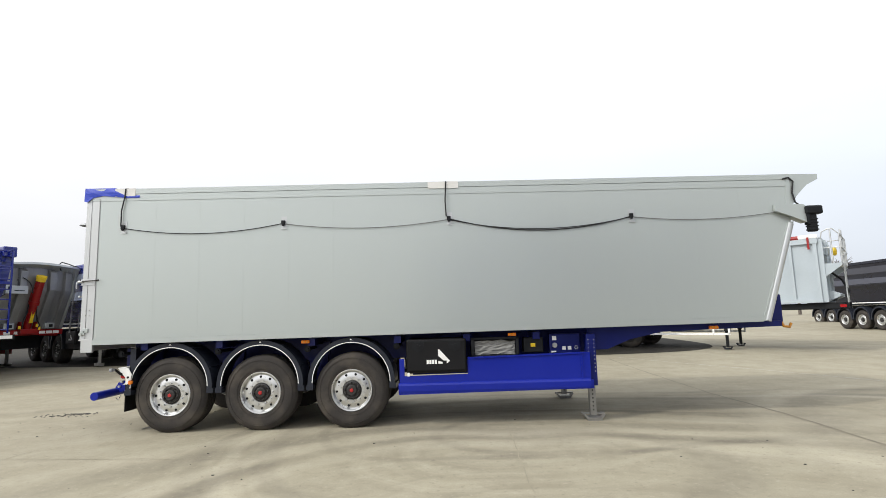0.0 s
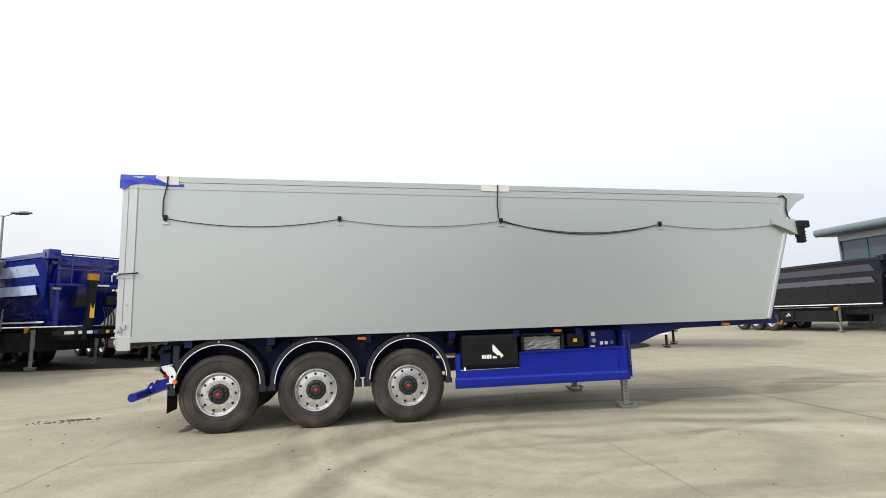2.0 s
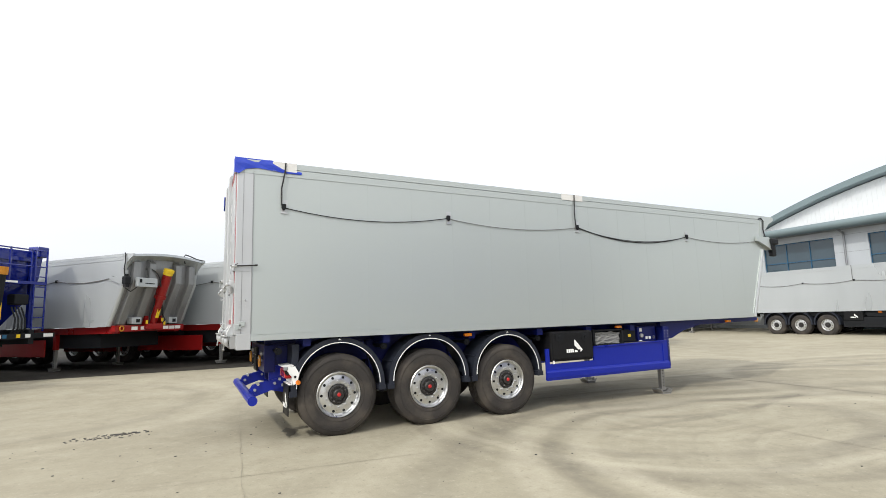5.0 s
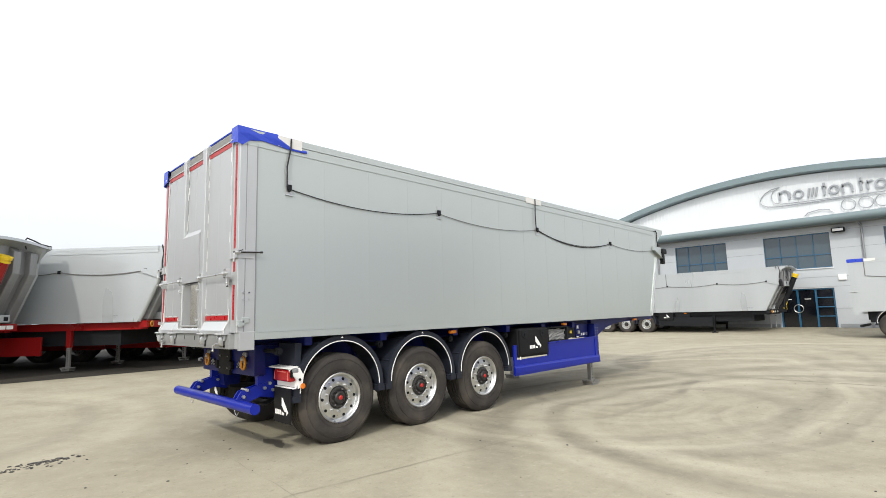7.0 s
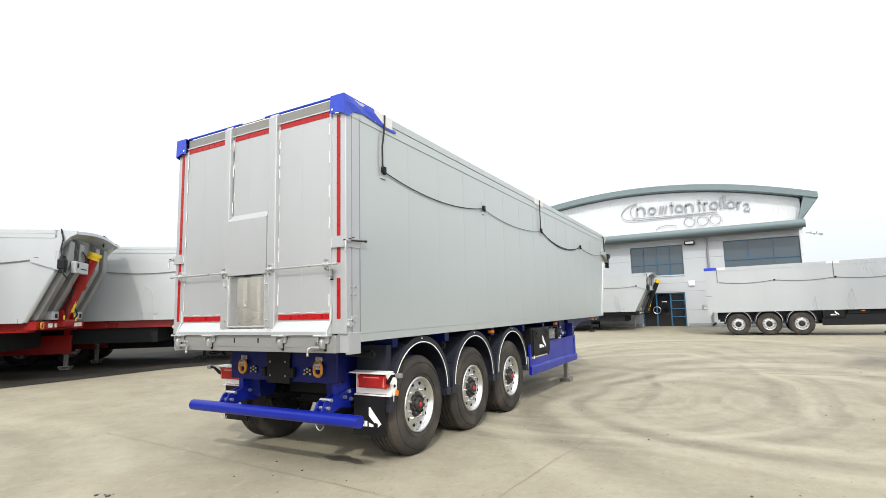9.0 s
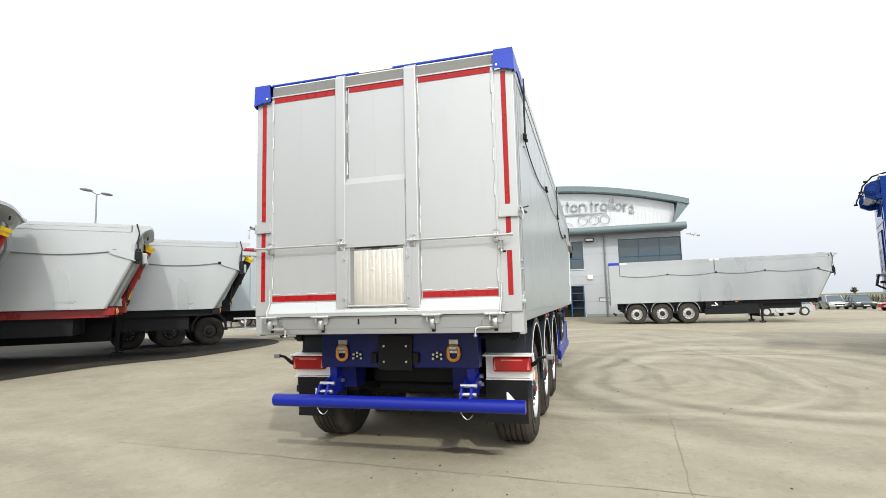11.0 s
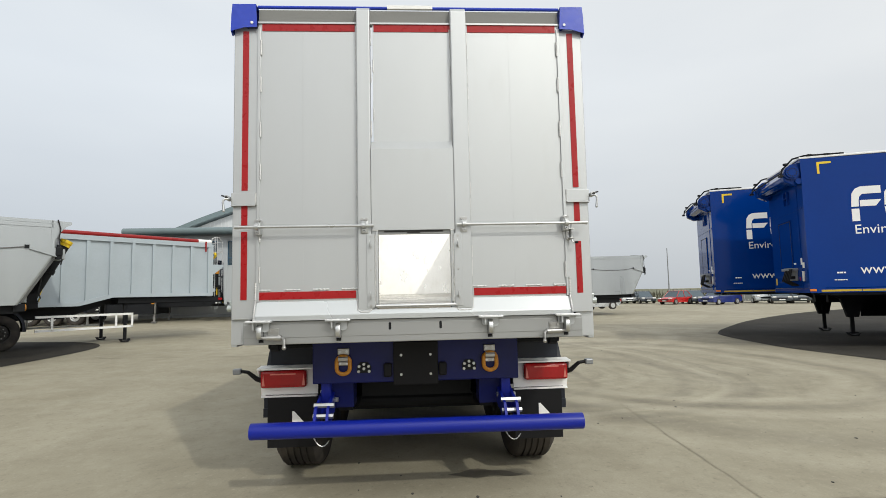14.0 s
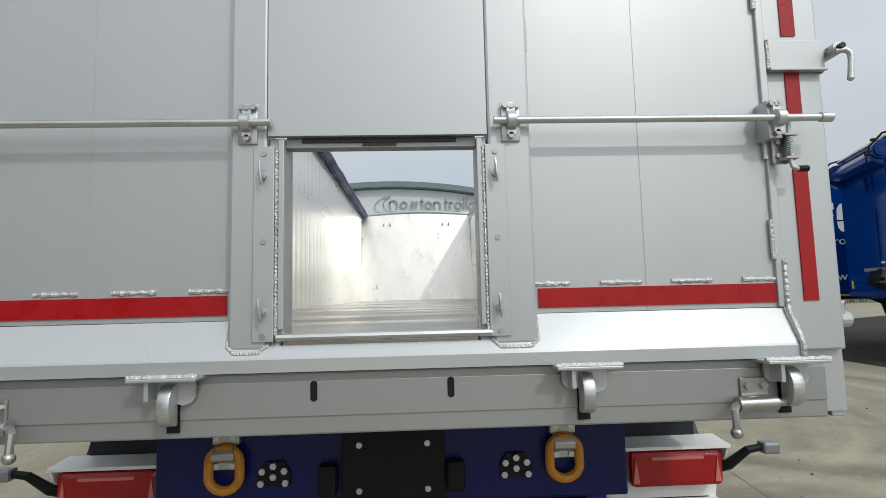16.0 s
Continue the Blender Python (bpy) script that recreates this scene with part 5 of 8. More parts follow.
        tube(bm, [(0.24, s * 0.70 + 0.09, 0.585), (0.22, s * 0.70 + 0.11, 0.56), (0.22, s * 0.70 + 0.11, 0.50)], 0.006, 8)
        part("lock_pin", bm, "steel", a)
        bm = bmesh.new()
        pts = catenary((0.26, s * 0.70 + 0.05, 0.48), (0.26, s * 0.70 - 0.06, 0.46), 0.05, 12)
        for k, (p, q) in enumerate(zip(pts, pts[1:])):
            tube(bm, [p, q], 0.003 if k % 2 else 0.005, 5)
        part("safety_chain", bm, "steel", a)
    bm = bmesh.new()
    tube(bm, [(0.24, -1.222, 0.541), (0.24, 1.192, 0.545)], 0.058, 24)
    part("bumper_bar", bm, "blue", T, "round blue rear bumper bar", smooth=True)
    return T


main_trailer()


# ---- the building ----
GX, GZ = 26.8, 0.26      # front wall of the office range, and the ground there


def building():
    B = thing("trailer_dealer_building", pose(GX, 14, 0), "two-storey pale clad dealership with a curved green-grey roof", "building")
    y0, y1 = 1.4 - 14, 27.2 - 14
    wins = [(1.42, 5.29), (7.55, 10.70), (12.70, 15.75), (17.43, 21.45), (22.15, 27.15)]
    door = (7.60, 10.15)
    z_s, z_t, top = 3.47, 5.36, 5.95
    # office range wall: bands with real openings
    ys = sorted({y0, y1, *[w - 14 for p in wins for w in p]})
    bm = bmesh.new()
    for a, c in zip(ys, ys[1:]):
        opened = any(abs(a + 14 - p) < 1e-6 and abs(c + 14 - q) < 1e-6 for p, q in wins)
        box(bm, 0, 0.3, a, c, z_t, top)
        if not opened:
            box(bm, 0, 0.3, a, c, z_s, z_t)
    box(bm, 0, 0.3, y0, door[0] - 14, GZ - 0.3, z_s)
    box(bm, 0, 0.3, door[1] - 14, y1, GZ - 0.3, z_s)
    box(bm, 0, 0.3, door[0] - 14, door[1] - 14, 2.36, z_s)
    box(bm, 0.3, 7.4, y0, y0 + 0.3, GZ - 0.3, top)
    box(bm, 0.3, 7.4, y1 - 0.3, y1, GZ - 0.3, top)
    wall = part("office_wall", bm, "wall_panel", B)
    # panel joints, recessed shadow lines between the long flat panels
    for z in (1.25, 2.42, 2.95, 4.45, 5.42):
        spans = [(y0, y1)]
        cut = [(p - 14, q - 14) for p, q in wins] if z_s < z < z_t else ([(door[0] - 14, door[1] - 14)] if z < 2.36 else [])
        for p, q in cut:
            spans = [s for a, c in spans for s in ((a, min(c, p)), (max(a, q), c)) if s[1] - s[0] > 0.05]
        bm = bmesh.new()
        for a, c in spans:
            box(bm, -0.006, 0.0, a + 0.01, c - 0.01, z, z + 0.018)
        part("panel_joint", bm, "sign", wall)
    part("plinth", boxes((-0.03, 0.0, y0, door[0] - 14 - 0.1, GZ - 0.2, GZ + 0.18), (-0.03, 0.0, door[1] - 14 + 0.1, y1, GZ - 0.2, GZ + 0.18)), "sign", wall)
    for p, q in wins:
        a, c = p - 14, q - 14
        w = part("window", boxes((0.14, 0.16, a, c, z_s, z_t)), "glass", B)
        n = 3 if q - p > 3.5 else 4
        bm = bmesh.new()
        for k in range(n + 1):
            y = a + (c - a) * k / n
            box(bm, 0.09, 0.15, max(a, y - 0.016), min(c, y + 0.016), z_s, z_t)
        for z in (z_s, z_s + 0.70, z_t - 0.05):
            box(bm, 0.092, 0.148, a, c, z, z + 0.045)
        part("window_frame", bm, "frame_blue", w)
        part("sill", boxes((-0.05, 0.14, a - 0.05, c + 0.05, z_s - 0.06, z_s)), "cladding", w)
    # entrance
    a, c = door[0] - 14, door[1] - 14
    e = part("entrance", boxes((0.16, 0.18, a, c, GZ, 2.36)), "black_glass", B)
    bm = bmesh.new()
    for y in (a, a + 0.82, a + 1.66, c - 0.07):
        box(bm, 0.07, 0.17, y, y + 0.08, GZ, 2.36)
    box(bm, 0.072, 0.168, a, c, 2.29, 2.36)
    for z in (0.83, 1.33, 1.83):
        box(bm, 0.075, 0.165, a, a + 0.82, z, z + 0.05)
    part("door_frame", bm, "frame_blue", e)
    bm = bmesh.new()
    pts = [(0.05, a + 1.66 + 0.04 + 0.22 * math.cos(t), 1.28 + 0.22 * math.sin(t)) for t in (2 * math.pi * k / 24 for k in range(24))]
    tube(bm, pts, 0.022, 8, close=True)
    part("ring_handle", bm, "rim", e)
    part("door_notice", boxes((0.155, 0.16, a + 1.1, a + 1.4, 1.78, 1.82), (0.155, 0.16, a + 2.0, a + 2.3, 1.78, 1.82)), "white", e)
    bm = bmesh.new()
    tube(bm, [(-0.6, c + 0.15, GZ), (-0.6, c + 0.15, GZ + 0.85), (-0.6, c + 0.42, GZ + 0.95), (-0.6, c + 0.42, GZ)], 0.03, 8)
    part("hoop_rail", bm, "steel", B)
    # round gutter fascia and the low roof behind it
    bm = bmesh.new()
    tube(bm, [(-0.75, 1.15 - 14, 5.95), (-0.75, 27.9 - 14, 5.95)], 0.24, 20)
    part("round_fascia", bm, "roof", B, "green-grey half-round fascia", smooth=True)
    bm = bmesh.new()
    prism(bm, [(-0.55, 5.72), (0.35, 5.72), (0.35, 5.98), (-0.6, 5.80)], "y", 1.25 - 14, 27.8 - 14)
    part("soffit", bm, "lamp_metal", B)
    bm = bmesh.new()
    n = 130
    rows = []
    for k in range(n + 1):
        y = 1.2 - 14 + 26.6 * k / n
        h = 0.05 if k % 2 else 0.0
        rows.append((bm.verts.new((-0.70, y, 6.08 + h)), bm.verts.new((7.5, y, 6.95 + h))))
    for a2, c2 in zip(rows, rows[1:]):
        bm.faces.new((a2[0], c2[0], c2[1], a2[1]))
    part("office_roof", bm, "cladding", B)
    # arched hall behind
    def arch(y):
        return 10.46 - 0.0130 * (y - 11.4) ** 2
    ya, yb = -0.5, 28.8
    hx = 7.8
    bm = bmesh.new()
    n = 40
    lo_v = []
    for k in range(n + 1):
        y = ya + 1.1 + (yb - ya - 2.2) * k / n
        lo_v.append((y - 14, arch(y) - 0.1))
    outline = [(lo_v[0][0], GZ - 0.3)] + lo_v + [(lo_v[-1][0], GZ - 0.3)]
    prism(bm, outline, "x", hx, hx + 0.3)
    box(bm, hx + 0.3, hx + 40, lo_v[0][0], lo_v[0][0] + 0.3, GZ - 0.3, arch(ya + 0.8) - 0.3)
    box(bm, hx + 0.3, hx + 40, lo_v[-1][0] - 0.3, lo_v[-1][0], GZ - 0.3, arch(yb - 0.8) - 0.3)
    hall = part("hall_wall", bm, "cladding", B)
    bm = bmesh.new()
    for k in range(92):   # upright ribs of the cladding
        y = ya + 1.0 + 0.295 * k
        if y < yb - 1.0:
            box(bm, hx - 0.03, hx, y - 14, y - 14 + 0.10, 6.3, arch(y) - 0.12)
    part("cladding_ribs", bm, "cladding", hall)
    bm = bmesh.new()
    n = 48
    rows = []
    for k in range(n + 1):
        y = ya + (yb - ya) * k / n
        z = arch(y)
        rows.append([bm.verts.new((x, y - 14, z + dz)) for x, dz in ((hx - 0.7, 0.40), (hx - 0.7, -0.02), (hx + 40, -0.02), (hx + 40, 0.42))])
    for p, q in zip(rows, rows[1:]):
        for k in range(4):
            bm.faces.new((p[k], q[k], q[(k + 1) % 4], p[(k + 1) % 4]))
    bm.faces.new(rows[0])
    bm.faces.new(rows[-1][::-1])
    part("arched_roof", bm, "roof", B, "curved green-grey metal roof")
    bm = bmesh.new()
    prism(bm, [(ya - 14, arch(ya)), (ya + 0.8 - 14, arch(ya + 0.8)), (ya + 1.3 - 14, 7.0)], "x", hx - 0.6, hx + 20)
    part("eaves_end", bm, "roof", B)
    # raised sign, shaped as plain rings, posts and a swoosh
    bm = bmesh.new()
    xs = hx - 0.16

    def ring(y, z, r, w, a0=0, a1=360):
        n2 = max(6, int((a1 - a0) / 18))
        inner = [(y - 14 + (r - w) * math.cos(radians(a0 + (a1 - a0) * k / n2)), z + (r - w) * math.sin(radians(a0 + (a1 - a0) * k / n2))) for k in range(n2 + 1)]
        outer = [(y - 14 + r * math.cos(radians(a0 + (a1 - a0) * k / n2)), z + r * math.sin(radians(a0 + (a1 - a0) * k / n2))) for k in range(n2 + 1)]
        for k in range(n2):
            prism(bm, [inner[k], inner[k + 1], outer[k + 1], outer[k]], "x", xs, xs + 0.10)

    def post(y, z0, z1, w=0.11):
        prism(bm, [(y - 14 - w / 2, z0), (y - 14 + w / 2, z0), (y - 14 + w / 2, z1), (y - 14 - w / 2, z1)], "x", xs, xs + 0.10)

    xh = 0.62
    for kind, left, width, zb in (("arch", 11.31, 0.66, 8.76), ("ring", 10.48, 0.66, 8.73), ("fan", 9.72, 0.74, 8.71), ("mast", 8.84, 0.26, 8.70), ("ring", 8.50, 0.64, 8.68), ("arch", 7.76, 0.58, 8.66),
                                  ("mast", 6.90, 0.26, 8.66), ("hook", 6.50, 0.34, 8.64), ("ring", 6.10, 0.62, 8.63), ("post", 5.40, 0.14, 8.63), ("tall", 5.16, 0.14, 8.62), ("ring", 4.98, 0.60, 8.55),
                                  ("hook", 4.32, 0.34, 8.44), ("wave", 3.92, 0.44, 8.24)):
        yc = left - width / 2
        if kind == "ring":
            ring(yc, zb + xh / 2, xh / 2, 0.10)
        elif kind == "arch":
            post(left - 0.05, zb, zb + xh)
            post(left - width + 0.05, zb, zb + xh * 0.6)
            ring(yc, zb + xh * 0.6, width / 2, 0.10, 0, 180)
        elif kind == "fan":
            for a in (-0.28, -0.06, 0.16):
                prism(bm, [(yc - 14 - a - 0.05, zb), (yc - 14 - a + 0.05, zb), (yc - 14 - a - 0.07, zb + xh), (yc - 14 - a - 0.17, zb + xh)], "x", xs, xs + 0.10)
        elif kind == "mast":
            post(yc, zb, zb + xh + 0.22)
            post(yc, zb + xh - 0.10, zb + xh, 0.28)
        elif kind == "hook":
            post(left - 0.06, zb, zb + xh)
            ring(left - 0.24, zb + xh - 0.22, 0.22, 0.10, 0, 120)
        elif kind == "wave":
            ring(yc + 0.02, zb + xh * 0.72, 0.19, 0.09, 0, 230)
            ring(yc - 0.02, zb + xh * 0.28, 0.19, 0.09, 180, 410)
        else:
            post(yc, zb, zb + (xh if kind == "post" else xh + 0.34))
    post(5.33, 9.38, 9.50)
    sg = part("raised_sign", bm, "sign", hall, "raised grey metal sign of plain rings and posts")
    bm = bmesh.new()

    def swoosh(points, w):
        tube(bm, [(xs + 0.02, p - 14, q) for p, q in points], w, 8)
    swoosh([(11.22, 9.72), (11.75, 9.64), (12.15, 9.42), (12.42, 9.12), (12.50, 8.88), (12.36, 8.62), (12.05, 8.45), (11.42, 8.36), (9.5, 8.36), (7.5, 8.38), (5.62, 8.42)], 0.035)
    swoosh([(11.22, 9.72), (11.62, 9.50), (11.78, 9.20), (11.74, 8.86), (11.58, 8.62), (11.2, 8.52), (9.5, 8.46), (5.62, 8.42)], 0.030)
    swoosh([(9.95, 7.45), (9.75, 7.66), (9.12, 7.78), (8.5, 7.68), (8.3, 7.48)], 0.03)
    for yc in (7.52, 6.62, 5.78):
        tube(bm, [(xs + 0.02, yc - 14 + 0.37 * math.cos(t), 7.88 + 0.37 * math.sin(t)) for t in (2 * math.pi * k / 24 for k in range(24))], 0.028, 8, close=True)
    part("sign_swoosh", bm, "sign", sg)
    # small fittings on the office wall
    for yy in (6.15, 16.85):
        bm = bmesh.new()
        tube(bm, [(-0.55, yy - 14 + 0.12, 5.80), (-0.15, yy - 14, 5.55), (-0.10, yy - 14, 5.3), (-0.10, yy - 14, GZ)], 0.055, 10)
        part("downpipe", bm, "lamp_metal", B)
    fl = part("floodlight", boxes((-0.32, -0.05, 6.82 - 14, 7.40 - 14, 5.28, 5.52), bevel=0.02), "dark", B)
    part("floodlight_glass", boxes((-0.335, -0.318, 6.88 - 14, 7.34 - 14, 5.33, 5.47)), "white", fl)
    part("wall_box", boxes((-0.10, 0.0, 7.0 - 14, 7.35 - 14, 2.75, 3.05), bevel=0.01), "white", B)
    part("wall_plaque", boxes((-0.02, 0.0, 5.95 - 14, 6.7 - 14, 1.25, 1.55)), "lamp_metal", B)
    bm = bmesh.new()
    for z in (1.30, 1.38, 1.46):
        box(bm, -0.024, -0.02, 6.02 - 14, 6.62 - 14, z, z + 0.035)
    part("plaque_bars", bm, "white", B)
    bm = bmesh.new()
    tube(bm, [(-0.5, 1.15 - 14, 5.42), (-0.55, 0.95 - 14, 5.40), (-0.55, 0.60 - 14, 5.30), (-0.55, 0.45 - 14, 5.28)], 0.028, 6)
    for k, (dy, dz) in enumerate(((0.95, 0.10), (0.80, -0.10), (0.68, 0.08), (0.55, -0.08))):
        tube(bm, [(-0.55, dy - 14, 5.36), (-0.55, dy - 14 - 0.05, 5.36 + dz)], 0.022, 5)
    box(bm, -0.62, -0.48, 0.38 - 14, 0.50 - 14, 5.22, 5.32, bevel=0.01)
    part("corner_camera", bm, "lamp_metal", B)
    return B


building()


# ---- other tipping trailers ----
def yard_trailer(m, label, L=10.2, z0=1.28, z1=3.29, body="silver_far", chassis="red", ram="red", nose=0.55, group="row of parked trailers",
                 hood=True, guard=True, mud=True, corner=False, foot=0.0, leg=2.45):
    """A parked tipping trailer with a sloping nose; its nose points along x."""
    T = thing("parked_tipping_trailer", m, label, "trailer", group)
    w = 1.25
    knee = z0 + 0.62 * (z1 - z0)
    xk = L + nose
    bm = bmesh.new()
    side = [(0, z0), (L, z0), (xk, knee), (xk + 0.03, z1), (0, z1)]
    prism(bm, side, "y", -w, -w + 0.05)
    prism(bm, side, "y", w - 0.05, w)
    box(bm, 0.0, 0.06, -w + 0.05, w - 0.05, z0, z1)
    prism(bm, [(0.06, z0), (L, z0), (L + 0.06, z0 + 0.1), (0.06, z0 + 0.1)], "y", -w + 0.05, w - 0.05)
    part("body", bm, body, T)
    bm = bmesh.new()
    prism(bm, [(L - 0.02, z0), (L + 0.05, z0), (xk + 0.05, knee), (xk + 0.06, z1 - 0.02), (xk, z1 - 0.02), (xk - 0.03, knee)], "y", -w + 0.05, w - 0.05)
    nw = part("nose_wall", bm, "grey_nose", T)
    for y in (-0.95, -0.45, 0.45, 0.95):
        part("nose_rib", prism(bmesh.new(), [(L + 0.05, z0 + 0.04), (L + 0.20, z0 + 0.04), (xk + 0.20, knee), (xk + 0.21, z1 - 0.22), (xk + 0.05, z1 - 0.10)], "y", y - 0.11, y + 0.11, bevel=0.02), "grey_nose", nw)
    for s in (-1, 1):
        lo, hi = sorted((s * (w - 0.03), s * (w + 0.012)))
        part("top_rail", boxes((0.19, xk + 0.02, lo, hi, z1 - 0.07, z1 + 0.01), (0.19, xk + 0.02, lo, hi, z1 - 0.17, z1 - 0.075)), body, T)
        part("bottom_rail", boxes((0.19, L - 0.07, lo, hi, z0 - 0.01, z0 + 0.08)), body, T)
        part("nose_rail", prism(bmesh.new(), [(L - 0.06, z0 - 0.01), (L + 0.03, z0 - 0.01), (xk + 0.02, knee), (xk - 0.06, knee)], "y", lo, hi), body, T)
        part("rear_post", boxes((-0.01, 0.18, lo, hi, z0 - 0.14, z1)), body, T)
    if corner:
        part("tarpaulin_corner", boxes((-0.03, 0.55, -w - 0.02, -w + 0.3, z1 - 0.13, z1 + 0.03), bevel=0.02), "tarp", T, "blue tarpaulin corner")
        part("cover_patch", boxes((0.55, 0.95, -w - 0.02, -w - 0.012, z1 - 0.10, z1 + 0.012)), "patch", T)
        part("cover_patch", boxes((5.1, 5.6, -w - 0.02, -w - 0.012, z1 - 0.10, z1 + 0.012)), "patch", T)
        part("bumper_bar", tube(bmesh.new(), [(0.2, -1.2, 0.52), (0.2, 1.2, 0.52)], 0.06, 12), "dark", T)
        part("latch_bar", tube(bmesh.new(), [(-0.03, -w - 0.04, z0 + 0.85), (0.25, -w - 0.04, z0 + 0.84)], 0.015, 6), "steel", T)
    # solid black box fills in the shade between the frame members
    part("underframe", boxes((0.5, L - 0.6, -0.95, 0.95, 0.66, z0 - 0.03)), "dark", T)
    if hood:
        for sd in (-1, 1):
            lo, hi = sorted((sd * (w - 0.05), sd * (w + 0.012)))
            wing = [(xk - 0.02, z1 + 0.01), (xk + 0.40, z1 - 0.01), (xk + 0.40, z1 - 0.08), (xk + 0.27, z1 - 0.15), (xk + 0.14, z1 - 0.29), (xk + 0.08, z1 - 0.46), (xk - 0.02, z1 - 0.46)]
            part("nose_wing", prism(bmesh.new(), wing, "y", lo, hi), body, T)
            col = tube(bmesh.new(), [(L + 0.02, sd * (w - 0.055), z0 + 0.02), (xk + 0.03, sd * (w - 0.055), knee), (xk + 0.05, sd * (w - 0.055), z1 - 0.45)], 0.068, 14)
            part("nose_column", col, body, T, smooth=True)
        bm = bmesh.new()
        rows = []
        for k in range(17):
            y = (-w + 0.05) + 2 * (w - 0.05) * k / 16
            a = math.sin(math.pi * k / 16)
            f = xk + 0.36 + 0.05 * a
            rows.append([bm.verts.new(p) for p in ((xk - 0.05, y, z1 + 0.012 + 0.09 * a), (f, y, z1 - 0.015 + 0.09 * a), (f + 0.01, y, z1 - 0.08 + 0.085 * a),
                                                  (f - 0.03, y, z1 - 0.085 + 0.085 * a), (xk + 0.10, y, z1 - 0.40 + 0.33 * a ** 0.5), (xk - 0.02, y, z1 - 0.42 + 0.33 * a ** 0.5))])
        for p, q in zip(rows, rows[1:]):
            for k in range(6):
                bm.faces.new((p[k], q[k], q[(k + 1) % 6], p[(k + 1) % 6]))
        bm.faces.new(rows[0])
        bm.faces.new(rows[-1][::-1])
        part("nose_hood", bm, body, T)
        bm = bmesh.new()
        prism(bm, [(xk - 0.45, knee + 0.16), (xk - 0.45, knee + 0.06), (xk + 0.10, knee - 0.12), (xk + 0.12, knee + 0.10)], "y", -w - 0.05, -w - 0.012)
        br = part("nose_bracket", bm, body, T)
        bm = boxes((xk + 0.07, xk + 0.22, -w - 0.08, -w + 0.10, knee - 0.10, knee + 0.13), bevel=0.03)
        disc(bm, (xk + 0.15, -w + 0.01, knee - 0.13), 0.075, 0.08, "z", 14)
        disc(bm, (xk + 0.15, -w + 0.01, knee + 0.16), 0.05, 0.06, "z", 14)
        part("cover_motor", bm, "dark", T)
        cb = part("control_box", boxes((xk + 0.22, xk + 0.33, -w + 0.22, -w + 0.86, knee - 0.16, knee + 0.10), bevel=0.012), "silver_far", T)
        part("box_socket", boxes((xk + 0.33, xk + 0.345, -w + 0.28, -w + 0.35, knee - 0.04, knee + 0.06), bevel=0.01), "dark", cb)
        part("box_mark", boxes((xk + 0.33, xk + 0.333, -w + 0.46, -w + 0.76, knee - 0.07, knee - 0.045)), "dark", cb)
        bm = bmesh.new()
        tube(bm, [(xk + 0.10, -w - 0.03, z1 + 0.03), (xk + 0.16, -w - 0.05, z1 - 0.2), (xk + 0.13, -w - 0.06, knee + 0.35), (xk + 0.16, -w - 0.05, knee + 0.1), (xk + 0.2, -w - 0.06, knee - 0.2), (xk + 0.22, -w + 0.1, knee - 0.3), (xk + 0.28, -w + 0.25, knee - 0.16)], 0.016, 6)
        part("motor_cable", bm, "rope", T)
        bm = bmesh.new()
        tube(bm, [(xk + 0.24, -0.62 + 0.42 * math.cos(t), knee - 0.12 + 0.50 * math.sin(t)) for t in (math.pi * k / 12 for k in range(6))], 0.016, 6)
        part("hose_loop", bm, "rope", T)
        for y in (-0.72, 0.52):
            nb = part("nose_pocket", boxes((L + 0.12, L + 0.34, y, y + 0.30, z0 + 0.05, z0 + 0.24), bevel=0.01), "silver_far", T)
            part("pocket_mouth", boxes((L + 0.34, L + 0.346, y + 0.12, y + 0.24, z0 + 0.09, z0 + 0.19)), "dark", nb)
        bm = bmesh.new()
        tube(bm, [(xk + 0.25, w - 0.62, z1 - 0.14), (xk + 0.28, w - 0.72, z1 + 0.06), (xk + 0.24, w - 0.60, z1 + 0.15), (xk + 0.25, w - 0.38, z1 + 0.10), (xk + 0.27, w - 0.2, z1 + 0.04), (xk + 0.28, w + 0.02, z1 + 0.02)], 0.018, 6)
        part("cover_cable", bm, "rope", T)
        part("cable_plug", boxes((xk + 0.22, xk + 0.34, w - 0.08, w + 0.10, z1 - 0.06, z1 + 0.03), bevel=0.03), "dark", T)
    # rope and clips
    if hood:
        for a, c in ((0.6, 3.0), (3.0, 5.4), (5.4, L - 2.2), (L - 2.2, L + 0.2)):
            part("rope", tube(bmesh.new(), catenary((a, -w - 0.02, knee + 0.12), (c, -w - 0.02, knee + 0.12), 0.10, 8), 0.014, 6), "rope_grey", T)
            part("rope_clip", boxes((c - 0.04, c + 0.04, -w - 0.04, -w - 0.012, knee + 0.08, knee + 0.16)), "dark", T)
        part("strap", tube(bmesh.new(), [(5.35, -w - 0.02, z1), (5.35, -w - 0.025, knee + 0.12)], 0.014, 6), "rope_grey", T)
        part("strap", tube(bmesh.new(), [(0.55, -w - 0.02, z1), (0.55, -w - 0.025, knee + 0.12)], 0.014, 6), "rope_grey", T)
    # ram
    if ram:
        R = L + (0.26 if ram == "dark" else 0.0)
        bm = bmesh.new()
        base, tip = Vector((R + 0.22, 0.0, z0 - 0.02)), Vector((xk + R - L + 0.30, 0.0, z1 - 0.42))
        tube(bm, [base, base.lerp(tip, 0.55)], 0.112, 16)
        tube(bm, [base.lerp(tip, 0.53), base.lerp(tip, 0.57), base.lerp(tip, 0.94)], [0.112, 0.128, 0.128], 16)
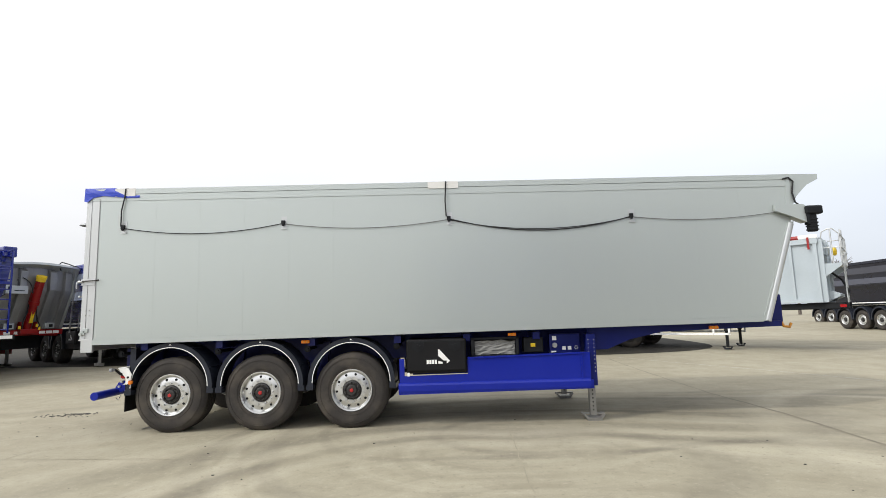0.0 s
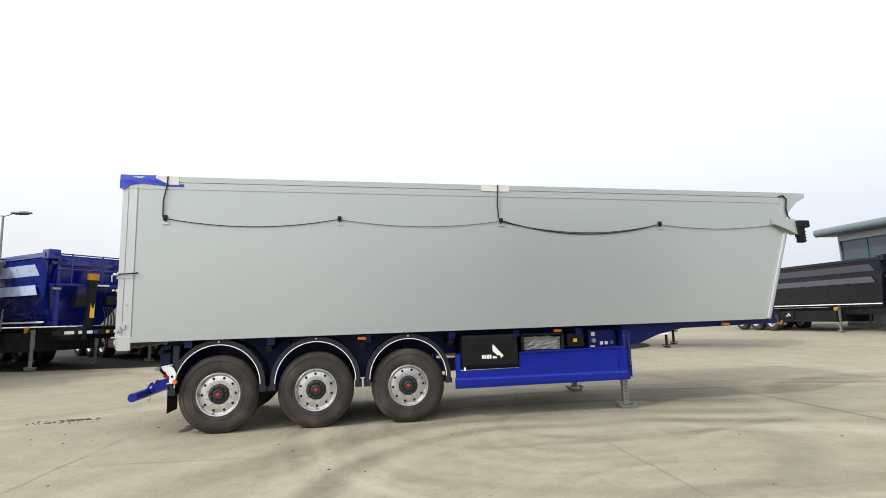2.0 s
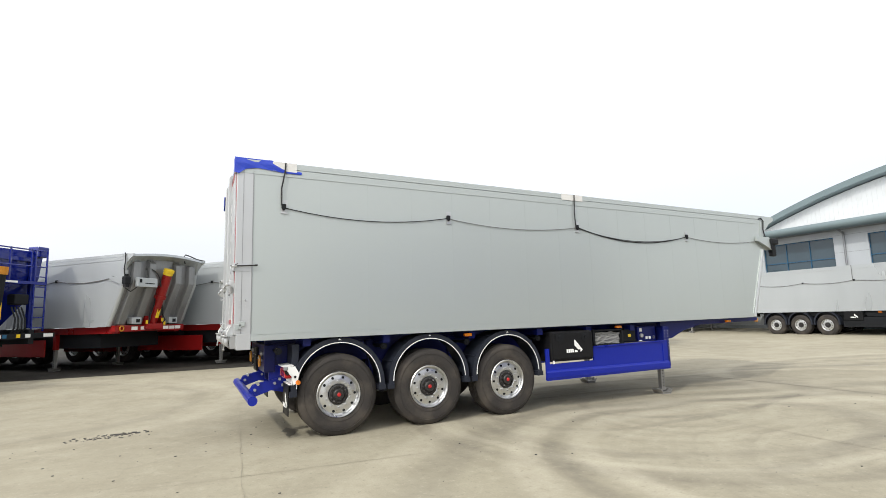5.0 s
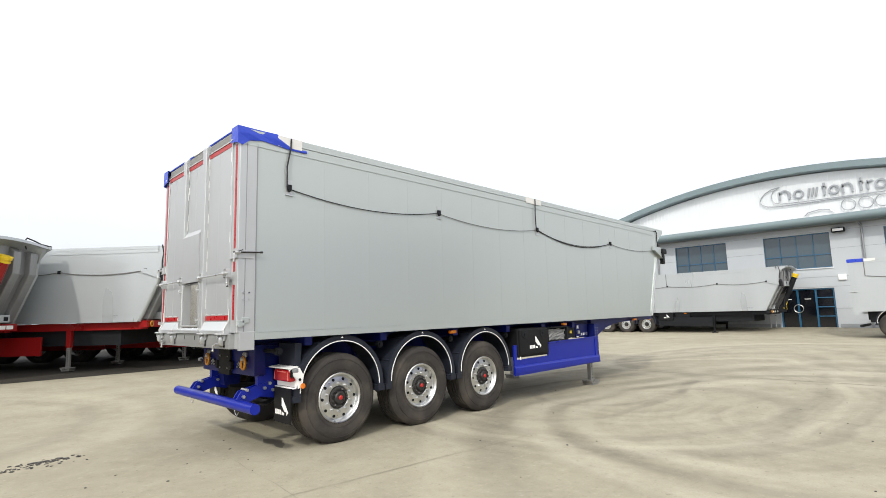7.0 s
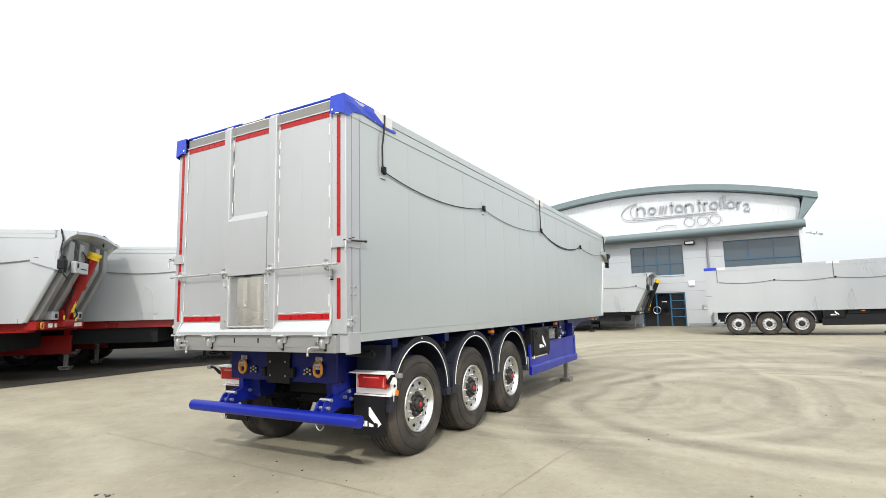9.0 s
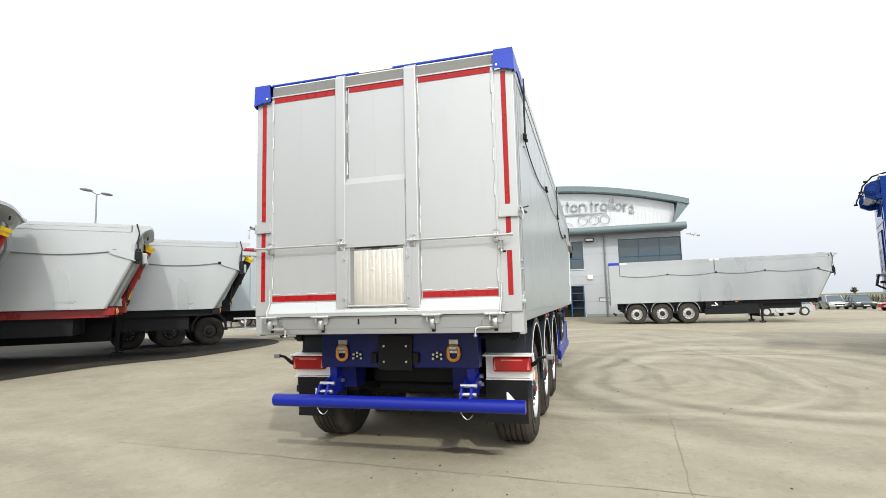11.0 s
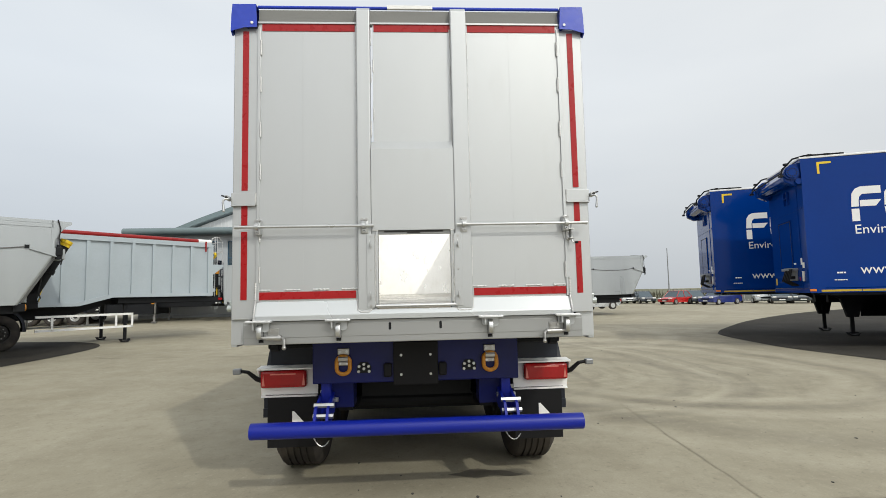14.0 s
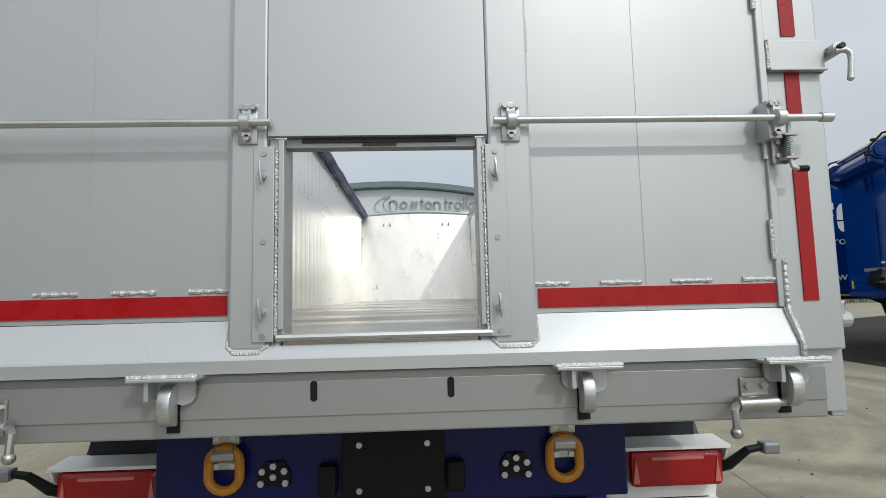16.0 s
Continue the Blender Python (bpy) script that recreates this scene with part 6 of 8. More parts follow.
        tube(bm, [base.lerp(tip, 0.50), base.lerp(tip, 0.56)], 0.150, 16)
        box(bm, R + 0.12, R + 0.40, -0.26, 0.26, z0 - 0.12, z0 + 0.05, bevel=0.02)
        prism(bm, [(R + 0.14, z0 + 0.05), (R + 0.38, z0 + 0.05), (R + 0.36, z0 + 0.28), (R + 0.22, z0 + 0.28)], "y", -0.25, -0.22)
        prism(bm, [(R + 0.14, z0 + 0.05), (R + 0.38, z0 + 0.05), (R + 0.36, z0 + 0.28), (R + 0.22, z0 + 0.28)], "y", 0.22, 0.25)
        prism(bm, [(R + 0.30, knee - 0.55), (R + 0.62, knee - 0.20), (R + 0.50, knee + 0.05)], "y", -0.12, 0.08)
        rm = part("tipping_ram", bm, ram, T)
        bm = bmesh.new()
        tube(bm, [base.lerp(tip, 0.985), base.lerp(tip, 1.03)], 0.150, 16)
        tube(bm, [base.lerp(tip, 0.935), base.lerp(tip, 0.965)], 0.140, 16)
        part("ram_collar", bm, "yellow", rm)
        part("ram_neck", tube(bmesh.new(), [base.lerp(tip, 0.94), base.lerp(tip, 0.99)], 0.122, 14), "yellow", rm)
        for dy in (-0.20, 0.24):
            bm = bmesh.new()
            tube(bm, [(R + 0.36, dy, z0 + 0.02), (R + 0.44, dy * 1.2, z0 + 0.16), (R + 0.40, dy * 0.9, z0 + 0.34), (R + 0.46, dy * 0.6, z0 + 0.62), (R + 0.50, dy * 0.5, knee - 0.10)], 0.018, 6)
            part("ram_hose", bm, "rope", rm)
        for dy, dz in ((-0.30, 0.10), (0.22, 0.16), (0.30, 0.06)):
            part("warning_tag", boxes((R + 0.40, R + 0.408, dy - 0.035, dy + 0.035, z0 + dz - 0.05, z0 + dz + 0.05)), "yellow", rm)
        a = base.lerp(tip, 0.16)
        part("ram_label", prism(bmesh.new(), [(a.x + 0.10, a.z - 0.02), (a.x + 0.13, a.z - 0.02), (a.x + 0.25, a.z + 0.40), (a.x + 0.22, a.z + 0.40)], "y", -0.05, 0.05), "yellow", rm)
    # chassis
    zc = z0 - 0.02
    bm = bmesh.new()
    for s in (-1, 1):
        lo, hi = sorted((s * 0.5, s * 0.62))
        prism(bm, [(0.4, zc), (0.4, zc - 0.36), (L - 3.0, zc - 0.36), (L - 2.2, zc - 0.13), (L + 0.14, zc - 0.13), (L + 0.14, zc)], "y", lo, hi)
        lo, hi = sorted((s * 0.92, s * 1.08))
        prism(bm, [(3.0, zc), (3.0, zc - 0.19), (L + 0.12, zc - 0.19), (L + 0.12, zc)], "y", lo, hi)
    box(bm, L + 0.02, L + 0.24, -1.16, 1.16, zc - 0.14, zc + 0.04)
    part("chassis", bm, chassis, T)
    for y in (-0.66, -0.36, 0.10, 0.40, 0.62, 0.84):
        part("front_plate", boxes((L + 0.24, L + 0.25, y, y + 0.19, zc - 0.10, zc - 0.005)), "white", T)
    bm = bmesh.new()
    tube(bm, [(L + 0.27, -0.98 + 0.06 * math.cos(t), zc - 0.05 + 0.07 * math.sin(t)) for t in (2 * math.pi * k / 12 for k in range(12))], 0.018, 6, close=True)
    part("lashing_eye", bm, "ring", T)
    for s in (-1, 1):
        for x in (1.3, 2.61, 3.92):
            wheel(T, x, s, spin=33 * x)
            if mud:
                mudguard(T, x, s, stripe=corner)
        landing_leg(T, L - leg, s * 1.0, zc, chassis, ground=foot)
        if guard:
            bm = bmesh.new()
            lo, hi = sorted((s * 1.20, s * 1.24))
            prism(bm, [(4.7, 0.43), (L - 2.6, 0.43), (L - 2.6, 0.92), (5.6, 0.92), (5.6, 0.74), (4.7, 0.74)], "y", lo, hi)
            part("side_guard", bm, chassis, T)
    for x in (1.3, 2.61, 3.92):
        part("axle", tube(bmesh.new(), [(x, -1.0, 0.525), (x, 1.0, 0.525)], 0.075, 10), "dark", T)
    if guard:
        tb = part("tool_box", boxes((4.75, 5.58, -1.255, -0.75, 0.75, 1.2), bevel=0.03), "plastic", T)
        part("maker_mark", logo(bmesh.new(), 5.05, -1.262, 0.88, 0.33, 0.20, "y"), "white", tb)
        part("tray", boxes((5.7, 6.5, -1.15, -0.8, 0.93, 1.18), bevel=0.02), "dark", T)
    part("marker_lamp", boxes((6.2, 6.34, -1.19, -1.16, zc - 0.08, zc - 0.03)), "amber", T)
    bm = bmesh.new()
    for k in range(6):
        box(bm, L - 0.95 + 0.075 * k, L - 0.95 + 0.075 * k + 0.055, -w - 0.003, -w, z0 + 0.155, z0 + 0.180)
    box(bm, L - 0.72, L - 0.56, -w - 0.003, -w, z0 + 0.125, z0 + 0.140)
    pieces("small_mark", bm, "sign", T)
    return T


def placed(nose_x, nose_y, heading, L, left=True, lift=None):
    """The pose of a trailer from its front: the corner of its left side, or of its right side."""
    h = radians(heading)
    d, r = Vector((math.cos(h), math.sin(h), 0)), Vector((math.sin(h), -math.cos(h), 0))
    p = Vector((nose_x, nose_y, 0)) + r * (1.25 if left else -1.25) - d * L
    mid = p + d * L * 0.5
    return pose(p.x, p.y, ground_height(mid.x, mid.y) if lift is None else lift, 0, 0, heading)


ROW = -47
SILVER_RED = "silver tipper with red chassis and ram"
yard_trailer(placed(-5.39, 19.14, ROW, 11.2), SILVER_RED + ", parked askew in the row")
yard_trailer(placed(-1.15, 18.95, ROW, 11.2), SILVER_RED + ", parked beside its twin", leg=2.0)
yard_trailer(placed(2.62, 19.22, ROW, 11.2), SILVER_RED + ", third in the row", leg=2.8)
yard_trailer(placed(6.50, 19.50, -45, 11.2), "silver tipping trailer with black chassis in the row", nose=0.70, z1=3.36, chassis="dark", ram="dark")
# along the building
yard_trailer(placed(23.6, 10.15, -90, 10.35, False, lift=0.03), "silver-grey tipping trailer with black chassis beside the entrance", L=10.35, leg=2.6, z0=1.22, z1=3.46, nose=0.7, chassis="dark", ram="dark", group="trailers along the building")
yard_trailer(placed(21.0, -4.6, -90, 10.7, False) @ pose(0, 0, 0.0, 0, -0.45, 0), "long silver-grey trailer with black chassis and blue cover corner", L=9.9, z0=1.14, z1=3.38, nose=0.7, foot=-0.06, chassis="dark", ram=None, corner=True, group="trailers along the building")


# ---- blue and black high-sided tippers ----
def steel_tipper(m, label, paint, stripe, L=8.2, z0=1.45, z1=3.62, group="row of parked trailers", leg=1.2):
    T = thing("steel_tipper_trailer", m, label, "trailer", group)
    w = 1.25
    bm = bmesh.new()
    sec = [(-w, z1), (-w - 0.10, z1 - 0.12), (-w - 0.02, z1 - 0.75), (-w - 0.08, z1 - 1.25), (-w + 0.12, z0 + 0.25), (-w + 0.22, z0),
           (w - 0.22, z0), (w - 0.12, z0 + 0.25), (w + 0.08, z1 - 1.25), (w + 0.02, z1 - 0.75), (w + 0.10, z1 - 0.12), (w, z1)]
    prism(bm, sec, "x", 0, L)
    for v in bm.verts:   # the front draws in towards the bottom like a hull
        if v.co.x > L - 0.1:
            k = max(0.0, (z1 - 0.9 - v.co.z) / (z1 - 0.9 - z0))
            v.co.x -= 0.60 * k
            v.co.y *= 1 - 0.30 * k
    part("body", bm, paint, T)
    bm = bmesh.new()
    for s in (-1, 1):
        lo, hi = sorted((s * (w - 0.05), s * (w + 0.13)))
        box(bm, -0.02, L + 0.05, lo, hi, z1 - 0.10, z1 + 0.04)
    part("top_rail", bm, paint, T)
    for za, zb, ya, yb in ((z1 - 0.62, z1 - 0.28, 0.035, 0.085), (z1 - 1.20, z1 - 0.90, 0.078, 0.04)):
        bm = bmesh.new()
        for s in (-1, 1):
            vs = [bm.verts.new(p) for p in ((0.3, s * (w + ya), za), (L - 0.35, s * (w + ya), za), (L - 0.55, s * (w + yb), zb), (0.1, s * (w + yb), zb))]
            bm.faces.new(vs if s > 0 else vs[::-1])
        st = part("side_stripe", bm, stripe, T)
        sol = st.modifiers.new("thickness", "SOLIDIFY")
        sol.thickness, sol.offset = 0.02, 0
    part("bottom_trim", boxes((0.2, L - 0.3, -w + 0.10, -w + 0.13, z0 + 0.10, z0 + 0.15)), "white", T)
    # nose: frame, ladder, platform, corner caps
    bm = bmesh.new()
    for s in (-1, 1):
        box(bm, L, L + 0.10, s * 1.0 - 0.05, s * 1.0 + 0.05, z0, z1)
    box(bm, L, L + 0.10, -1.2, 1.2, z1 - 0.30, z1 - 0.20)
    box(bm, L, L + 0.35, -1.2, 1.2, z1 - 0.95, z1 - 0.87)
    for y in (-0.75, 0.15, 0.75):
        tube(bm, [(L + 0.30, y, z1 - 0.9), (L + 0.30, y, z1 + 0.02)], 0.025, 6)
    for z in (z1, z1 - 0.45):
        tube(bm, [(L + 0.30, -1.15, z), (L + 0.30, 1.15, z)], 0.02, 6)
    for y in (0.85, 1.20):
        tube(bm, [(L + 0.32, y, z0 - 0.1), (L + 0.32, y, z1)], 0.025, 6)
    for k in range(7):
        tube(bm, [(L + 0.32, 0.85, z0 + 0.28 * k), (L + 0.32, 1.20, z0 + 0.28 * k)], 0.018, 6)
    part("nose_frame", bm, paint, T)
    for s in (-1, 1):
        part("corner_cap", boxes((L - 0.15, L + 0.20, *sorted((s * 1.02, s * 1.36)), z1 - 0.16, z1 + 0.14), bevel=0.03), paint, T)
    bm = bmesh.new()
    a, c = Vector((L + 0.30, -0.2, z0 - 0.1)), Vector((L + 0.45, -0.2, z1 - 0.55))
    tube(bm, [a, a.lerp(c, 0.9)], 0.13, 14)
    rm = part("tipping_ram", bm, "dark", T)
    part("ram_collar", tube(bmesh.new(), [a.lerp(c, 0.88), c], 0.16, 14), "ring", rm)
    q = a.lerp(c, 0.22)
    part("ram_label", boxes((q.x + 0.11, q.x + 0.15, -0.26, -0.14, q.z - 0.05, q.z + 0.40)), "yellow", rm)
    # chassis
    bm = bmesh.new()
    for s in (-1, 1):
        box(bm, 0.3, L + 0.7, *sorted((s * 0.45, s * 0.6)), z0 - 0.42, z0 - 0.04)
    box(bm, L + 0.35, L + 0.72, -1.2, 1.2, z0 - 0.28, z0 - 0.14)
    box(bm, 4.5, L - leg, -1.15, 1.15, 0.55, z0 - 0.2)
    part("chassis", bm, "dark", T)
    for y, wd in ((-1.08, 0.26), (-0.70, 0.10), (-0.46, 0.16), (0.34, 0.14), (0.86, 0.28)):
        part("front_plate", boxes((L + 0.72, L + 0.73, y, y + wd, z0 - 0.25, z0 - 0.16)), "white", T)
    part("front_tag", boxes((L + 0.72, L + 0.73, 0.10, 0.20, z0 - 0.25, z0 - 0.16)), "yellow", T)
    part("front_tag", boxes((L + 0.72, L + 0.73, -0.26, -0.16, z0 - 0.25, z0 - 0.16)), "frame_blue", T)
    bm = bmesh.new()
    for k in range(4):   # coiled lines hanging beside the ram
        tube(bm, [(L + 0.50, 0.10 + 0.09 * k, z0 + 0.55), (L + 0.62, 0.12 + 0.09 * k, z0 + 0.25), (L + 0.66, 0.08 + 0.10 * k, z0), (L + 0.60, 0.05 + 0.10 * k, z0 - 0.12)], 0.02, 6)
    part("air_lines", bm, "dark", T)
    for r in ((0.10, 0.42, -0.62, -0.30, 0.55, 0.95), (0.10, 0.36, 0.30, 0.70, 0.62, 0.90)):
        part("valve_box", boxes((L + r[0], L + r[1], r[2], r[3], z0 + r[4], z0 + r[5]), bevel=0.03), "dark", T)
    for r in ((L + 0.101, L + 0.11, -1.14, -0.92, z1 - 1.05, z1 - 0.99), (L + 0.351, L + 0.358, -0.2, 0.35, z1 - 0.93, z1 - 0.88)):
        part("nose_plate", boxes(r), "white", T)
    for s in (-1, 1):
        for x in (1.2, 2.51, 3.82):
            wheel(T, x, s, spin=25 * x, dark=paint == "tipper_blue")
            mudguard(T, x, s, stripe=False)
        landing_leg(T, L - leg, s * 0.95, z0 - 0.1, "leg_steel")
    for x in (1.2, 2.51, 3.82):
        part("axle", tube(bmesh.new(), [(x, -1.0, 0.525), (x, 1.0, 0.525)], 0.075, 10), "dark", T)
    tb = part("tool_box", boxes((4.75, 5.6, -1.24, -0.8, 0.72, 1.18), bevel=0.03), "plastic", T)
    part("maker_mark", logo(bmesh.new(), 5.05, -1.246, 0.86, 0.33, 0.20, "y"), "white", tb)
    part("corner_flag", prism(bmesh.new(), [(L - leg - 0.15, z0 - 0.02), (L - leg + 0.2, z0 - 0.02), (L - leg - 0.1, z0 - 0.30)], "y", -1.12, -1.10), "ring", T)
    return T


steel_tipper(placed(-9.55, 18.95, -35, 8.4), "glossy blue steel tipper with pale side stripes", "tipper_blue", "tipper_light", z0=1.32, z1=3.45)
grey = yard_trailer(placed(-12.88, 18.2, -20, 11.2), "grey tipper with red chassis, red ram and ladder", body="silver_far", z0=1.28, z1=3.42)
bm = bmesh.new()
for y in (1.28, 1.58):
    tube(bm, [(10.62, y, 1.15), (10.80, y, 3.15)], 0.03, 6)
for k in range(7):
    tube(bm, [(10.638 + 0.027 * k, 1.28, 1.35 + 0.3 * k), (10.638 + 0.027 * k, 1.58, 1.35 + 0.3 * k)], 0.02, 6)
part("ladder", bm, "steel", grey)
steel_tipper(placed(-12.42, 14.7, -25, 8.4), "blue steel tipper at the end of the row", "tipper_blue", "tipper_light", z1=3.66)
for nx, ny, label in ((23.2, 21.65, "dark tipper with grey side stripes near the building"), (27.4, 30.0, "dark tipper behind its twin")):
    steel_tipper(placed(nx, ny, -90, 11.2, False, lift=0.08), label, "tipper_black", "tipper_grey", L=11.2, leg=2.9, z0=1.35, z1=3.72, group="trailers along the building")



# ---- the pale ribbed trailer with a red cover ----
def ribbed_trailer(m):
    T = thing("ribbed_bulk_trailer", m, "pale grey ribbed bulk trailer with a rolled red cover", "trailer", "row of parked trailers")
    L, z0, z1, zf = 10.4, 1.26, 3.56, 1.52
    bm = bmesh.new()
    out = [(0, z0), (L - 4.4, z0), (L - 3.4, zf), (L, zf), (L, z1), (0, z1)]
    prism(bm, out, "y", -1.22, 1.22)
    body = part("body", bm, "pale_grey", T)
    for s in (-1, 1):
        bm = bmesh.new()
        lo, hi = sorted((s * 1.22, s * 1.30))
        box(bm, -0.02, L + 0.02, lo, hi, z1 - 0.16, z1)
        prism(bm, [(0, z0), (L - 4.4, z0), (L - 3.4, zf), (L, zf), (L, zf + 0.12), (L - 3.45, zf + 0.12), (L - 4.45, z0 + 0.12), (0, z0 + 0.12)], "y", lo, hi)
        part("frame_rail", bm, "pale_grey", body)
        for k in range(16):
            x = 0.06 + (L - 0.12) * k / 15
            zz = (z0 if x < L - 4.4 else (zf if x > L - 3.4 else z0 + (x - L + 4.4) * (zf - z0))) + 0.1
            part("side_rib", boxes((x - 0.05, x + 0.05, *sorted((s * 1.22, s * 1.29)), zz, z1 - 0.14)), "pale_grey", body)
    part("rolled_cover", tube(bmesh.new(), [(-0.1, -1.18, z1 + 0.09), (L - 0.48, -1.18, z1 + 0.06)], 0.075, 12), "red", T, "rolled red cover")
    part("cover_end", tube(bmesh.new(), [(L - 0.48, -1.18, z1 + 0.06), (L + 0.03, -1.18, z1 + 0.06)], 0.080, 12), "white", T)
    part("red_strap", boxes((L - 0.25, L - 0.19, -1.315, -1.302, z1 - 0.34, z1 + 0.05)), "red", T)
    # front: head wall with posts, deep side brackets, ladder cage and platform
    bm = bmesh.new()
    prism(bm, [(-1.22, zf), (1.22, zf), (1.22, z1 - 0.02), (0.9, z1 + 0.06), (0.0, z1 + 0.11), (-0.9, z1 + 0.06), (-1.22, z1 - 0.02)], "x", L, L + 0.05)
    for y in (-1.16, 1.16):
        prism(bm, [(L + 0.05, 2.26), (L + 0.05, 2.74), (L + 0.58, 2.74), (L + 0.58, 2.66)], "y", y - 0.025, y + 0.025)
        box(bm, L + 0.05, L + 0.14, y - 0.06, y + 0.06, zf, z1 - 0.03)
    for y in (-0.4, 0.4):
        box(bm, L + 0.05, L + 0.17, y - 0.06, y + 0.06, zf, z1)
    prism(bm, [(L + 0.05, zf), (L + 0.42, zf + 0.18), (L + 0.42, zf + 0.26), (L + 0.05, zf + 0.42)], "y", -0.9, 0.9)
    part("front_frame", bm, "pale_grey", T)
    part("platform", boxes((L + 0.10, L + 0.58, -1.14, 1.14, 2.70, 2.74)), "steel", T)
    bm = bmesh.new()
    for x, y, zb, zt in ((0.36, -1.10, 2.74, z1 + 0.28), (0.58, -1.10, 2.74, z1 + 0.10), (0.58, -0.55, 1.5, z1 + 0.30), (0.58, -0.12, 1.5, z1 + 0.30), (0.58, 0.6, 2.74, z1 + 0.10), (0.58, 1.10, 2.74, z1 + 0.10)):
        tube(bm, [(L + x, y, zb), (L + x, y, zt)], 0.022, 6)
    for k in range(8):
        tube(bm, [(L + 0.58, -0.55, 1.6 + 0.28 * k), (L + 0.58, -0.12, 1.6 + 0.28 * k)], 0.016, 6)
    tube(bm, [(L + 0.08, -1.10, z1 - 0.10), (L + 0.14, -1.10, z1 + 0.20), (L + 0.30, -1.10, z1 + 0.28), (L + 0.42, -1.10, z1 + 0.28), (L + 0.58, -1.10, z1 + 0.10), (L + 0.58, 1.10, z1 + 0.10), (L + 0.10, 1.10, z1 + 0.10)], 0.020, 6)
    tube(bm, [(L + 0.10, -1.10, z1 - 0.32), (L + 0.58, -1.10, z1 - 0.32), (L + 0.58, 1.10, z1 - 0.32)], 0.016, 6)
    part("ladder_cage", bm, "steel", T)
    part("junction_box", boxes((L + 0.05, L + 0.25, -0.95, -0.65, 3.02, 3.30), bevel=0.02), "pale_grey", T)
    bm = bmesh.new()
    for y in (-0.3, 0.0, 0.25):
        tube(bm, [(L + 0.20, y, 2.5), (L + 0.45, y + 0.1, 2.25), (L + 0.60, y, 1.9), (L + 0.55, y - 0.1, 1.6)], 0.03, 6)
    part("air_lines", bm, "dark", T)
    part("hose_coil", tube(bmesh.new(), [(L + 0.40, -0.75 + 0.17 * math.cos(t), 3.14 + 0.10 * math.sin(t)) for t in (2 * math.pi * k / 12 for k in range(12))], 0.05, 6, close=True), "yellow", T)
    bm = bmesh.new()
    for s in (-1, 1):
        prism(bm, [(0.2, z0 - 0.02), (0.2, z0 - 0.40), (L - 4.6, z0 - 0.40), (L - 3.4, zf - 0.22), (L + 0.6, zf - 0.22), (L + 0.6, zf - 0.02), (L - 3.4, zf - 0.02), (L - 4.4, z0 - 0.02)], "y", *sorted((s * 0.5, s * 0.64)))
    box(bm, L - 3.2, L + 0.5, -1.15, 1.15, zf - 0.20, zf - 0.04)
    part("chassis", bm, "dark", T)
    part("front_lamp", boxes((L + 0.4, L + 0.56, -1.17, -1.155, zf - 0.16, zf - 0.08)), "lens", T)
    for s in (-1, 1):
        for x in (1.43, 2.74, 4.05):
            wheel(T, x, s, spin=15 * x, dark=True)
            mudguard(T, x, s, stripe=False)
        landing_leg(T, L - 2.9, s * 1.0, zf - 0.1, "dark")
        bm = bmesh.new()
        lo, hi = sorted((s * 1.20, s * 1.24))
        box(bm, 4.9, L - 2.75, lo, hi, 0.92, 0.99)
        box(bm, 4.9, L - 2.75, lo, hi, 0.50, 0.57)
        for x in (5.3, L - 3.3, L - 2.8):
            box(bm, x, x + 0.06, lo, hi, 0.50, 0.99)
        part("side_guard", bm, "white", T, "white tubular side guard")
    for x in (1.43, 2.74, 4.05):
        part("axle", tube(bmesh.new(), [(x, -1.0, 0.525), (x, 1.0, 0.525)], 0.075, 10), "dark", T)
    return T


ribbed_trailer(placed(11.8, 16.85, -40, 10.4, False, lift=0.08))


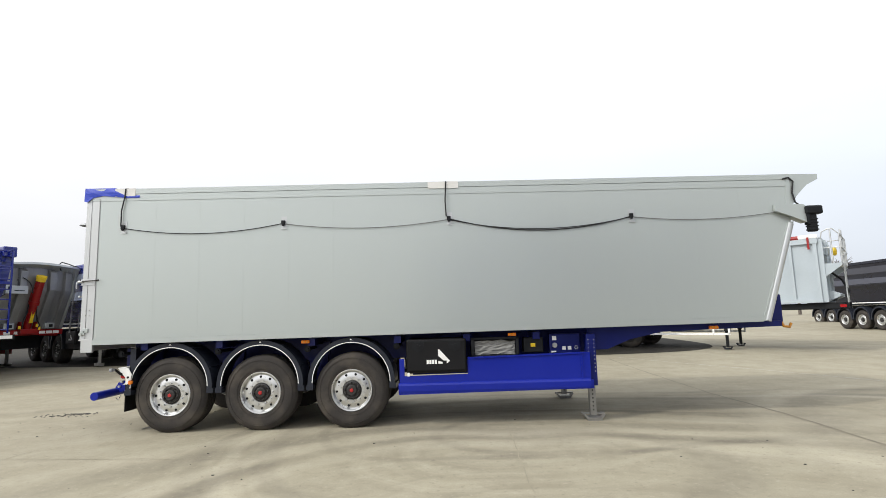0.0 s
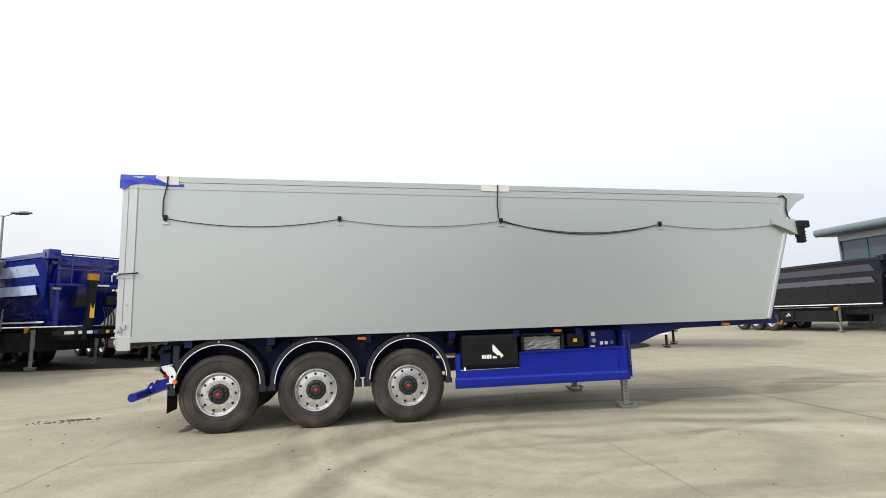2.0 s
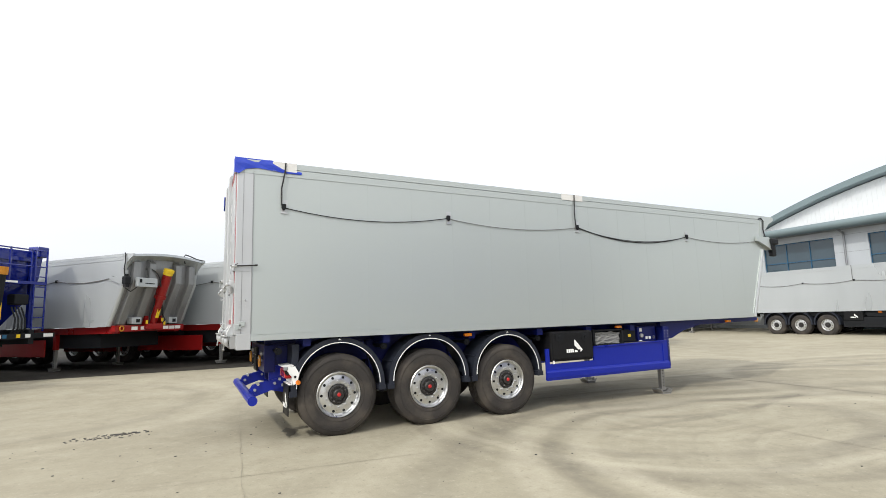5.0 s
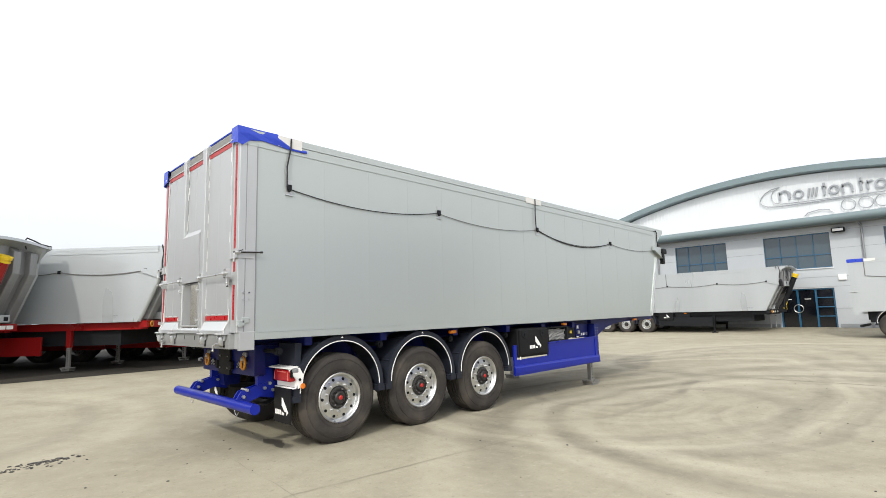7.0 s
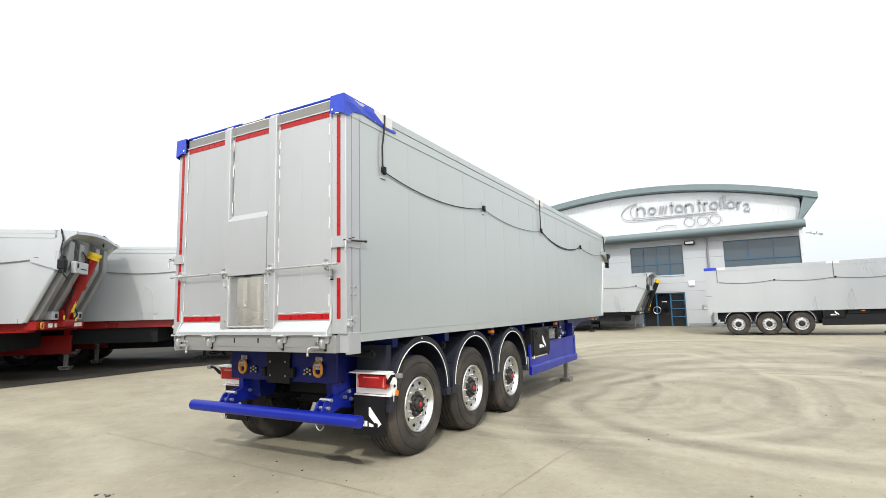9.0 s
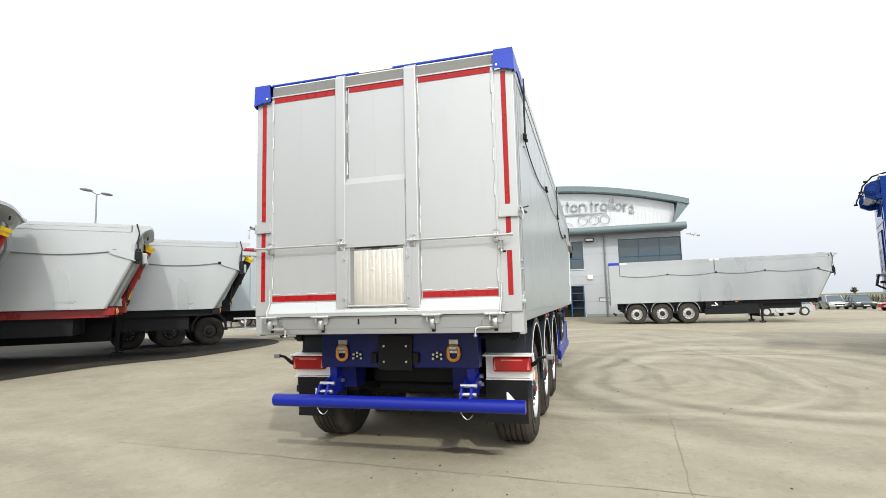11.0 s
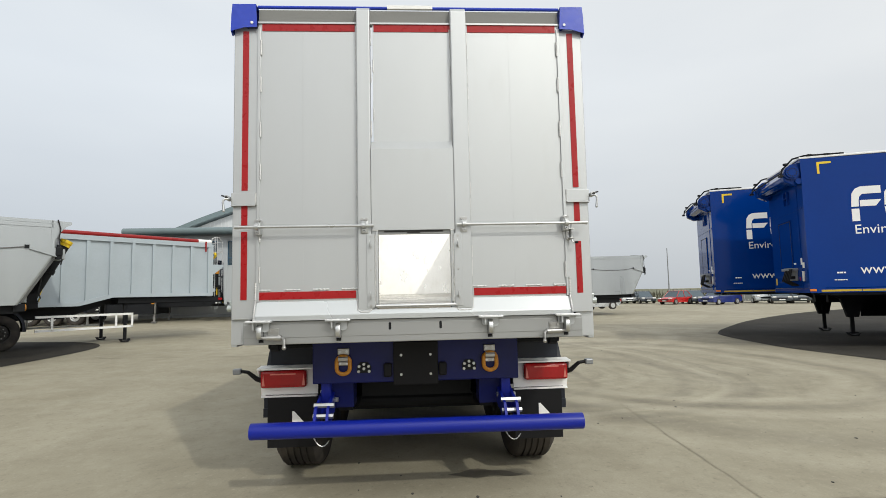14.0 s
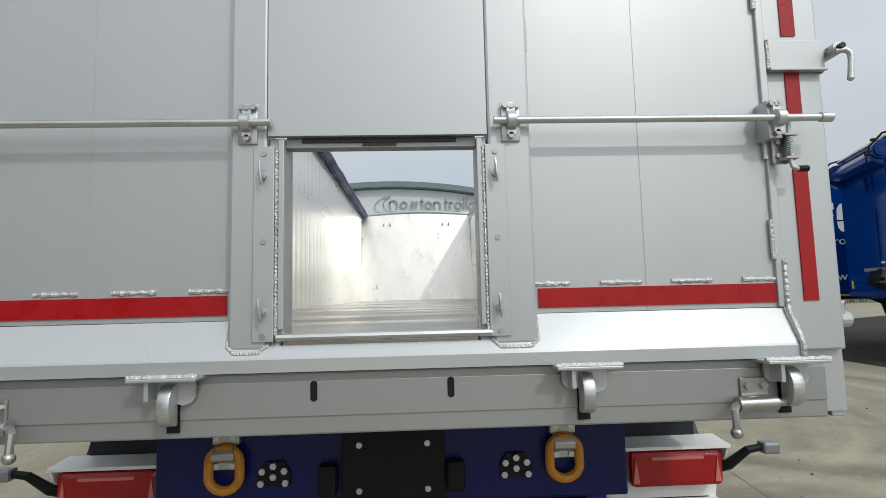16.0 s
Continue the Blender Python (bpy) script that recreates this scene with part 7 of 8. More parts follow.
# ---- blue walking-floor trailers ----
def curtain_mark(bm, x, z, h, y):
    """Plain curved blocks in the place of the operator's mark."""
    t = 0.19 * h
    prism(bm, [(x, z), (x + t, z), (x + t, z + 0.36 * h), (x, z + 0.36 * h)], "y", y, y + 0.004)
    prism(bm, [(x, z + 0.42 * h), (x + t, z + 0.42 * h), (x + t, z + 0.60 * h), (x + 1.1 * t, z + 0.70 * h), (x + 1.5 * t, z + 0.78 * h), (x + 0.74 * h, z + 0.78 * h), (x + 0.74 * h, z + h), (x + 1.3 * t, z + h), (x + 0.6 * t, z + 0.94 * h), (x + 0.15 * t, z + 0.80 * h)], "y", y, y + 0.004)
    prism(bm, [(x + t * 1.15, z + 0.42 * h), (x + 0.60 * h, z + 0.42 * h), (x + 0.74 * h, z + 0.60 * h), (x + t * 1.15, z + 0.60 * h)], "y", y, y + 0.004)
    for xx in (x + 0.80 * h, x + 1.62 * h):
        prism(bm, [(xx + 0.25 * h, z), (xx + 0.62 * h, z), (xx + 0.74 * h, z + 0.2 * h), (xx + 0.32 * h, z + 0.2 * h), (xx + 0.22 * h, z + 0.25 * h), (xx + 0.2 * h, z + 0.38 * h), (xx, z + 0.38 * h), (xx + 0.02 * h, z + 0.18 * h), (xx + 0.10 * h, z + 0.06 * h)], "y", y, y + 0.004)
        prism(bm, [(xx, z + 0.43 * h), (xx + 0.2 * h, z + 0.43 * h), (xx + 0.2 * h, z + 0.66 * h), (xx + 0.24 * h, z + 0.76 * h), (xx + 0.34 * h, z + 0.80 * h), (xx + 0.74 * h, z + 0.80 * h), (xx + 0.74 * h, z + h), (xx + 0.25 * h, z + h), (xx + 0.10 * h, z + 0.93 * h), (xx + 0.02 * h, z + 0.80 * h)], "y", y, y + 0.004)
    xx = x + 1.42 * h
    prism(bm, [(xx, z + 1.07 * h), (xx + 0.34 * h, z + 1.07 * h), (xx + 0.50 * h, z + 1.27 * h), (xx + 0.66 * h, z + 1.07 * h), (xx + 1.0 * h, z + 1.07 * h), (xx + 0.5 * h, z + 1.60 * h)], "y", y, y + 0.004)
    return bm


def bars(bm, x, z, h, widths, y):
    for wd in widths:
        prism(bm, [(x, z), (x + wd * 0.8, z), (x + wd * 0.8, z + h), (x, z + h)], "y", y, y + 0.004)
        x += wd


def word(text, x, z, size, L, w, parent):
    """White lettering in the built-in font, on the side at +y, x from its front."""
    cu = bpy.data.curves.new("lettering", "FONT")
    cu.body, cu.size, cu.extrude, cu.resolution_u = text, size, 0.002, 3
    tmp = bpy.data.objects.new("lettering", cu)
    me = bpy.data.meshes.new_from_object(tmp)
    bpy.data.objects.remove(tmp)
    me.transform(pose(L - x, w + 0.003, z, 90, 0, 180))
    me.materials.append(M["white"])
    return part("lettering", me, "white", parent)


def walking_floor(m):
    """Its front points along x, and its marks stand on the side at +y."""
    T = thing("walking_floor_trailer", m, "tall glossy dark blue walking-floor trailer with white marks", "trailer", "blue trailers")
    L, z0, z1 = 13.2, 1.42, 4.50
    w = 1.27
    part("body", boxes((0, L, -w, w, z0, z1), bevel=0.02), "walk_blue", T)
    part("top_cover", boxes((0, L + 0.02, -w - 0.01, w + 0.01, z1 + 0.002, z1 + 0.05), bevel=0.01), "white", T)
    part("bottom_rail", boxes((0, L, -w - 0.02, w + 0.02, z0 - 0.10, z0)), "walk_blue", T)
    part("front_post", boxes((L - 0.30, L + 0.005, w, w + 0.012, z0, z1)), "walk_blue", T)
    for k in range(16):
        part("marker_tape", boxes((0.2 + 0.8 * k, 0.2 + 0.8 * k + 0.78, w + 0.021, w + 0.026, z0 - 0.075, z0 - 0.03)), "yellow_tape", T)
    bm = boxes((L - 0.62, L - 0.33, w + 0.001, w + 0.005, z1 - 0.15, z1 - 0.10), (L - 0.38, L - 0.33, w + 0.001, w + 0.005, z1 - 0.38, z1 - 0.15))
    part("corner_tape", bm, "yellow", T)
    # marks on the flank, read from the far end of x
    marks = []
    bm = curtain_mark(bmesh.new(), 0.95, 2.95, 0.80, w + 0.001)
    marks.append(bm)
    bm = bmesh.new()
    word("Environment", 0.97, 2.66, 0.30, L, w, T)
    word("www.", 1.02, 1.74, 0.32, L, w, T)
    for k in range(9):
        bars(bm, 1.92 + 0.215 * k, 1.745, 0.17, [0.062, 0.062, 0.062] if k % 4 != 3 else [0.05], w + 0.001)
    bars(bm, 0.50, 1.60, 0.022, [0.06, 0.05, 0.06, 0.05, 0.04], w + 0.001)
    bars(bm, 0.56, 1.76, 0.035, [0.06, 0.07, 0.05], w + 0.001)
    marks.append(bm)
    for bm, name in zip(marks, ("operator_mark", "small_marks")):
        for v in bm.verts:
            v.co.x = L - v.co.x
        if name == "small_marks":
            pieces("mark_bar", bm, "white", T)
        else:
            part(name, bm, "white", T)
    # front wall fittings: cover gear at the two top corners, hatch, box, lines
    bm = bmesh.new()
    prism(bm, [(L, z1 - 0.08), (L + 0.14, z1 - 0.14), (L + 0.30, z1 - 0.34), (L + 0.30, z1 - 0.46), (L + 0.16, z1 - 0.52), (L, z1 - 0.50)], "y", -w + 0.10, w - 0.42, bevel=0.02)
    part("cover_housing", bm, "walk_blue", T)
    for yy in (w - 0.17, -w + 0.17):
        bm = bmesh.new()
        prism(bm, [(L - 0.02, z1 - 0.06), (L + 0.20, z1 - 0.10), (L + 0.36, z1 - 0.30), (L + 0.34, z1 - 0.50), (L + 0.12, z1 - 0.62), (L - 0.02, z1 - 0.60)], "y", yy - 0.09, yy + 0.09, bevel=0.02)
        g = part("cover_gear", bm, "walk_blue", T)
        bm = bmesh.new()
        disc(bm, (L + 0.18, yy + 0.11, z1 - 0.30), 0.17, 0.06, "y", 24)
        disc(bm, (L + 0.18, yy + 0.16, z1 - 0.30), 0.13, 0.05, "y", 24)
        disc(bm, (L + 0.05, yy + 0.12, z1 - 0.52), 0.07, 0.08, "y", 14)
        part("gear_drum", bm, "walk_blue", g)
        bm = bmesh.new()
        for k in range(12):
            t = 2 * math.pi * k / 12
            disc(bm, (L + 0.18 + 0.095 * math.cos(t), yy + 0.186, z1 - 0.30 + 0.095 * math.sin(t)), 0.016, 0.004, "y", 8)
        part("drum_slots", bm, "dark", g)
    bm = bmesh.new()
    for y in (w - 0.02, -w + 0.02):
        tube(bm, [(L - 0.9, y, z1 + 0.07), (L - 0.1, y, z1 + 0.08), (L + 0.15, y, z1 + 0.02), (L + 0.38, y, z1 - 0.22), (L + 0.42, y, z1 - 0.40)], 0.022, 6)
        for x, z in ((-0.55, 0.07), (-0.2, 0.08), (0.30, -0.10), (0.42, -0.38)):
            box(bm, L + x - 0.05, L + x + 0.05, y - 0.035, y + 0.035, z1 + z - 0.025, z1 + z + 0.025, bevel=0.006)
    tube(bm, [(L + 0.40, -w + 0.02, z1 - 0.30), (L + 0.40, w - 0.02, z1 - 0.30)], 0.018, 6)
    part("cover_arm", bm, "dark", T)
    part("wall_bracket", boxes((L, L + 0.05, 0.05, 0.09, z1 - 0.95, z1 - 0.62), (L, L + 0.05, 0.30, 0.34, z1 - 0.95, z1 - 0.62), (L, L + 0.06, 0.02, 0.37, z1 - 0.80, z1 - 0.77)), "walk_blue", T)
    part("wall_crease", boxes((L, L + 0.012, -w + 0.1, w - 0.1, 3.32, 3.37), (L, L + 0.012, w - 0.42, w - 0.38, z0, z1 - 0.6)), "walk_blue", T)
    part("hatch_frame", boxes((L, L + 0.02, -0.55, 0.35, 1.95, 3.15), bevel=0.005), "walk_blue", T)
    part("hatch_seam", boxes((L + 0.02, L + 0.024, -0.53, -0.51, 1.97, 3.13), (L + 0.02, L + 0.024, 0.31, 0.33, 1.97, 3.13), (L + 0.02, L + 0.024, -0.53, 0.33, 3.11, 3.13)), "dark", T)
    cb = part("control_box", boxes((L, L + 0.22, 0.10, 0.62, 1.86, 1.93), (L, L + 0.06, 0.14, 0.58, 1.62, 1.86), bevel=0.015), "lamp_metal", T)
    for k in range(4):
        part("coupling", disc(bmesh.new(), (L + 0.10, 0.20 + 0.11 * k, 1.70), 0.035, 0.10, "x", 10), "dark", cb)
    part("wall_lamp", boxes((L, L + 0.02, 0.86, 0.92, 2.0, 2.16), bevel=0.004), "white", T)
    part("wall_lamp", boxes((L, L + 0.03, 0.92, 1.02, 1.60, 1.84), bevel=0.006), "patch", T)
    part("wall_tag", boxes((L, L + 0.008, -1.10, -1.02, 1.52, 1.70)), "yellow", T)
    part("wall_tag", boxes((L, L + 0.008, 0.68, 0.74, 1.62, 1.70)), "lens", T)
    part("corner_lamp", boxes((L - 0.12, L + 0.01, w + 0.013, w + 0.03, z0 - 0.06, z0 - 0.01)), "amber", T)
    bm = bmesh.new()
    for k in range(5):
        tube(bm, [(L + 0.05, 0.3 + 0.1 * k, 1.5), (L + 0.25, 0.25 + 0.12 * k, 1.62), (L + 0.2, 0.4 + 0.1 * k, 1.9)], 0.02, 6)
    part("air_lines", bm, "dark", T)
    bm = boxes((L, L + 0.006, 0.92, 1.04, 1.92, 2.05), (L, L + 0.006, 0.34, 0.50, 2.02, 2.06))
    part("plates", bm, "white", T)
    # underframe
    bm = bmesh.new()
    for s in (-1, 1):
        box(bm, 0.2, L - 3.2, s * 0.5 - 0.08, s * 0.5 + 0.08, z0 - 0.45, z0 - 0.1)
        box(bm, 0.3, L - 0.4, *sorted((s * 0.42, s * 1.22)), z0 - 0.16, z0 - 0.102)
        box(bm, L - 3.25, L - 0.3, s * 0.5 - 0.08, s * 0.5 + 0.08, z0 - 0.17, z0 - 0.1)
    part("chassis", bm, "dark", T)
    for s in (-1, 1):
        bm = bmesh.new()
        prism(bm, [(L - 4.5, z0 - 0.1), (L - 2.70, z0 - 0.1), (L - 2.95, z0 - 0.16), (L - 3.32, z0 - 0.34), (L - 3.46, 0.55), (L - 3.74, 0.55), (L - 3.88, z0 - 0.34), (L - 4.25, z0 - 0.16)], "y", s * 1.05 - 0.06, s * 1.05 + 0.06)
        part("leg_bracket", bm, "dark", T)
        part("side_guard", boxes((5.6, L - 4.7, *sorted((s * 1.16, s * 1.20)), 0.46, z0 - 0.12), bevel=0.01), "dark", T)
        # legs coloured black for the shade they stand in under the body
        landing_leg(T, L - 3.6, s * 1.0, z0 - 0.2, "dark")
        for x in (2.0, 3.31, 4.62):
            wheel(T, x, s, spin=9 * x)
            mudguard(T, x, s, stripe=False)
    for x in (2.0, 3.31, 4.62):
        part("axle", tube(bmesh.new(), [(x, -1.0, 0.525), (x, 1.0, 0.525)], 0.075, 10), "dark", T)
    return T


for fx, fy in ((2.75, -0.30), (6.75, -0.42)):
    d, left = Vector((math.cos(radians(70)), math.sin(radians(70)), 0)), Vector((-math.sin(radians(70)), math.cos(radians(70)), 0))
    o = Vector((fx, fy, 0)) - left * 1.27 - d * 13.2
    walking_floor(pose(o.x, o.y, 0, 0, 0, 70))


# ---- dark tarmac where the rows stand, with their shade in its colour ----
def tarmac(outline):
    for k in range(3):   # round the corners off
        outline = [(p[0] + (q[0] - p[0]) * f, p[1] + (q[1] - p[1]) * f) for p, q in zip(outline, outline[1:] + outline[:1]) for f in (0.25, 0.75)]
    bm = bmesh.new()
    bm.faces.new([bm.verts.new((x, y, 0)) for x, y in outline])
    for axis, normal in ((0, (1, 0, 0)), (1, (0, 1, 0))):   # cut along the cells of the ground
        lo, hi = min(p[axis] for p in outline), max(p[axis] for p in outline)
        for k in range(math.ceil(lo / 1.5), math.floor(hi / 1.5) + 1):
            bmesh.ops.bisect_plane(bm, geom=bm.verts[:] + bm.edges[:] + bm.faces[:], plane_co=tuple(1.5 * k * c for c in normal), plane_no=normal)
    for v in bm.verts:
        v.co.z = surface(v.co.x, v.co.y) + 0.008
    return tagged(part("tarmac", bm, "tarmac", None), "worn tarmac strip with the parked trailers' shade in its dark colour", "ground", kind="structure")


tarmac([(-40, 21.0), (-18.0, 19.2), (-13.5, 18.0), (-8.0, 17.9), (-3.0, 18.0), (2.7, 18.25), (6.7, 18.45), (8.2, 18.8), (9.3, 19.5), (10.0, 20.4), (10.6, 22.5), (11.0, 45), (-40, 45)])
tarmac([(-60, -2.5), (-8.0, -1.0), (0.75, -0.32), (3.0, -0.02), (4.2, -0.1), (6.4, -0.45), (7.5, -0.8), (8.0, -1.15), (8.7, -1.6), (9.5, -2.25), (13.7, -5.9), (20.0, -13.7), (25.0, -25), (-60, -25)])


# ---- joints, line and litter on the yard ----
rng = random.Random(5)


def joint(points, width, material, label, kind_name="ground_joint"):
    bm = bmesh.new()
    pts = []
    for (xa, ya), (xb, yb) in zip(points, points[1:]):
        n = max(2, int(math.hypot(xb - xa, yb - ya) / 0.22))
        pts += [(xa + (xb - xa) * k / n, ya + (yb - ya) * k / n) for k in range(n)]
    pts.append(points[-1])
    rows = []
    for i, (x, y) in enumerate(pts):
        a, c = pts[max(0, i - 1)], pts[min(len(pts) - 1, i + 1)]
        d = Vector((c[0] - a[0], c[1] - a[1], 0)).normalized()
        n = Vector((-d.y, d.x, 0))
        off = rng.uniform(-0.012, 0.012)
        wd = width * rng.uniform(0.45, 1.3)
        z = surface(x, y) + 0.004
        rows.append((bm.verts.new(Vector((x, y, z)) + n * (off + wd / 2)), bm.verts.new(Vector((x, y, z)) + n * (off - wd / 2))))
    for p, q in zip(rows, rows[1:]):
        bm.faces.new((p[0], p[1], q[1], q[0]))
    ob = part(kind_name, bm, material, None)
    return tagged(ob, label, "ground", kind="structure")


M["joint_thin"] = mat("joint_dust", (0.284, 0.257, 0.192), 0.9, 0.0, 0.3, 0.3, 30)
M["joint"] = mat("joint_dirt", (0.20, 0.177, 0.135), 0.9, 0.0, 0.3, 0.3, 30)
M["joint_pale"] = mat("worn_white_line", (0.44, 0.42, 0.37), 0.9, 0.0, 0.2, 0.2, 30)
M["oil"] = mat("oily_grit", (0.055, 0.05, 0.045), 0.7, 0.0, 0.3, 0.1, 40)
joint([(5.0, 17.0), (4.75, 10.0), (4.86, 7.8), (4.80, 6.2), (4.78, -6)], 0.034, "joint", "dark dirt-filled concrete joint")
joint([(0.93, 10.4), (0.83, 7.4), (0.76, 3.8), (0.7, -6)], 0.012, "joint_thin", "thin concrete joint")
joint([(-4.86, 12.2), (-5.12, 8.3), (-5.30, 5.7), (-5.4, -6)], 0.010, "joint_thin", "thin concrete joint")
joint([(-2.2, 6.25), (-3.8, 6.38), (-5.0, 6.47), (-9.0, 6.7)], 0.009, "joint_thin", "thin concrete joint")
joint([(5.4, 17.4), (7.6, 13.3), (8.6, 10.8), (9.6, 8.0)], 0.04, "joint_pale", "worn white line on the concrete", "ground_line")

bm = bmesh.new()   # a damp patch behind the rear axle
bm.faces.new([bm.verts.new((-4.49 + (0.085 + 0.03 * math.sin(3 * t + 1) + 0.02 * math.sin(7 * t)) * math.cos(t), 8.37 + (0.27 + 0.06 * math.sin(2 * t) + 0.04 * math.sin(5 * t)) * math.sin(t), surface(-4.49, 8.37) + 0.004)) for t in (2 * math.pi * k / 40 for k in range(40))])
M["damp"] = mat("damp_concrete", (0.135, 0.120, 0.092), 0.6, 0.0, 0.35, 0.1, 30)
tagged(part("damp_stain", bm, "damp", None), "small dark damp stain on the concrete", "ground", kind="structure")


def litter(cx, cy, spread, count, smallest, largest):
    bm = bmesh.new()
    for k in range(count):
        x, y = cx + rng.gauss(0, spread), cy + rng.gauss(0, spread * 0.45)
        r = rng.uniform(smallest, largest)
        z = surface(x, y)
        ring = [(x + r * rng.uniform(0.6, 1.5) * math.cos(t), y + r * rng.uniform(0.5, 1.1) * math.sin(t)) for t in (i * 2 * math.pi / 6 for i in range(6))]
        prism(bm, ring, "z", z, z + r * 0.5)
    ob = part("grit", bm, "oil", None)
    return tagged(ob, "scattered dark crumbs of dirt on the concrete", "grit", kind="stuff")


litter(-6.72, 9.46, 0.20, 90, 0.004, 0.018)
litter(-6.45, 9.55, 0.10, 40, 0.005, 0.022)
litter(-2.0, 5.0, 3.5, 60, 0.004, 0.014)
litter(-7.5, 8.5, 2.0, 50, 0.004, 0.014)


# ---- lamp posts ----
def lamp_post(x, y, h, double=True):
    T = thing("lamp_post", pose(x, y, ground_height(x, y)), "slender grey yard lamp post with flat heads", "lamp post", "lamp posts")
    part("pole", tube(bmesh.new(), [(0, 0, 0), (0, 0, h * 0.5), (0, 0, h)], [0.09, 0.07, 0.05], 10), "lamp_metal", T)
    for s in ((-1, 1) if double else ()):
        bm = bmesh.new()
        tube(bm, [(0, 0, h - 0.05), (s * 0.4, 0, h + 0.08)], 0.03, 6)
        bmesh.ops.create_uvsphere(bm, u_segments=14, v_segments=8, radius=1.0, matrix=Matrix.Translation((s * 0.85, 0, h + 0.14)) @ Matrix.Diagonal((0.52, 0.22, 0.11, 1)))
        part("lamp_head", bm, "lamp_metal", T)
    return T


lamp_post(-20.4, 30.0, 7.1)
lamp_post(20.3, 42.5, 10.2)
lamp_post(57.7, -24.5, 7.05, double=False)


# ---- parked cars ----
def car(m, label, paint, L=4.2, W=1.75, H=1.48, suv=False):
    T = thing("parked_car", m, label, "car", "parked cars")
    hb = 0.60 * H if suv else 0.58 * H
    bm = bmesh.new()
    prof = [(0.02, 0.30), (0.0, hb * 0.55), (0.06, hb * 0.74), (0.30, hb * 0.90), (L * 0.26, hb), (L * 0.60, hb * 1.04), (L * 0.93, hb * 1.06), (L - 0.03, hb * 0.92), (L, hb * 0.62), (L - 0.03, 0.32), (L * 0.88, 0.22), (L * 0.12, 0.22)]
    rows = []
    for k in range(9):   # sides tucked in at the sills and rounded in plan at both ends
        u = -1 + 2 * k / 8
        tuck = 1 - 0.10 * u * u
        rows.append([bm.verts.new((L / 2 + (x - L / 2) * (1 - 0.045 * u ** 4), W / 2 * u * (1 - 0.06 * (z < 0.35) - 0.05 * (z > hb * 0.85)), z * (tuck if z > hb * 0.8 else 1))) for x, z in prof])
    for p, q in zip(rows, rows[1:]):
        for k in range(len(prof)):
            bm.faces.new((p[k], q[k], q[(k + 1) % len(prof)], p[(k + 1) % len(prof)]))
    bm.faces.new(rows[0])
    bm.faces.new(rows[-1][::-1])
    part("car_body", bm, paint, T, smooth=True)
    bm = bmesh.new()
    a, c, t0, t1 = L * 0.25, L * (0.97 if suv else 0.95), L * 0.43, L * (0.86 if suv else 0.76)
    v = [bm.verts.new(p) for s in (-1, 1) for p in ((a, s * W * 0.45, hb * 0.92), (c, s * W * 0.45, hb * 0.98), (t1, s * W * 0.36, H), (t0, s * W * 0.36, H))]
    for f in ((0, 1, 2, 3), (7, 6, 5, 4), (0, 3, 7, 4), (1, 5, 6, 2), (3, 2, 6, 7)):
        bm.faces.new([v[i] for i in f])
    part("glasshouse", bm, "glass", T)
    bm = bmesh.new()
    prism(bm, [(t0 - 0.06, H - 0.02), (t1 + 0.04, H - 0.02), (t1 - 0.05, H + 0.025), (t0 + 0.08, H + 0.025)], "y", -W * 0.385, W * 0.385, bevel=0.01)
    for s in (-1, 1):
        for x0, x1 in ((a + 0.02, t0), (L * 0.60, L * 0.60), (c - 0.05, t1)):
            tube(bm, [(x0, s * W * 0.452, hb * 0.95), (x1, s * W * 0.362, H)], 0.035, 6)
    part("roof", bm, paint, T)
    for x in (L * 0.19, L * 0.80):
        for s in (-1, 1):
            wbm = bmesh.new()
            disc(wbm, (x, s * (W / 2 - 0.09), 0.31), 0.315, 0.20, "y", 18)
            wh = part("wheel", wbm, "rubber", T)
            bm = bmesh.new()
            disc(bm, (x, s * (W / 2 + 0.005), 0.31), 0.20, 0.03, "y", 12)
            part("rim", bm, "steel", wh)
    for s in (-1, 1):
        part("headlight", boxes((-0.01, 0.16, s * W * 0.36 - 0.17, s * W * 0.36 + 0.17, hb * 0.70, hb * 0.86), bevel=0.03), "white", T)
        part("tail_light", boxes((L - 0.10, L + 0.01, s * W * 0.40 - 0.10, s * W * 0.40 + 0.10, hb * 0.68, hb * 0.95), bevel=0.02), "lens", T)
    part("number_plate", boxes((-0.015, 0.01, -0.26, 0.26, 0.36, 0.46)), "white", T)
    part("grille", boxes((-0.012, 0.02, -0.45, 0.45, hb * 0.55, hb * 0.68)), "dark", T)
    return T


M["car_red"] = mat("red_car_paint", (0.50, 0.015, 0.015), 0.2, 0.0, 0.05, 0.8, 10, coat=0.8)
M["car_blue"] = mat("blue_car_paint", (0.015, 0.03, 0.18), 0.2, 0.2, 0.05, 0.8, 10, coat=0.8)
M["car_silver"] = mat("silver_car_paint", (0.50, 0.52, 0.53), 0.25, 0.5, 0.05, 0.8, 10, coat=0.6)
M["car_dark"] = mat("dark_car_paint", (0.03, 0.04, 0.05), 0.2, 0.1, 0.05, 0.8, 10, coat=0.8)
M["car_white"] = mat("white_car_paint", (0.70, 0.70, 0.69), 0.2, 0.0, 0.04, 0.8, 10, coat=0.6)
M["car_teal"] = mat("bright_blue_car_paint", (0.02, 0.20, 0.42), 0.2, 0.1, 0.05, 0.8, 10, coat=0.8)
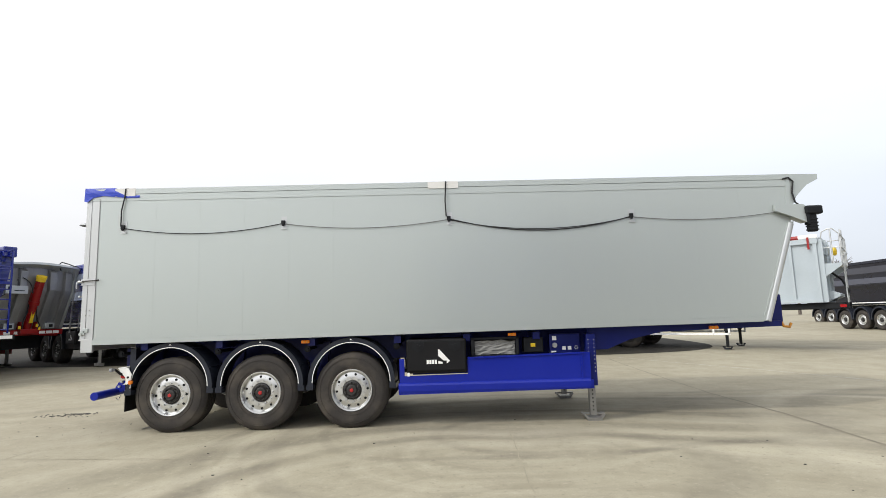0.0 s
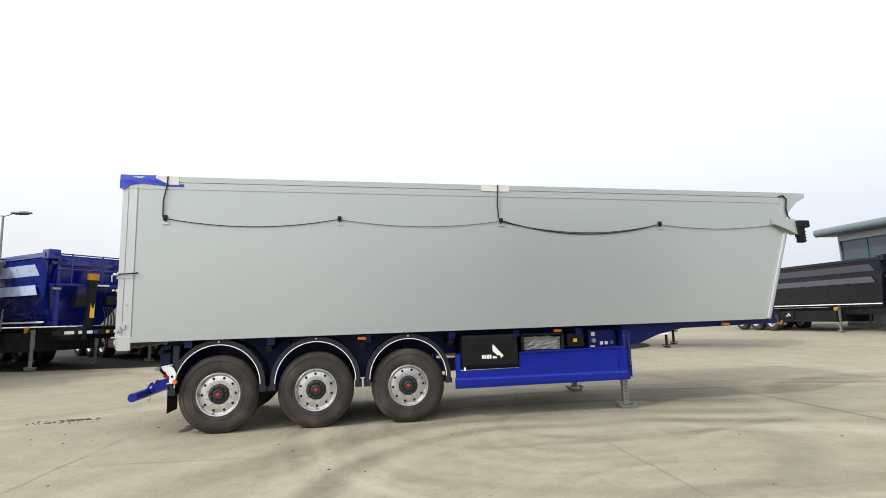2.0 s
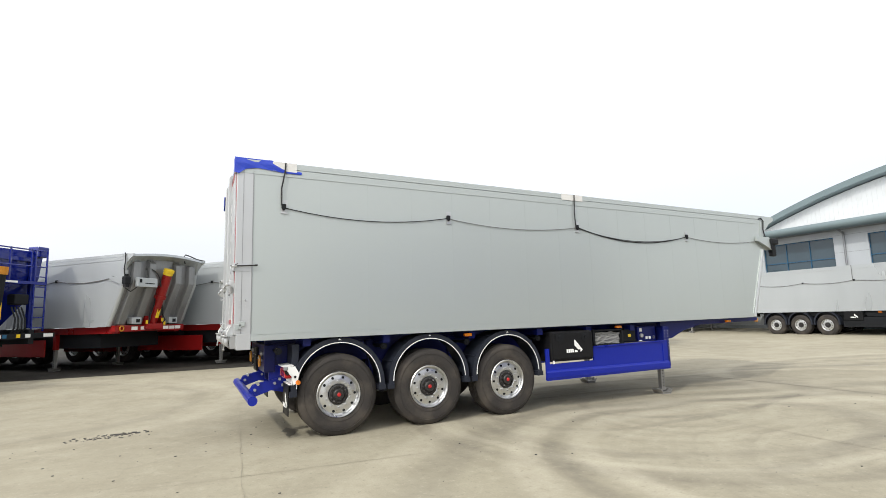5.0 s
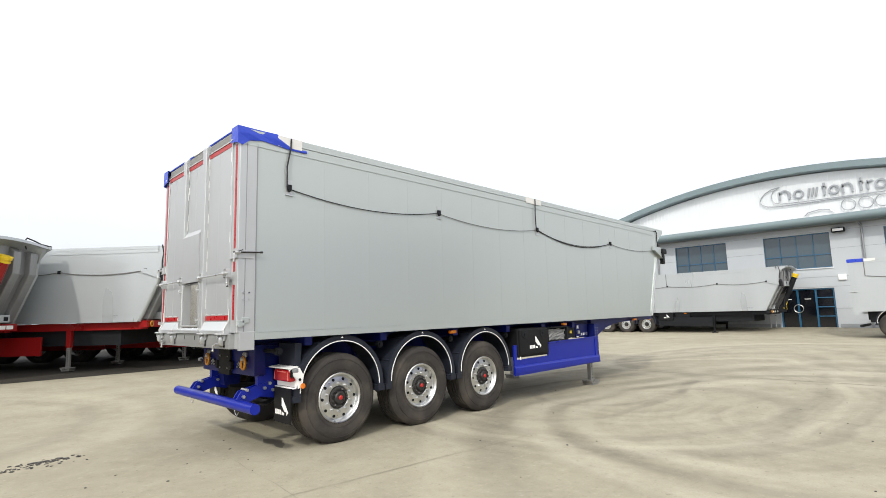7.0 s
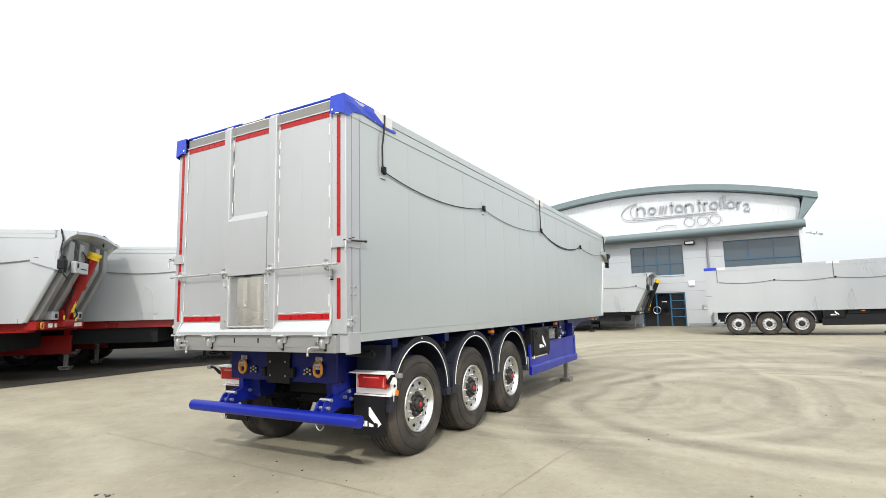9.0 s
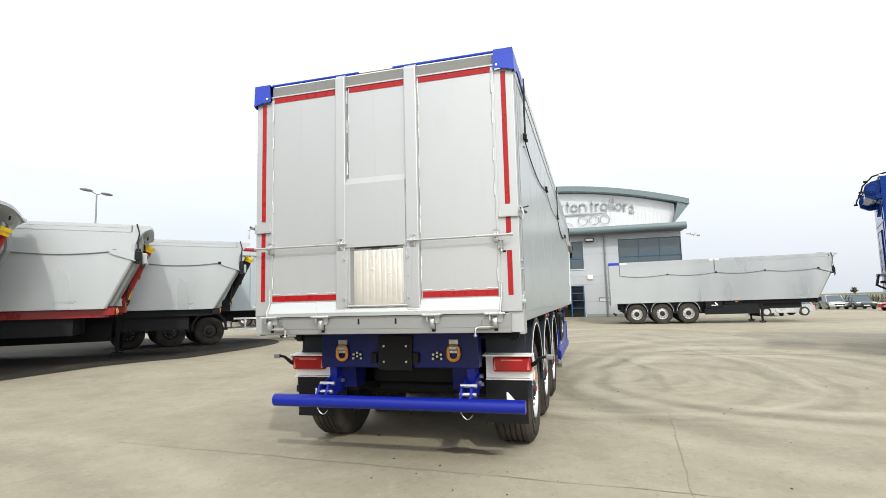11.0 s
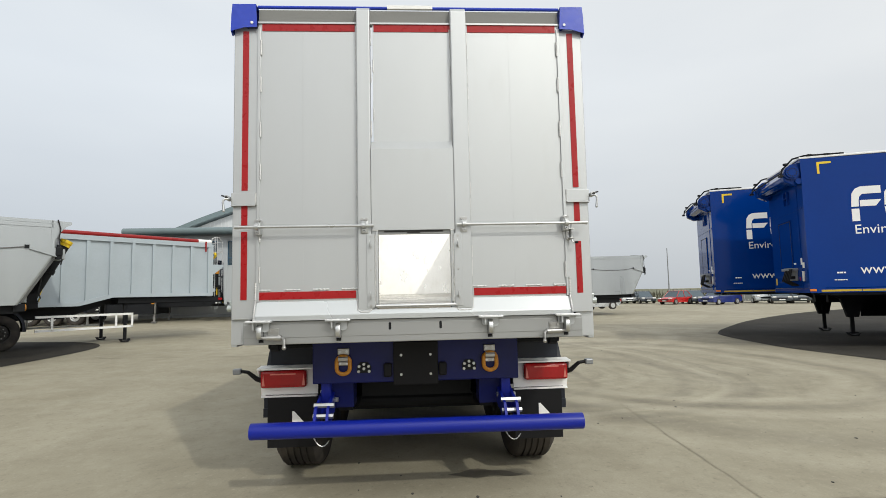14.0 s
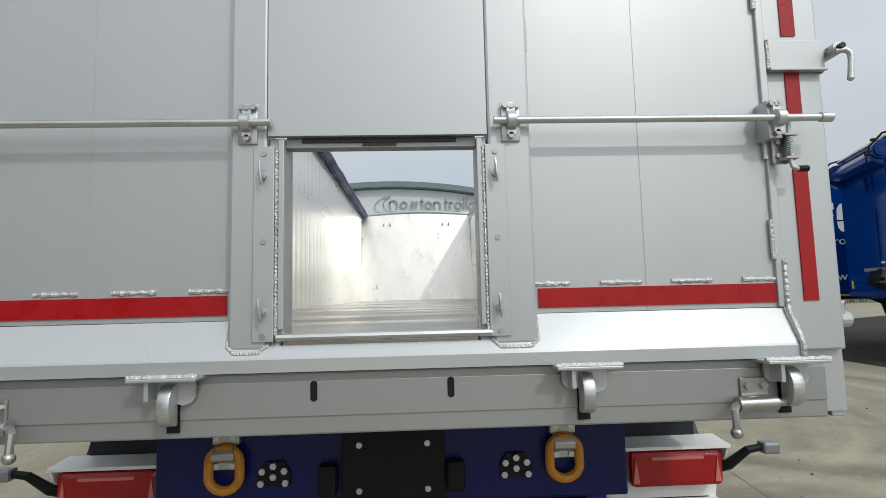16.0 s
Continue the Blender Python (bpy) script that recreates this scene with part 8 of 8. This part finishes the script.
CARS = [(48.0, -11.1, 178, "white hatchback parked by the field", "car_white", False), (53.8, -17.5, 176, "pale grey-blue hatchback parked by the field", "car_silver", False),
        (52.0, -19.1, 174, "dark green hatchback parked by the field", "car_dark", False), (46.6, -18.3, 118, "bright red hatchback parked by the field", "car_red", False),
        (46.5, -22.4, 172, "black saloon parked by the field", "car_dark", False), (42.6, -20.6, 112, "blue estate car seen from the side", "car_blue", True),
        (43.5, -27.6, 170, "silver van parked by the field", "car_silver", True), (41.0, -27.6, 150, "dark hatchback parked beside the van", "car_dark", False),
        (40.2, -29.2, 150, "dark saloon parked at the end of the row", "car_dark", False),
        (32.5, -3.6, 100, "silver saloon parked past the building", "car_silver", False), (37.0, -6.4, 178, "bright blue hatchback parked past the building", "car_teal", False)]
for x, y, turn, label, paint, suv in CARS:
    car(pose(x, y, ground_height(x, y), 0, 0, turn + 180), label, paint, 4.6 if suv else 4.1, 1.8, 1.62 if suv else 1.46, suv)


# ---- field, hedge and trees at the edge ----
def field():
    bm = bmesh.new()
    rows = []
    for k in range(30):
        t = k / 29
        x0, y0 = 61 - 8 * t, 6 - 75 * t
        d = Vector((0.88, -0.47, 0))
        z = ground_height(x0, y0) + 0.02
        rows.append([bm.verts.new(Vector((x0, y0, z)) + d * s + Vector((0, 0, h))) for s, h in ((0, 0), (3, 0.5), (10, 0.8), (60, 0.8), (400, 1.2))])
    for p, q in zip(rows, rows[1:]):
        for k in range(4):
            bm.faces.new((p[k], q[k], q[k + 1], p[k + 1]))
    ob = part("field", bm, "field", None, smooth=True)
    return tagged(ob, "rough green field beyond the car park", "field", kind="structure")


field()


def grass_edge():
    bm = bmesh.new()
    for k in range(2600):
        t = rng.random()
        x0, y0 = 61 - 8 * t, 6 - 75 * t
        s = rng.uniform(0.2, 9)
        x, y = x0 + 0.88 * s, y0 - 0.47 * s
        z = ground_height(x, y) + 0.02 + min(0.8, s * 0.12)
        h, a = rng.uniform(0.25, 0.95), rng.uniform(0, 6.28)
        w = rng.uniform(0.05, 0.14)
        dx, dy = w * math.cos(a), w * math.sin(a)
        vs = [bm.verts.new(p) for p in ((x - dx, y - dy, z), (x + dx, y + dy, z), (x + rng.uniform(-0.1, 0.1), y + rng.uniform(-0.1, 0.1), z + h))]
        bm.faces.new(vs)
    ob = part("rough_grass", bm, "leaf", None)
    return tagged(ob, "rough tufts of grass along the field edge", "grass", kind="stuff")


grass_edge()


def bare_tree(x, y, h, seed, label="bare leafless tree far behind the yard", thin=0.022):
    r = random.Random(seed)
    T = thing("bare_tree", pose(x, y, ground_height(x, y)), label, "tree", "far trees")
    bm, twigs = bmesh.new(), bmesh.new()

    def grow(p, d, length, radius, depth):
        q = p + d * length
        tgt = bm if depth < 3 else twigs
        radius = max(radius, thin)
        tube(tgt, [p, p.lerp(q, 0.5) + Vector((r.uniform(-1, 1), r.uniform(-1, 1), 0)) * length * 0.05, q], [radius, radius * 0.85, radius * 0.65], 5 if depth < 3 else 3)
        if depth >= 5:
            return
        for k in range(4 if depth < 3 else 3):
            nd = (d + Vector((r.uniform(-1, 1), r.uniform(-1, 1), r.uniform(-0.25, 0.6))) * 0.75).normalized()
            grow(p.lerp(q, r.uniform(0.55, 1.0)), nd, length * r.uniform(0.6, 0.82), radius * 0.6, depth + 1)
    grow(Vector((0, 0, 0)), Vector((0, 0, 1)), h * 0.28, h * 0.022, 0)
    part("trunk", bm, "bark", T)
    part("twigs", twigs, "bark", T)
    return T


for i, (x, y, h) in enumerate(((44, 62, 9.5), (50, 60, 8.5), (38, 66, 10), (57, 58, 9), (31, 64, 8.5), (63, 55, 8.5), (47, 72, 10))):
    bare_tree(x, y, h, i)
for i, (x, y, h) in enumerate(((190, -48, 5), (198, -60, 4.5), (180, -55, 4), (205, -40, 5), (190, -75, 4.5))):
    bare_tree(x, y, h, 20 + i, thin=0.07)
